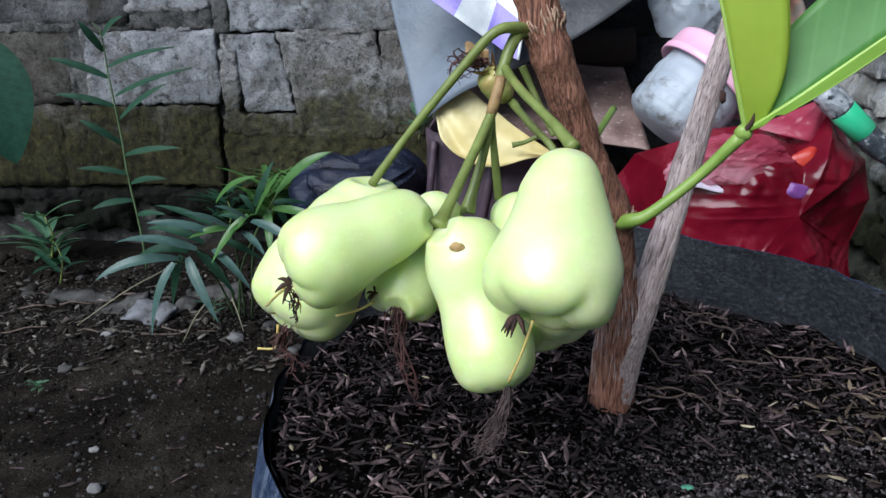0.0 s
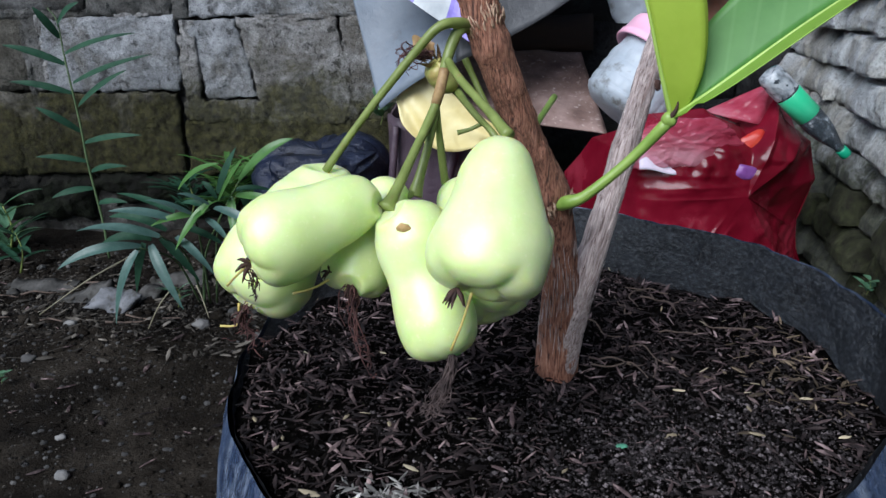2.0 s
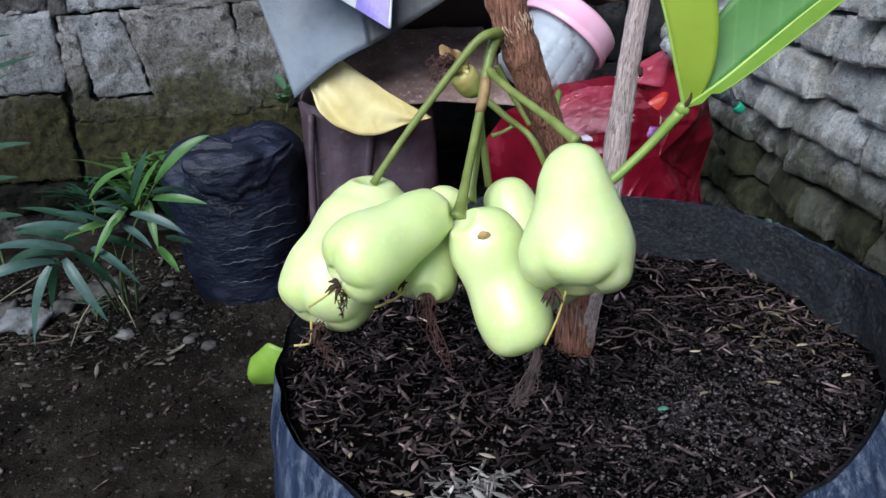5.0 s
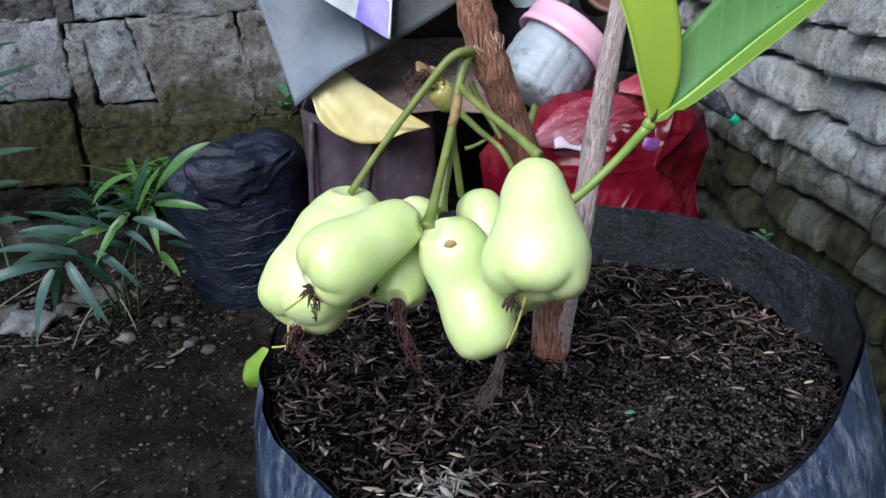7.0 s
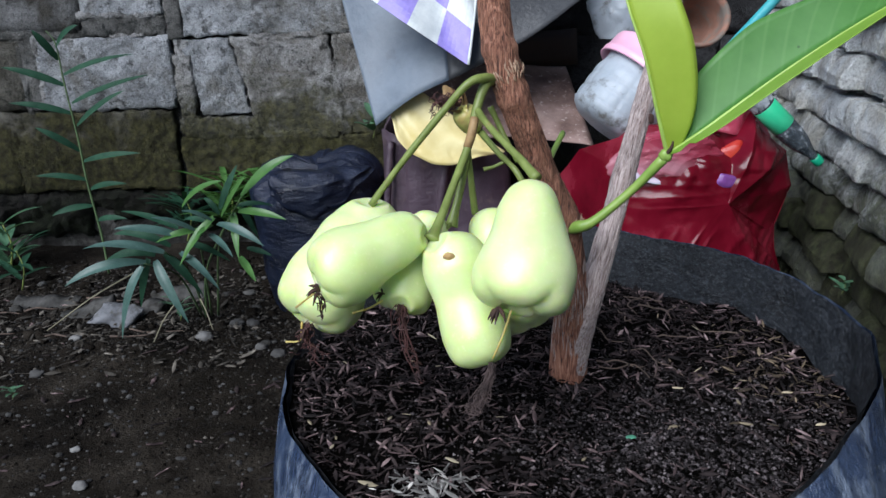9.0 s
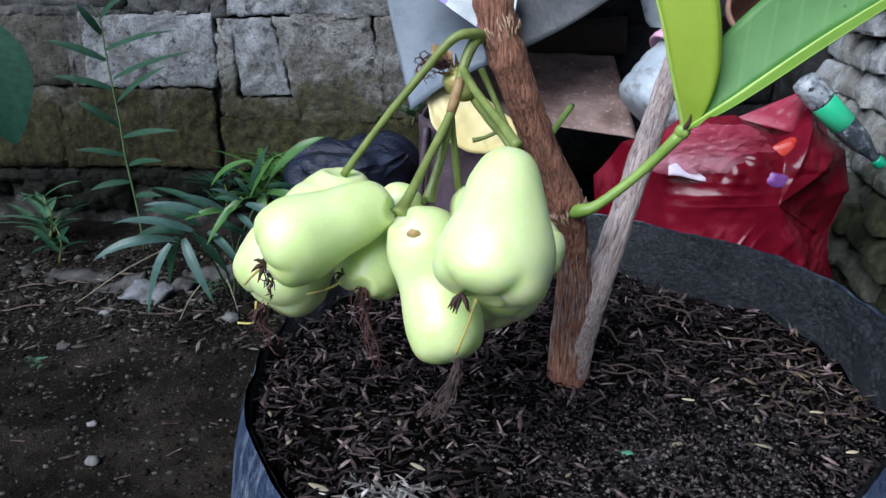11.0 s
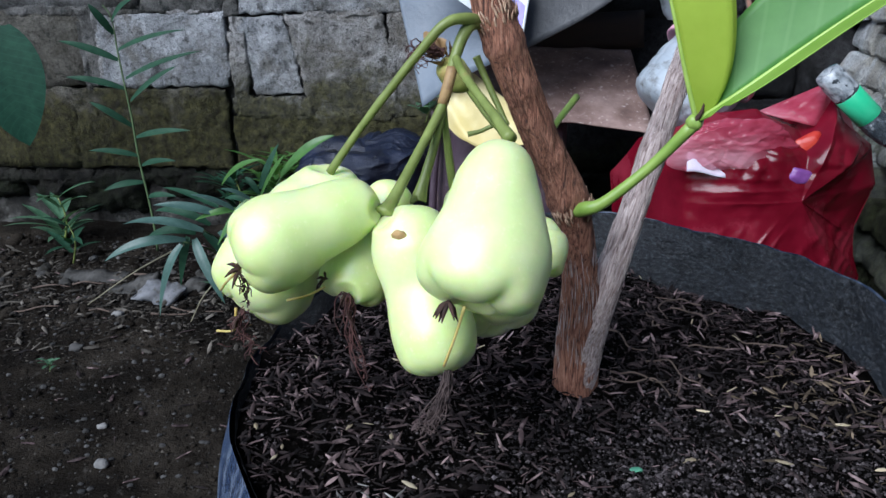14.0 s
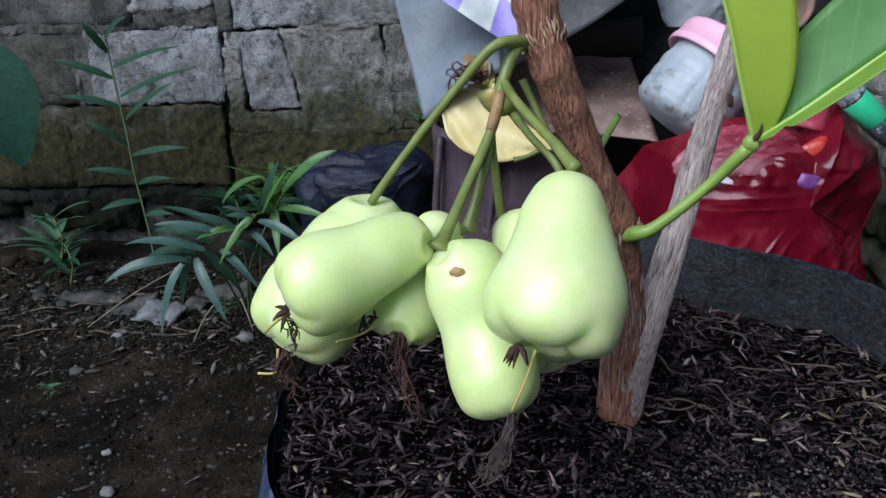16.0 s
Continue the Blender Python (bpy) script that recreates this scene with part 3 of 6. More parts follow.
# the cracked block: a pale flake, its broken neighbour and the patch under them
wall_block(-0.592, -0.462, 0.493, 0.695, BLOCK_PALE, proud=0.003, uneven=0.006, skew=-0.24, label="pale cracked-off piece of concrete block")
wall_block(-0.448, -0.195, 0.436, 0.700, BLOCK_LIGHT, skew=-0.22)
wall_block(-0.626, -0.420, 0.434, 0.487, BLOCK_LIGHT, uneven=0.006)
for row in range(7):
    z0 = 0.285 + 0.2 * row + 0.012
    x = -2.95 + 0.2 * (row % 2)
    while x < 2.1:
        w = 0.40 + rnd.uniform(-0.02, 0.02)
        clear = -1.5 < x + w and x < 0.11 and z0 < 0.88
        if not clear:
            # blocks behind the heap are darker: the cavity's shade is put into their colour
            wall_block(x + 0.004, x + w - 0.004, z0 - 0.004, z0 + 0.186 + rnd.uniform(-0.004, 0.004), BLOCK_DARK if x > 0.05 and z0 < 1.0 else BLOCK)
        x += w
# mortar smeared over the sound joints
for i, (x0, x1, z0, z1, material) in enumerate(((-1.052, -1.028, 0.50, 0.72, MORTAR_GREY), (-1.010, -0.984, 0.53, 0.72, BLOCK_LIGHT), (-1.30, -0.86, 0.700, 0.728, MORTAR_GREY), (-0.88, -0.66, 0.750, 0.772, BLOCK_LIGHT),
                                      (-0.60, -0.20, 0.420, 0.450, BLOCK_LIGHT), (-0.205, -0.182, 0.44, 0.70, BLOCK_LIGHT), (-0.205, -0.175, 0.29, 0.43, BLOCK_MOSS), (-1.105, -1.083, 0.30, 0.50, BLOCK_MOSS),
                                      (-0.182, -0.152, 0.71, 0.90, BLOCK_LIGHT), (-0.43, -0.22, 0.692, 0.716, BLOCK_LIGHT), (-0.80, -0.70, 0.700, 0.718, BLOCK_LIGHT), (-0.636, -0.585, 0.44, 0.66, BLOCK_LIGHT))):
    me = rough_box("mortar_joint", x1 - x0, z1 - z0, 0.03, material, cell=0.006, uneven=0.006, seed=i * 2.7, edge=0.006, ragged=3.5, pitted=0.006)
    part("mortar_joint", me, wall, at=((x0 + x1) / 2 + 0.4, -0.0285, (z0 + z1) / 2 - 0.93))
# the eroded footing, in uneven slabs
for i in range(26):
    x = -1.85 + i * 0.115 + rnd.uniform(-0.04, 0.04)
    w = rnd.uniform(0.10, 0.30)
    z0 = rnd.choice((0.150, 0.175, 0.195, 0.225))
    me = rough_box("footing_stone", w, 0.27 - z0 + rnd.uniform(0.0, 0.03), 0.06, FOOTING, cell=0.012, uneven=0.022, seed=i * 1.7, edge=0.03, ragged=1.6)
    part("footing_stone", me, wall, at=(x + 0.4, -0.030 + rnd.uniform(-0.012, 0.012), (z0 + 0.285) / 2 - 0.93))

# ---- the stacked wall at the side ----
SIDE = Matrix.Translation((0.862, 1.44, 0.0)) @ Matrix.Rotation(radians(-100.2), 4, "Z")
east = thing("wall_east", rough_box("wall_core", 4.6, 1.5, 0.25, MORTAR, cell=0.08, uneven=0.01, edge=0.0), "rough dry-stacked grey block wall with mossy ledges", "wall", kind="structure", at=SIDE @ Matrix.Translation((1.5, 0.075, 0.74)))
rnd = random.Random(11)
far_blocks = []
for row in range(19):
    zb, x = -0.02 + 0.070 * row, -0.75 - rnd.uniform(0, 0.14)
    while x < 2.4:
        w = rnd.uniform(0.095, 0.165)
        near = x < 1.15 and 0.05 < zb < 0.98
        low = zb < 0.36 and rnd.random() < 0.6
        me = rough_box("wall_block", w - rnd.uniform(0.012, 0.024), 0.0655 + rnd.uniform(-0.005, 0.003), 0.09, STONE_LOW if low else STONE_TOP, cell=0.0065 if near else 0.03, uneven=0.0030, smooth=False, seed=row * 3.3 + x * 5, lean=rnd.uniform(-0.004, 0.006), shoulder=rnd.uniform(0.008, 0.026), edge=0.004, skew=rnd.uniform(-0.15, 0.15), ragged=1.8, pitted=0.0020 if near else 0.0)
        at = Matrix.Translation((x + w / 2 - 1.5, -0.090 + rnd.uniform(-0.017, 0.017), zb + 0.035 - 0.74 + rnd.uniform(-0.004, 0.004))) @ Matrix.Rotation(rnd.uniform(-0.14, 0.14), 4, "Z") @ Matrix.Rotation(rnd.uniform(-0.05, 0.05), 4, "Y")
        if near:
            part("wall_block", me, east, at=at)
        else:
            far_blocks.append(([at @ v.co for v in me.vertices], [tuple(p.vertices) for p in me.polygons]))
        x += w
tagged(part("far_blocks", joined("far_blocks", far_blocks, STONE_TOP), east), kind="stuff")

# ---- the grow bag with its soil ----
BAG_C, SOIL_Z, SOIL_R = Vector((0.127, 0.427, 0)), 0.545, 0.190


def around(angle, table):
    """A value that runs smoothly round the circle; table: (degrees, value)."""
    a = math.degrees(angle) % 360
    t = sorted(table)
    t = [(t[-1][0] - 360, t[-1][1]), *t, (t[0][0] + 360, t[0][1])]
    for (a0, v0), (a1, v1) in zip(t, t[1:]):
        if a0 <= a <= a1:
            u = (a - a0) / (a1 - a0)
            return v0 + (v1 - v0) * u * u * (3 - 2 * u)


RIM_Z = ((0, 0.585), (25, 0.592), (50, 0.592), (75, 0.597), (110, 0.588), (140, 0.568), (170, 0.553), (200, 0.550), (235, 0.548), (265, 0.546), (290, 0.556), (315, 0.570), (335, 0.582), (348, 0.590))
RIM_R = ((0, 0.205), (25, 0.203), (50, 0.200), (75, 0.203), (110, 0.203), (150, 0.196), (200, 0.193), (235, 0.196), (265, 0.194), (290, 0.186), (315, 0.186), (335, 0.196))
BULGE = ((0, 0.206), (60, 0.204), (150, 0.203), (200, 0.206), (235, 0.212), (265, 0.208), (300, 0.212), (325, 0.216), (345, 0.210))


def bag_wall(inner):
    seg, rows = 200, 34
    verts, faces = [], []
    for k in range(seg):
        a = 2 * math.pi * k / seg
        rz, rr, bl = around(a, RIM_Z), around(a, RIM_R), around(a, BULGE)
        rz += 0.004 * noise.noise(Vector((math.cos(a) * 4, math.sin(a) * 4, 3))) + 0.0025 * noise.noise(Vector((math.cos(a) * 13, math.sin(a) * 13, 5)))
        rr += 0.0035 * noise.noise(Vector((math.cos(a) * 6, math.sin(a) * 6, 9))) * (1 if math.sin(a) > -0.2 else 0.3)
        for j in range(rows):
            s = j / (rows - 1)
            if inner:
                z = SOIL_Z - 0.02 + (rz - SOIL_Z + 0.02) * s
                r = SOIL_R - 0.001 + (rr - SOIL_R) * s - 0.0015
            else:
                z = 0.025 + (rz - 0.025) * s ** 0.75
                top = max(0.0, (z - 0.49) / (rz - 0.49)) if z > 0.49 else 0.0
                r = (0.165 + (bl - 0.165) * min(1, z / 0.45) ** 0.6) * (1 - top**2) + rr * top**2
            q = Vector((math.cos(a) * 2.2, math.sin(a) * 2.2, z * 7))
            fade = min(1.0, abs(z - rz) / 0.03 + 0.25)
            r += fade * (0.006 * noise.noise(q) + 0.0035 * noise.noise(q * 3.2)) * (1.0 if inner else 1.0) + (0.0012 * noise.noise(q * 9) if inner else 0)
            verts.append(BAG_C + Vector((r * math.cos(a), r * math.sin(a), z)))
    for k in range(seg):
        for j in range(rows - 1):
            a, b = k * rows + j, ((k + 1) % seg) * rows + j
            faces.append((a, b, b + 1, a + 1))
    if not inner:
        faces.append(tuple(k * rows for k in range(seg))[::-1])
    return verts, faces


grow_bag = thing("grow_bag", None, "round black plastic grow bag full of soil on bare earth", "planter")
part("bag_side", mesh_of("bag_side", *bag_wall(False), BAG_OUT), grow_bag, "scuffed blue-black plastic side")
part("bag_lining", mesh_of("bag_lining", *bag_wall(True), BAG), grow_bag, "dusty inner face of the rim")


def soil_z(x, y):
    q = Vector((x, y, 0))
    d = math.hypot(x - 0.135, y - 0.43)
    return SOIL_Z - 0.006 * math.exp(-(d / 0.032) ** 2) + 0.006 * noise.noise(q * 14) + 0.004 * noise.noise(q * 40) + 0.0022 * noise.noise(q * 110)


sv, sf = [(0.127, 0.427, soil_z(0.127, 0.427))], []
rings, seg = 70, 150
for i in range(1, rings + 1):
    r = (SOIL_R + 0.004) * i / rings
    for k in range(seg):
        a = 2 * math.pi * k / seg
        x, y = BAG_C.x + r * math.cos(a), BAG_C.y + r * math.sin(a)
        sv.append((x, y, soil_z(x, y)))
for k in range(seg):
    sf.append((0, 1 + k, 1 + (k + 1) % seg))
    for i in range(rings - 1):
        a, b = 1 + i * seg + k, 1 + i * seg + (k + 1) % seg
        sf.append((a, b, b + seg, a + seg))
thing("potting_soil", mesh_of("potting_soil", sv, sf, SOIL), "dark crumbly potting soil filling the grow bag", "soil", kind="stuff")

rnd = random.Random(21)


def husk(x, y, z, length, width, turn, tilt, roll):
    """A boat-shaped flake, curled along its length."""
    m = Matrix.Translation((x, y, z)) @ Euler((roll, tilt, turn)).to_matrix().to_4x4()
    curl, pts = rnd.uniform(0.0, 0.07) * length, []
    for u, w in ((0, 0.12), (0.3, 0.85), (0.65, 1.0), (1, 0.10)):
        for v in (-0.5, 0, 0.5):
            pts.append(m @ Vector(((u - 0.5) * length, v * w * width, 0.25 * width * (1 - abs(2 * v)) - curl * (2 * u - 1) ** 2 + 0.0008)))
    return pts, [(3 * i + k, 3 * i + k + 1, 3 * i + k + 4, 3 * i + k + 3) for i in range(3) for k in range(2)]


def litter(n, size, where, lift=0.002):
    out = []
    while len(out) < n:
        r, a = SOIL_R * 0.985 * math.sqrt(rnd.random()), rnd.uniform(0, 2 * math.pi)
        x, y = BAG_C.x + r * math.cos(a), BAG_C.y + r * math.sin(a)
        if rnd.random() > where(x, y) or math.hypot(x - 0.135, y - 0.436) < 0.015:
            continue
        k = rnd.uniform(*size)
        out.append(husk(x, y, soil_z(x, y) + lift + rnd.uniform(-0.001, 0.003), k, k * rnd.uniform(0.12, 0.26), rnd.uniform(0, 6.3), rnd.gauss(0, 0.28), rnd.gauss(0, 0.4)))
    return out


def husky(x, y):
    """Coarse flakes lie thick on the side away from the bare, raked patch in front of the trunk."""
    bare = min(1.0, 1.25 * math.exp(-(((x - 0.19) / 0.095) ** 2) - ((y - 0.338) / 0.066) ** 2))
    return 1 - 0.90 * bare


thing("husk_litter", joined("husk_litter", litter(3900, (0.0046, 0.0128), husky), HUSK), "brown rotting husks and shavings strewn over the potting soil", "litter", kind="stuff")
thing("soil_fibres", joined("soil_fibres", litter(4200, (0.0013, 0.0046), lambda x, y: 1.0, 0.0012), HUSK), "fine fibres and splinters through the potting soil", "litter", kind="stuff")
straws = litter(26, (0.005, 0.009), husky, 0.004)
for x, y, k, a in ((0.2331, 0.3717, 0.0075, 1.50), (0.2297, 0.3510, 0.0085, -0.20), (0.2736, 0.3890, 0.0085, 0.10), (0.2001, 0.3926, 0.0075, 0.00), (0.2743, 0.3466, 0.0085, 0.30), (0.1847, 0.3504, 0.0075, 0.20), (0.0334, 0.3519, 0.0075, 1.75), (0.0461, 0.3217, 0.0090, -0.50), (-0.0243, 0.3520, 0.0060, 1.80), (-0.0420, 0.3651, 0.0080, 2.00), (-0.0255, 0.3411, 0.0065, 1.30), (-0.0014, 0.3045, 0.0120, -0.30), (0.0085, 0.3662, 0.0070, 1.20)):
    straws.append(husk(x, y, soil_z(x, y) + 0.0045, k, k * 0.30, a, 0.1, 0.15))
thing("straw_flakes", joined("straw_flakes", straws, HUSK_PALE), "pale straw-coloured flakes lying on the potting soil", "litter", kind="stuff")


clump = []
for i in range(110):
    x, y, k = 0.0312 + rnd.gauss(0, 0.012), 0.2983 + rnd.gauss(0, 0.008), rnd.uniform(0.004, 0.011)
    clump.append(husk(x, y, soil_z(x, y) + 0.003 + rnd.uniform(0, 0.004), k, k * rnd.uniform(0.10, 0.30), rnd.uniform(0, 6.3), rnd.gauss(0, 0.4), rnd.gauss(0, 0.5)))
thing("straw_clump", joined("straw_clump", clump, STRAW_GREY), "clump of bleached grey straw on the potting soil", "litter", kind="stuff")


def heaped(x, y):
    """Tan husks blown together along the rim away from the wall's corner."""
    return math.exp(-(((x - 0.285) / 0.035) ** 2) - ((y - 0.415) / 0.06) ** 2)


thing("tan_husks", joined("tan_husks", litter(120, (0.004, 0.011), heaped, 0.003), HUSK_TAN), "tan husks heaped against the rim of the grow bag", "litter", kind="stuff")
crumbs = []
for i in range(1700):
    r, a = SOIL_R * 0.985 * math.sqrt(rnd.random()), rnd.uniform(0, 2 * math.pi)
    x, y = BAG_C.x + r * math.cos(a), BAG_C.y + r * math.sin(a)
    v, f = boulder(rnd.uniform(0.0008, 0.0028), seed=i * 0.37, rough=0.5, level=1)
    crumbs.append(([p + Vector((x, y, soil_z(x, y) + 0.0005)) for p in v], f))
raked = []


def crumb(x, y, z, r):
    """An eight-sided grain of soil."""
    j = [rnd.uniform(0.6, 1.3) * r for _ in range(6)]
    return [(x + j[0], y, z), (x, y + j[1], z), (x - j[2], y, z), (x, y - j[3], z), (x, y, z + 0.8 * j[4]), (x, y, z - j[5])], [(0, 1, 4), (1, 2, 4), (2, 3, 4), (3, 0, 4), (1, 0, 5), (2, 1, 5), (3, 2, 5), (0, 3, 5)]


for i in range(15000):
    x, y = 0.192 + rnd.gauss(0, 0.070), 0.338 + rnd.gauss(0, 0.048)
    if math.hypot(x - BAG_C.x, y - BAG_C.y) > SOIL_R - 0.004:
        continue
    raked.append(crumb(x, y, soil_z(x, y) + 0.0003, 0.0004 + 0.0013 * rnd.random() ** 3))
for i in range(5000):
    r, a = SOIL_R * 0.985 * math.sqrt(rnd.random()), rnd.uniform(0, 2 * math.pi)
    x, y = BAG_C.x + r * math.cos(a), BAG_C.y + r * math.sin(a)
    raked.append(crumb(x, y, soil_z(x, y) + 0.0003, 0.0004 + 0.0011 * rnd.random() ** 2))
thing("raked_soil", joined("raked_soil", raked, CRUMB, False), "fine grey-brown raked crumbs on the bare patch of soil", "soil", kind="stuff")
thing("soil_crumbs", joined("soil_crumbs", crumbs, SOIL, False), "dark soil crumbs scattered over the grow bag", "soil", kind="stuff")
roots = []
for i in range(10):
    x, y = rnd.uniform(0.14, 0.29), rnd.uniform(0.40, 0.58)
    if math.hypot(x - BAG_C.x, y - BAG_C.y) > SOIL_R - 0.02:
        continue
    a, pts = rnd.uniform(0, 6.3), []
    for k in range(6):
        pts.append((x, y, soil_z(x, y) + 0.003 + rnd.uniform(0, 0.004)))
        a += rnd.gauss(0, 0.5)
        x, y = x + 0.007 * math.cos(a), y + 0.007 * math.sin(a)
    roots.append(tube_data(pts, [0.0007, 0.0004], 12, 5))
for line in ([(0.1810, 0.4569), (0.1876, 0.4593), (0.1954, 0.4550), (0.1983, 0.4346), (0.2061, 0.4254), (0.2096, 0.4093)], [(0.1981, 0.4355), (0.1940, 0.4177), (0.1890, 0.4073)], [(0.1564, 0.4328), (0.1668, 0.4253), (0.1805, 0.4313), (0.1850, 0.4182), (0.1859, 0.4075)]):
    roots.append(tube_data([(x, y, soil_z(x, y) + 0.0045) for x, y in line], [0.0006, 0.0005, 0.0003], 24, 5))
thing("surface_roots", joined("surface_roots", roots, ROOT), "thin pale rootlets tangled on the soil round the trunk", "roots", kind="stuff")
thing("green_chip", mesh_of("green_chip", *boulder(0.0035, (1, 0.6, 0.25), 3.0), surface("faded_green_plastic", [(0.3, (0.06, 0.22, 0.14)), (0.7, (0.10, 0.32, 0.2))], 200, 0.5)),
      "small faded green chip on the potting soil", "litter", at=(0.157, 0.346, soil_z(0.157, 0.346) + 0.002))

# ---- the tree ----
tree = thing("water_apple_tree", None, "young water apple tree with flaky reddish bark in a grow bag", "tree")
TRUNK = [(0.1355, 0.440, 0.530), (0.1355, 0.437, 0.575), (0.1336, 0.430, 0.620), (0.1247, 0.4195, 0.662), (0.1073, 0.4090, 0.700), (0.0927, 0.4000, 0.735), (0.0833, 0.3975, 0.760), (0.0779, 0.4010, 0.785), (0.0758, 0.4086, 0.820), (0.0720, 0.4200, 0.900)]
TRUNK_R = [0.0142, 0.0128, 0.0096, 0.0094, 0.0092, 0.0092, 0.0098, 0.0092, 0.0090, 0.0088]
part("trunk", tube("trunk", TRUNK, TRUNK_R, BARK, n=130, seg=40, rough=0.0012, grain=300, lumps=((0.345, 0.20, 0.03), (0.60, 0.12, 0.022), (0.73, 0.10, 0.02))), tree)
STEM = [(0.1352, 0.4385, 0.530), (0.1378, 0.4365, 0.556), (0.1425, 0.4350, 0.584), (0.1510, 0.4400, 0.609), (0.1705, 0.4680, 0.655), (0.1950, 0.5080, 0.711), (0.2190, 0.5450, 0.765), (0.2570, 0.6000, 0.860)]
STEM_R = [0.0112, 0.0112, 0.0106, 0.0090, 0.0078, 0.0076, 0.0072, 0.0070]
STEM_M = Matrix.Translation((0.143, 0.436, 0.570)) @ Vector((0.072, 0.110, 0.185)).to_track_quat("Z", "Y").to_matrix().to_4x4()
part("side_stem", tube("side_stem", [STEM_M.inverted() @ Vector(p) for p in STEM], STEM_R, GREYBARK, n=100, seg=28, rough=0.0010, grain=300, lumps=((0.62, 0.14, 0.02),)), tree, "straight grey-barked stem rising beside the trunk", at=STEM_M)
part("knot", mesh_of("knot", *boulder(0.0030, (0.8, 0.7, 1.2), 6.0, 0.4, 3), DRY), tree, "small dark knot on the side stem", at=(0.2035, 0.5055, 0.7135))


def burl(c, r, seed, n=90):
    """A ring of bark flakes and scars round a node."""
    out = []
    k = random.Random(seed)
    for i in range(n):
        d = Vector((k.gauss(0, 1), k.gauss(-0.3, 1), k.gauss(0, 0.7))).normalized()
        p = Vector(c) + d * r
        s = d.cross(Vector((0, 0, 1))).normalized()
        out.append(tube_data([p - s * 0.0012 - Vector((0, 0, 0.0025)), p + d * 0.0007, p + s * k.uniform(-0.001, 0.002) + d * k.uniform(0, 0.0012) + Vector((0, 0, k.uniform(0.001, 0.004)))], [0.0003, 0.0006, 0.0002], 5, 4))
    return out


def bark_fibres(points, radii, n, seed, low, high, lift=1.0):
    """Loose fibres of bark along a stem between two shares of its length, on the side that is seen."""
    k, out = random.Random(seed), []
    line, rr = spline(points, 200), spread_values(radii, 200)
    for i in range(n):
        j = int(199 * k.uniform(low, high))
        last = min(199, j + k.randint(3, 9))
        a = k.uniform(math.pi, 2 * math.pi)
        drift, pts = k.gauss(0, 0.05), []
        for q in range(4):
            m = j + (last - j) * q // 3
            ahead = (line[min(m + 1, 199)] - line[max(m - 1, 0)]).normalized()
            side = (Vector((1, 0, 0)) - ahead * ahead.x).normalized()
            w = math.cos(a + drift * q / 3) * side + math.sin(a + drift * q / 3) * -ahead.cross(side)
            if ahead.cross(side).y > 0:
                w = math.cos(a + drift * q / 3) * side + math.sin(a + drift * q / 3) * ahead.cross(side)
            pts.append(line[m] + w * (rr[m] + lift * (0.00015 + 0.0005 * k.random() * (q == 3))))
        out.append(tube_data(pts, [0.00006, 0.00017, 0.00016, 0.00006], 5, 4))
    return out


tagged(part("bark_scar", joined("bark_scar", burl((0.0835, 0.3975, 0.760), 0.0100, 3) + burl((0.1262, 0.4195, 0.660), 0.0106, 5, 130), BARK_PALE), tree, "knotty flaking scars at the nodes"), kind="stuff")
tagged(part("bark_fibre", joined("bark_fibre", bark_fibres(TRUNK, TRUNK_R, 700, 7, 0.28, 0.95), FIBRE_RED), tree, "fine reddish fibres of flaking bark"), kind="stuff")
tagged(part("bark_fibre", joined("bark_fibre", bark_fibres(TRUNK, TRUNK_R, 170, 9, 0.06, 0.24) + bark_fibres(STEM, STEM_R, 620, 8, 0.05, 0.90), FIBRE_GREY), tree, "fine whitish fibres of flaking bark"), kind="stuff")
part("twig", tube("twig", [(0.1265, 0.4180, 0.6575), (0.1320, 0.4060, 0.6625), (0.1410, 0.4020, 0.6675), (0.162, 0.399, 0.687), (0.1795, 0.392, 0.7095)], [0.0040, 0.0040, 0.0030, 0.0027, 0.0033], TWIG, 24, 12), tree, "smooth fresh green leaf-bearing twig")
part("twig", tube("twig", [(0.108, 0.412, 0.694), (0.1170, 0.430, 0.7035), (0.1300, 0.462, 0.7125)], [0.0022, 0.0019, 0.0021], TWIG, 14, 8), tree, "short broken-off green twig")


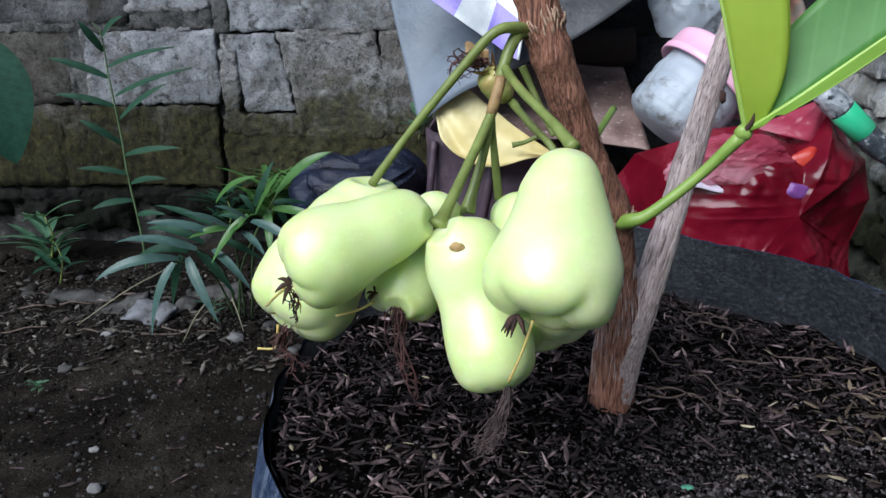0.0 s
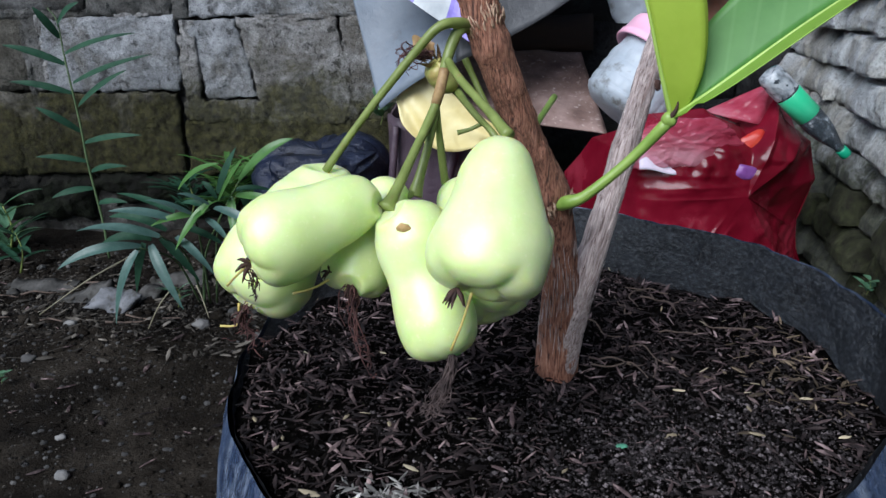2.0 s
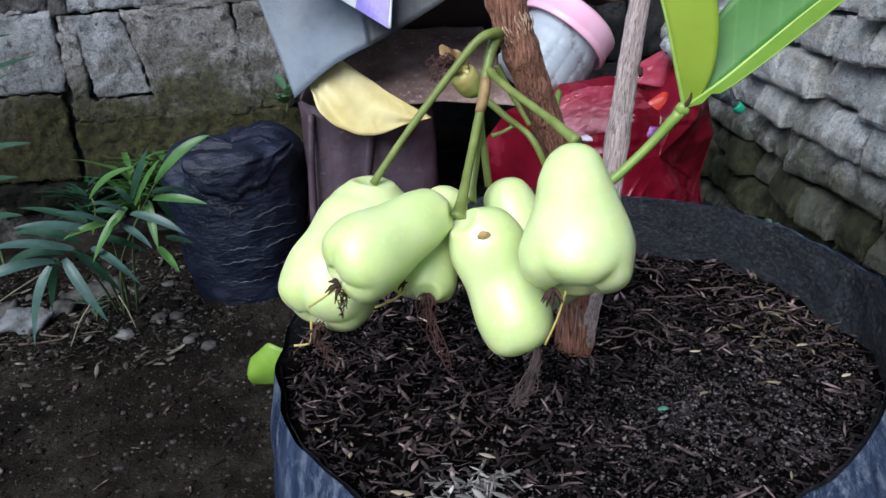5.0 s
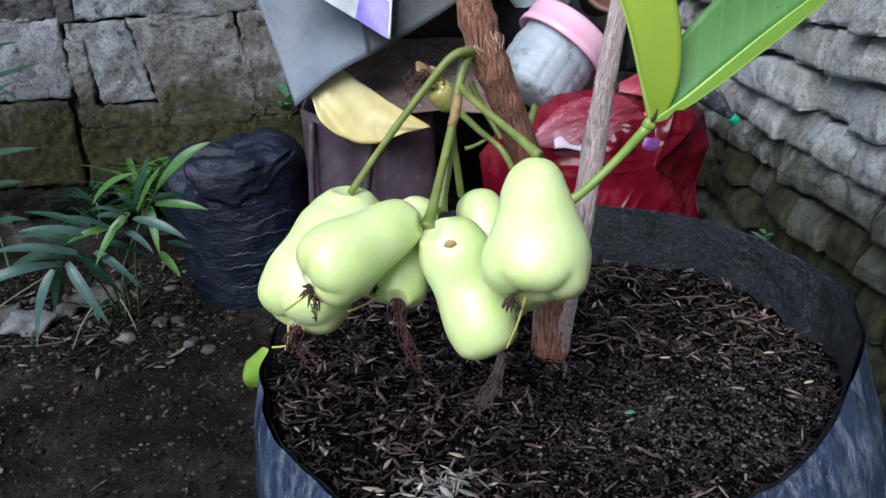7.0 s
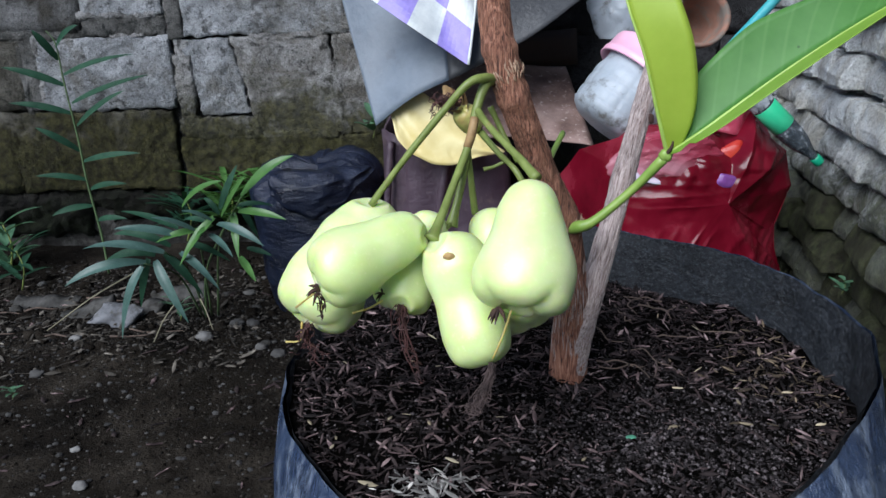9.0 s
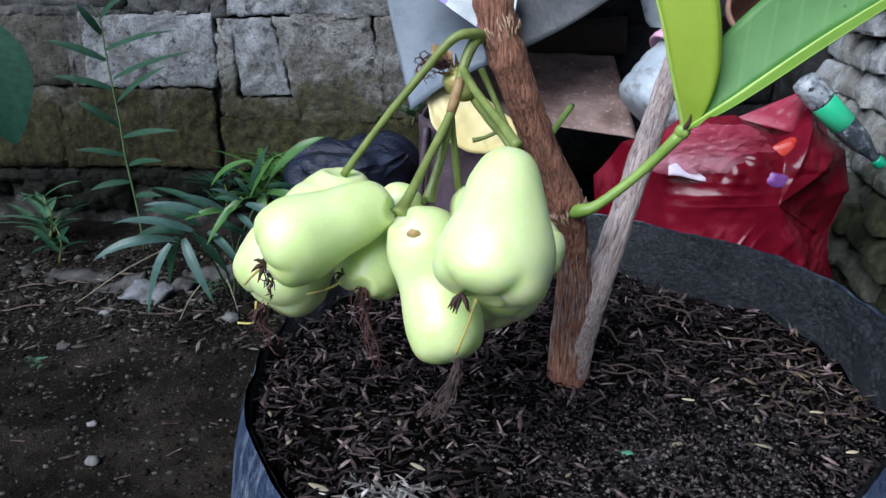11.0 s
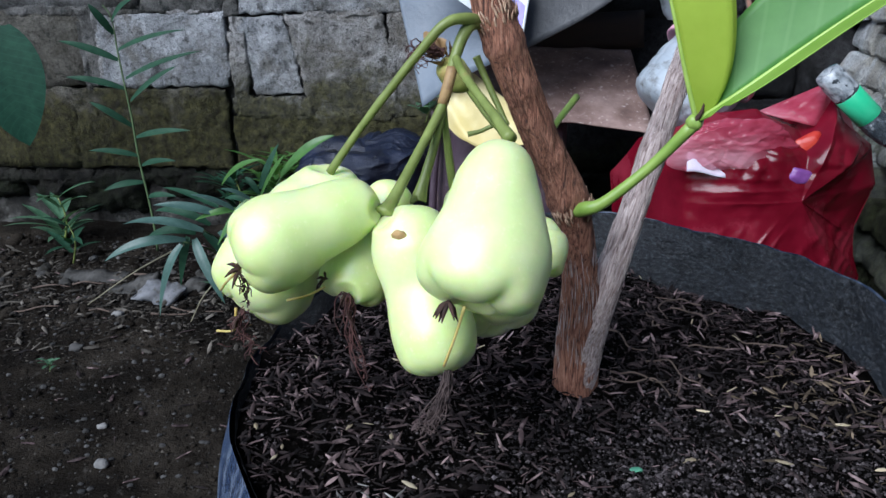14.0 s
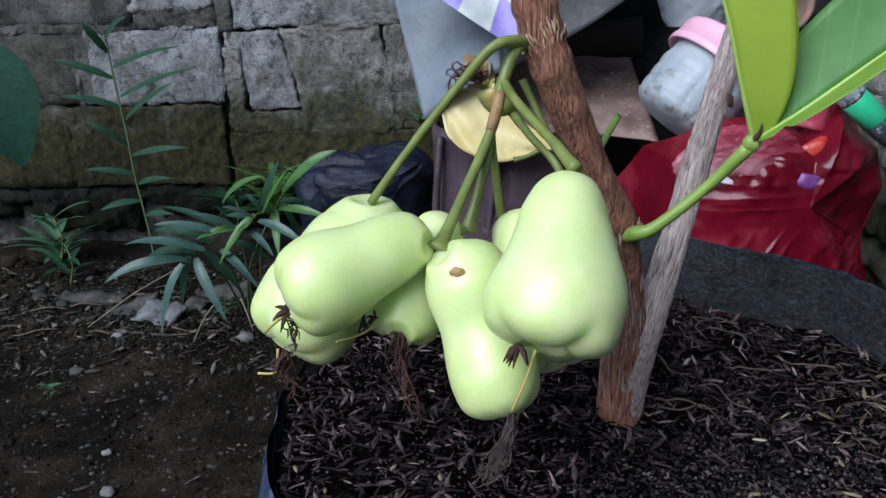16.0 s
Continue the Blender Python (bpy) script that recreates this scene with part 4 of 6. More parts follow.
def big_leaf(name, spine, across, half, material, label, fold, curl=0.0, notch=None, wave=0.0, under=None, taper=1.1, base=0.0, lesser=1.0, swell=0.4, tail=0.42):
    """A leathery leaf: two half blades that meet at a raised midrib."""
    line = spline(spine, 40)
    leaf = None
    for sign, spread in ((1, 0.0), (-1, fold)):
        def at(u, v, sign=sign, spread=spread):
            i = min(int(u * 39), 38)
            c = line[i].lerp(line[i + 1], u * 39 - i)
            ahead = (line[i + 1] - line[i]).normalized()
            s = Vector(across) - ahead * Vector(across).dot(ahead)
            s = s.normalized()
            nrm = ahead.cross(s)
            s = s * math.cos(spread) + nrm * math.sin(spread)
            w = half * math.sin(math.pi * min(1.0, 0.03 + 0.94 * u) ** 0.75) ** taper
            if base:
                k = min(1.0, u / swell)
                w = half * (base + (1 - base) * k * (2 - k)) * min(1.0, ((1 - u) / tail) ** 0.7)
            if sign < 0:
                w *= lesser
            if notch and sign == notch[0]:
                w -= notch[2] * math.exp(-(((u - notch[1]) / 0.018) ** 2))
            return c + sign * s * w * v + nrm * (curl * w * v * v + wave * v * math.sin(u * 17 + sign))
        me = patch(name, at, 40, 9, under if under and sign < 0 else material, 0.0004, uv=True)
        leaf = part(name, me, tree, label) if leaf is None else (part("half_blade", me, leaf) and leaf)
    part("midrib", tube("midrib", spine, [0.0015, 0.0008, 0.0005], MIDRIB, 40, 8), leaf, "pale raised midrib")
    return leaf


big_leaf("leaf", [(0.1800, 0.3915, 0.7125), (0.1720, 0.388, 0.735), (0.1615, 0.387, 0.769), (0.1510, 0.394, 0.800), (0.1420, 0.415, 0.850)], (1, -0.40, 0.05), 0.0275, LEAF_YOUNG, "yellow-green leathery leaf folded along its midrib", 2.9, curl=0.10, base=0.26, swell=0.56, tail=0.22)
# lower half in a lighter green: paler underside, with the light on it painted in
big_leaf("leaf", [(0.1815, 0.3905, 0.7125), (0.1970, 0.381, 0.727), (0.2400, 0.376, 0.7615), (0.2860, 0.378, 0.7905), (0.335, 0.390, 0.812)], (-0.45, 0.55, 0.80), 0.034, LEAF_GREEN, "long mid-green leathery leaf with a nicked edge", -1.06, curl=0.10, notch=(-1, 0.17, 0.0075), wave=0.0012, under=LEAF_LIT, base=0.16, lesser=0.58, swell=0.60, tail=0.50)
part("twig_node", mesh_of("twig_node", *boulder(0.0042, (1, 1, 1), 4.0, 0.15, 3), TWIG), tree, "swollen joint that bears the leaves", at=(0.1798, 0.3920, 0.7105))
part("leaf_bud", tube("leaf_bud", [(0.179, 0.390, 0.711), (0.1815, 0.388, 0.716), (0.182, 0.387, 0.722)], [0.0016, 0.0010, 0.0002], DRY, 6, 6), tree, "dried brown bud between the leaves")

# ---- the fruit stalks ----
ROOT_P, FORK, FORK2 = (0.0770, 0.395, 0.7570), (0.0652, 0.3815, 0.7420), (0.0597, 0.3765, 0.7212)
for label, pts, radii in (
    ("long arching green fruit stalk", [ROOT_P, (0.0700, 0.385, 0.7590), (0.0606, 0.3790, 0.7570), (0.0470, 0.380, 0.7425), (0.0225, 0.383, 0.7130), (0.0020, 0.3850, 0.6860)], [0.0040, 0.0034, 0.0030, 0.0027, 0.0025, 0.0027]),
    ("thick green main fruit stalk", [ROOT_P, (0.0705, 0.387, 0.7545), FORK, FORK2, (0.0490, 0.355, 0.7010), (0.0405, 0.337, 0.6860), (0.0372, 0.331, 0.6805)], [0.0036, 0.0036, 0.0033, 0.0030, 0.0027, 0.0034, 0.0060]),
    ("green side stalk", [FORK2, (0.0565, 0.370, 0.7050), (0.0515, 0.363, 0.6875), (0.0490, 0.360, 0.6790)], [0.0029, 0.0025, 0.0030, 0.0052]),
    ("short green cross stalk", [(0.0500, 0.361, 0.6810), (0.0440, 0.352, 0.6800), (0.0400, 0.348, 0.6775)], [0.0022, 0.0020, 0.0024]),
    ("green side stalk", [FORK2, (0.0612, 0.378, 0.7050), (0.0640, 0.380, 0.6800)], [0.0024, 0.0022, 0.0026]),
    ("pale green side stalk", [FORK, (0.0715, 0.362, 0.7345), (0.0830, 0.332, 0.7245), (0.0905, 0.3150, 0.7170)], [0.0026, 0.0025, 0.0026, 0.0036]),
    ("thin green side stalk", [(0.0695, 0.4260, 0.7225), (0.0800, 0.402, 0.7120), (0.0915, 0.385, 0.7000), (0.1060, 0.387, 0.6640)], [0.0030, 0.0024, 0.0022, 0.0025]),
    ("short cut stub on the stalk", [(0.0830, 0.398, 0.7075), (0.0765, 0.398, 0.7045), (0.0705, 0.398, 0.7030)], [0.0014, 0.0013, 0.0021]),
    ("cut green stalk", [(0.0745, 0.398, 0.7410), (0.0800, 0.396, 0.7290), (0.0900, 0.390, 0.7090)], [0.0023, 0.0020, 0.0018])):
    part("fruit_stalk", tube("fruit_stalk", pts, [0.79 * r for r in radii], STALK, 36, 12, rough=0.0003, grain=160), tree, label)
part("stalk_scar", tube("stalk_scar", [FORK2, (0.0622, 0.3765, 0.7300), (0.0640, 0.3795, 0.7375)], [0.00262, 0.00268, 0.00255], TAN, 10, 10, rough=0.0004, grain=300), tree, "rusty corky patch on the main stalk")

# ---- the fruits ----


def water_apple(label, axis, radii, flat=0.35, turn=0.0, lobes=0.05, pit=0.007, seed=0.0, dents=(), skin=SKIN):
    """A pear-shaped fruit: rounded sections swept along a bent axis from the stalk to the base.

    radii: five from stalk to base; flat: how far the base is drawn out into a ring of four lobes round the calyx pit;
    dents: (place, width, depth)."""
    seg = 72
    u = np.linspace(0, 1, 41)
    p0, p1, p2 = (np.array(p) for p in axis)
    line = np.outer(2 * (u - 0.5) * (u - 1), p0) + np.outer(4 * u * (1 - u), p1) + np.outer(2 * u * (u - 0.5), p2)
    full = np.convolve(np.pad(np.interp(u, np.linspace(0, 1, 5), radii), 4, "edge"), np.ones(9) / 9, "valid")
    ease = np.clip((u - 0.4) / 0.6, 0, 1)
    ring = full * flat * ease * ease * (3 - 2 * ease)
    ball = full - ring
    chord = (p2 - p0) / np.linalg.norm(p2 - p0)
    along = np.maximum.accumulate((line - p0) @ chord) + 1e-6 * u
    heading = np.gradient(line, axis=0)
    heading = chord * 0.65 + 0.35 * u[:, None] * heading / np.linalg.norm(heading, axis=1)[:, None]
    heading /= np.linalg.norm(heading, axis=1)[:, None]
    low_x, high_x = -ball[0], along[-1] + ball[-1]
    xs = np.linspace(low_x, high_x, 240)
    inside = ball[None, :] ** 2 - (xs[:, None] - along[None, :]) ** 2
    hull = np.max(np.where(inside >= -1e-12, ring[None, :] + np.sqrt(np.maximum(inside, 0)), 0), axis=1)
    weights = np.exp(-(((xs[:, None] - xs[None, :]) / 0.0050) ** 2) / 2)
    soft = (weights @ hull) / weights.sum(axis=1)
    far = np.clip(np.minimum(xs - low_x, high_x - xs) / 0.014, 0, 1)
    far = far * far * (3 - 2 * far)
    hull = hull * (1 - far) + soft * far
    profile = [(x, float(np.interp(x, xs, hull))) for x in low_x + (high_x - low_x) * 0.5 * (1 - np.cos(np.linspace(0.0, math.pi, 78)))]
    for k in range(1, 13):
        r = ring[-1] * (1 - k / 12)
        profile.append((high_x - pit * (1 - (r / ring[-1]) ** 2) ** 2, r))
    rows = len(profile)
    start, end = Vector(heading[0]), Vector(heading[-1])
    base, verts, faces = Vector(axis[1]), [], []
    for i, (x, r) in enumerate(profile):
        c = Vector([np.interp(x, along, line[:, k]) for k in range(3)]) + start * min(0.0, x) + end * max(0.0, x - along[-1])
        ahead = Vector([np.interp(x, along, heading[:, k]) for k in range(3)]).normalized()
        sd = (Vector((1, 0.05, 0.02)) - ahead * Vector((1, 0.05, 0.02)).dot(ahead)).normalized()
        up = ahead.cross(sd)
        low = max(0.0, min(1.0, (x - along[-1] - 0.1 * ball[-1]) / (0.9 * ball[-1])))
        low = 1.0 if i >= 78 else low * low * (3 - 2 * low)
        for q in range(seg):
            a = 2 * math.pi * q / seg
            lobe = (1 - 2.2 * (1 - abs(math.cos(2 * a + turn))) ** 1.7) * (1 + 0.3 * math.sin(a + seed))
            w = math.cos(a) * sd + math.sin(a) * up
            p = c + w * r * (1 + lobes * low * lobe) + ahead * (lobes * 0.7 * full[-1] * low * lobe * min(1.0, r / max(ring[-1], 1e-6)))
            p += w * (0.0009 * noise.noise(p * 24 + Vector((0, seed, 0))) + 0.0005 * noise.noise(p * 60 + Vector((seed, 0, 0)))) * min(1, r / full[-1] * 2)
            verts.append(p - base)
    for i in range(rows - 1):
        for q in range(seg):
            a, b = i * seg + q, i * seg + (q + 1) % seg
            faces.append((a, b, b + seg, a + seg))
    for place, wide, deep in dents:
        spot = Vector(place) - base
        inward = (min((Vector(c) - base for c in line), key=lambda c: (c - spot).length) - spot).normalized()
        for k, p in enumerate(verts):
            d = (p - spot).length / wide
            if d < 4:
                verts[k] = p + inward * deep * (math.exp(-(d * d)) - 0.35 * math.exp(-((d - 1.6) ** 2) * 5))
    return thing("water_apple", mesh_of("water_apple", verts, faces, skin), label, "fruit", "fruits hanging in the cluster", at=base)


def calyx(fruit, at, out, size, seed, threads=0, reach=0.03, drop=Vector((0, 0, -1))):
    """Withered sepals and, where they still hang on, a beard of dried stamens."""
    k = random.Random(seed)
    at, out = Vector(at), Vector(out).normalized()
    o = at - fruit.location
    pieces = []
    for i in range(7):
        d = (out + Vector((k.gauss(0, 0.7), k.gauss(0, 0.7), k.gauss(0, 0.7)))).normalized()
        part("sepal", tube("sepal", [o, o + d * size * 0.5, o + d * size + Vector((0, 0, -0.3 * size))], [size * 0.10, size * 0.15, size * 0.03], DRY, 7, 5), fruit, "withered dark brown sepal")
    if threads:
        pieces = []
        for i in range(threads):
            p, d, pts = o + Vector((k.gauss(0, 0.0018), k.gauss(0, 0.0018), 0)), (out * 0.4 + drop).normalized(), []
            n = reach * k.uniform(0.35, 1.0) / 6
            for j in range(7):
                pts.append(p)
                d = (d + Vector((k.gauss(0, 0.38), k.gauss(0, 0.38), k.gauss(0, 0.25))) + drop * 0.25).normalized()
                p = p + d * n
            pieces.append(tube_data(pts, [0.00042, 0.00034, 0.0002], 16, 4))
        tagged(part("stamen_tuft", joined("stamen_tuft", pieces, DRY), fruit, "tangle of dried brown stamens"), kind="stuff")


def beard(fruit, path, spread, n, seed, whole=0.35, frizz=60, material=BEARD, label="matted beard of dried reddish-brown stamens"):
    """Dried stamens matted along a path, wider or narrower on the way."""
    k = random.Random(seed)
    o, pieces = fruit.location, []
    line = spline([Vector(p) for p in path], 12)
    wide = spread_values(spread, 12)
    for i in range(n):
        d = Vector((k.gauss(0, 1), k.gauss(0, 1), k.gauss(0, 0.45)))
        last = max(3, int(12 * k.uniform(whole, 1.0)))
        pts = []
        for j in range(last):
            d = d + Vector((k.gauss(0, 0.8), k.gauss(0, 0.8), k.gauss(0, 0.6)))
            d *= 0.85
            pts.append(line[j] + d * wide[j] * 0.55 - o)
        pieces.append(tube_data(pts, [0.00036, 0.00032, 0.00018], 2 * last, 4))
    for i in range(frizz):
        j = k.randrange(1, 11)
        p = line[j] + Vector((k.gauss(0, 1), k.gauss(0, 1), k.gauss(0, 1))) * wide[j] * 0.5 - o
        d = Vector((k.gauss(0, 1), k.gauss(0, 1), k.gauss(-0.3, 0.7))).normalized()
        pts, step = [], wide[j] * k.uniform(0.18, 0.5)
        for q in range(5):
            pts.append(p)
            p = p + d * step
            d = (d + Vector((k.gauss(0, 0.7), k.gauss(0, 0.7), k.gauss(-0.15, 0.6)))).normalized()
        pieces.append(tube_data(pts, [0.00034, 0.0003, 0.00016], 10, 4))
    tagged(part("stamen_tuft", joined("stamen_tuft", pieces, material), fruit, label), kind="stuff")


def style(fruit, pts):
    o = fruit.location
    part("style", tube("style", [Vector(p) - o for p in pts], [0.0007, 0.0005, 0.0006], STRAW, 14, 6), fruit, "straw-yellow thread left from the flower")


fruit_b = water_apple("large pale green pear-shaped water apple with a glossy front", [(0.0858, 0.3046, 0.7023), (0.0842, 0.2943, 0.6864), (0.0808, 0.2862, 0.6744)], (0.0158, 0.0186, 0.0196, 0.0240, 0.0258), 0.42, turn=-0.45, lobes=0.05, seed=1, dents=(((0.0900, 0.3140, 0.7165), 0.005, 0.0015),))
calyx(fruit_b, (0.0683, 0.2785, 0.6635), (-0.6, -0.5, -0.6), 0.0070, 4)
style(fruit_b, [(0.0742, 0.2796, 0.6610), (0.0705, 0.2800, 0.6480), (0.0660, 0.2830, 0.6341)])
fruit_a = water_apple("pale green water apple lying sideways with a dark calyx", [(0.0204, 0.3321, 0.6824), (0.0075, 0.3254, 0.6775), (-0.0091, 0.3182, 0.6714)], (0.0145, 0.0163, 0.0158, 0.0184, 0.0216), 0.27, turn=0.9, lobes=0.035, seed=2, dents=(((0.0345, 0.328, 0.6840), 0.004, 0.002),))
calyx(fruit_a, (-0.0215, 0.3110, 0.6620), (-0.9, -0.5, -0.2), 0.0070, 8)
beard(fruit_a, [(-0.0205, 0.3100, 0.6610), (-0.0200, 0.3115, 0.6550), (-0.0215, 0.3150, 0.6480), (-0.0220, 0.3175, 0.6430)], (0.0022, 0.0018, 0.0018, 0.0008), 9, 61, whole=0.5, frizz=26, material=DRY, label="dangling black shreds of dried stamens")
style(fruit_a, [(-0.0240, 0.3110, 0.6600), (-0.0300, 0.3160, 0.6540), (-0.0365, 0.3250, 0.6465)])
fruit_c = water_apple("long pale green water apple with a brown scar near its stalk", [(0.0506, 0.3266, 0.6662), (0.0539, 0.3214, 0.6522), (0.0600, 0.3115, 0.6329)], (0.0197, 0.0176, 0.0157, 0.0168, 0.0188), 0.15, turn=0.3, lobes=0.03, seed=3, dents=(((0.0385, 0.325, 0.6820), 0.0055, 0.003),))
part("scar", mesh_of("scar", *boulder(0.0030, (1, 0.42, 0.72), 2.0, 0.35, 3), SCAR), fruit_c, "flat brown corky scar", at=Vector((0.0460, 0.3124, 0.6776)) - fruit_c.location)
part("scratch", tube("scratch", [Vector(p) - fruit_c.location for p in ((0.0462, 0.3099, 0.6612), (0.0455, 0.3097, 0.6595), (0.0446, 0.3099, 0.6580))], [0.0002, 0.0003, 0.0002], SCAR, 8, 5), fruit_c, "thin brown scratch in the skin")
fruit_d = water_apple("broad pale green water apple at the back of the cluster", [(-0.0025, 0.3840, 0.6640), (-0.0156, 0.3707, 0.6560), (-0.0263, 0.3595, 0.6409)], (0.0262, 0.0233, 0.0214, 0.0226, 0.0274), 0.30, turn=0.7, lobes=0.045, seed=4, dents=(((0.0020, 0.385, 0.6870), 0.007, 0.004),))
calyx(fruit_d, (-0.0350, 0.3395, 0.6265), (-0.4, -0.5, -1), 0.006, 15)
beard(fruit_d, [(-0.033, 0.341, 0.629), (-0.036, 0.340, 0.622), (-0.032, 0.339, 0.613), (-0.022, 0.338, 0.607)], (0.002, 0.004, 0.006), 17, 16, frizz=34)
style(fruit_d, [(-0.0372, 0.3427, 0.6300), (-0.0385, 0.3420, 0.6200), (-0.0410, 0.3410, 0.6185), (-0.0471, 0.3408, 0.6187)])
fruit_e = water_apple("small pale green water apple tucked beneath a larger one", [(0.0347, 0.3556, 0.6772), (0.0268, 0.3498, 0.6645), (0.0211, 0.3416, 0.6471)], (0.0125, 0.0132, 0.0142, 0.0155, 0.0172), 0.38, turn=0.5, lobes=0.06, seed=5, dents=(((0.0193, 0.3262, 0.6450), 0.0045, 0.003),))
calyx(fruit_e, (0.0193, 0.3275, 0.6450), (-0.1, -0.6, -1), 0.005, 23)
beard(fruit_e, [(0.0195, 0.3265, 0.645), (0.0205, 0.324, 0.632), (0.0255, 0.321, 0.616), (0.0321, 0.3167, 0.5986)], (0.0024, 0.0040, 0.0022, 0.0006), 18, 24, whole=0.25, frizz=40)
calyx(fruit_e, (0.0100, 0.3300, 0.6510), (-0.8, -0.5, 0), 0.0045, 25)
style(fruit_e, [(0.0100, 0.3280, 0.6480), (0.0030, 0.3250, 0.6450), (-0.0060, 0.3220, 0.6435)])
water_apple("pale green water apple half hidden behind the long one", [(0.0735, 0.3720, 0.6710), (0.0780, 0.3590, 0.6550), (0.0842, 0.3430, 0.6370)], (0.0145, 0.0150, 0.0165, 0.0200, 0.0222), 0.36, turn=0.4, lobes=0.05, seed=6)
beard(fruit_c, [(0.0670, 0.2975, 0.6240), (0.0655, 0.2970, 0.6140), (0.0600, 0.2975, 0.6010), (0.0545, 0.2985, 0.5965)], (0.0012, 0.0018, 0.0030, 0.0046), 40, 34, whole=0.45, frizz=110, material=BEARD_GREY, label="matted tuft of dried grey-brown stamens")
water_apple("pale green water apple beside the trunk", [(0.1079, 0.3872, 0.6544), (0.1098, 0.3845, 0.6506), (0.1085, 0.3793, 0.6419)], (0.0090, 0.0099, 0.0118, 0.0120, 0.0112), 0.42, turn=0.1, lobes=0.05, seed=7)
young = water_apple("small unripe olive fruit with withered brown sepals", [(0.0665, 0.4240, 0.7255), (0.0635, 0.4220, 0.7290), (0.0605, 0.4200, 0.7330)], (0.0050, 0.0070, 0.0084, 0.0086, 0.0080), 0.35, turn=0.3, lobes=0.03, seed=8, skin=YOUNG_SKIN)
for i in range(8):
    a = i * 0.785 + rnd.uniform(-0.2, 0.2)
    axis, b = Vector((-0.55, -0.25, 0.75)).normalized(), Vector((0.0575, 0.4180, 0.7375)) - young.location
    out = Vector((math.cos(a), 0.4 * math.sin(a), 0.6 * math.sin(a)))
    part("sepal", blade("sepal", b + out * 0.003, b + out * rnd.uniform(0.007, 0.012) + axis * rnd.uniform(0.005, 0.011), rnd.uniform(-0.004, 0.004), rnd.uniform(0.005, 0.009), nu=9, fold=0.6, up=axis, twist=rnd.uniform(-1.2, 1.2), material=TAN), young, "curled withered sepal")
beard(young, [(0.0560, 0.417, 0.7400), (0.0500, 0.412, 0.7440), (0.0440, 0.409, 0.7400), (0.0405, 0.408, 0.7320)], (0.0025, 0.0050, 0.0050, 0.0030), 20, 45, frizz=30)

# ---- the heap in the corner ----
CREASE = surface("pale_film_crease", [(0.3, (0.02, 0.024, 0.036)), (0.7, (0.13, 0.14, 0.17))], 30, 0.4, ((200, 0.3, 0.001),))
BAG_OLD = surface("creased_black_plastic", [(0.3, (0.0016, 0.0034, 0.011)), (0.7, (0.008, 0.014, 0.036))], 14, 0.33, ((22, 0.7, 0.014), (90, 0.5, 0.004)), ((0.05, 0.055, 0.075), 40, 0.60, 0.80), stretch=(1, 1, 2.0))
SACK = surface("dusty_plum_brown_plastic", [(0.3, (0.046, 0.029, 0.043)), (0.7, (0.092, 0.064, 0.082))], 9, 0.5, ((18, 0.5, 0.012), (120, 0.4, 0.003)), ((0.15, 0.11, 0.10), 22, 0.58, 0.76))
YELLOW = film_plastic("yellow_plastic_sheet", [(0.3, (0.70, 0.57, 0.21)), (0.7, (0.86, 0.77, 0.42))], 10, 0.35, 0.15, bump=((25, 0.45, 0.008),), stain=((0.40, 0.30, 0.08), 25, 0.66, 0.80))
RUST = surface("rust_brown_sheet", [(0.3, (0.085, 0.050, 0.042)), (0.5, (0.185, 0.120, 0.103)), (0.72, (0.33, 0.235, 0.21))], 14, 0.7, ((60, 0.6, 0.003),), ((0.50, 0.42, 0.39), 90, 0.58, 0.72))
PLANK = surface("dark_wet_wood", [(0.3, (0.008, 0.005, 0.004)), (0.7, (0.035, 0.020, 0.014))], 20, 0.7, ((60, 0.6, 0.004),), stretch=(0.2, 1, 1))
TARP = surface("blue_grey_tarpaulin", [(0.3, (0.070, 0.090, 0.118)), (0.7, (0.155, 0.187, 0.228))], 7, 0.45, ((12, 0.4, 0.012), (150, 0.3, 0.001)), ((0.06, 0.06, 0.065), 16, 0.60, 0.80), spec=0.4)
VIOLET = surface("violet_print", [(0.3, (0.20, 0.16, 0.50)), (0.7, (0.33, 0.27, 0.66))], 30, 0.5, ((150, 0.3, 0.001),), ((0.45, 0.42, 0.66), 50, 0.62, 0.8))
WHITE = surface("greyish_white_print", [(0.3, (0.50, 0.54, 0.55)), (0.7, (0.70, 0.73, 0.72))], 30, 0.5, ((150, 0.3, 0.001),), ((0.42, 0.44, 0.5), 40, 0.6, 0.8))
PAPER = surface("lilac_white_paper", [(0.3, (0.48, 0.42, 0.52)), (0.7, (0.66, 0.60, 0.68))], 30, 0.7, ((60, 0.4, 0.003),))
MAUVE = surface("dull_violet_wrapper", [(0.3, (0.12, 0.03, 0.17)), (0.7, (0.20, 0.07, 0.27))], 40, 0.4, ((60, 0.4, 0.003),))
PINK = surface("pink_plastic", [(0.3, (0.76, 0.38, 0.53)), (0.7, (0.84, 0.51, 0.64))], 8, 0.35, ((60, 0.1, 0.002),), ((0.36, 0.22, 0.22), 40, 0.66, 0.8))
RED = film_plastic("red_plastic_film", [(0.3, (0.125, 0.002, 0.010)), (0.55, (0.215, 0.007, 0.023)), (0.75, (0.40, 0.045, 0.078))], 6, 0.24, 0.40, bump=((14, 0.25, 0.012), (60, 0.15, 0.002)))
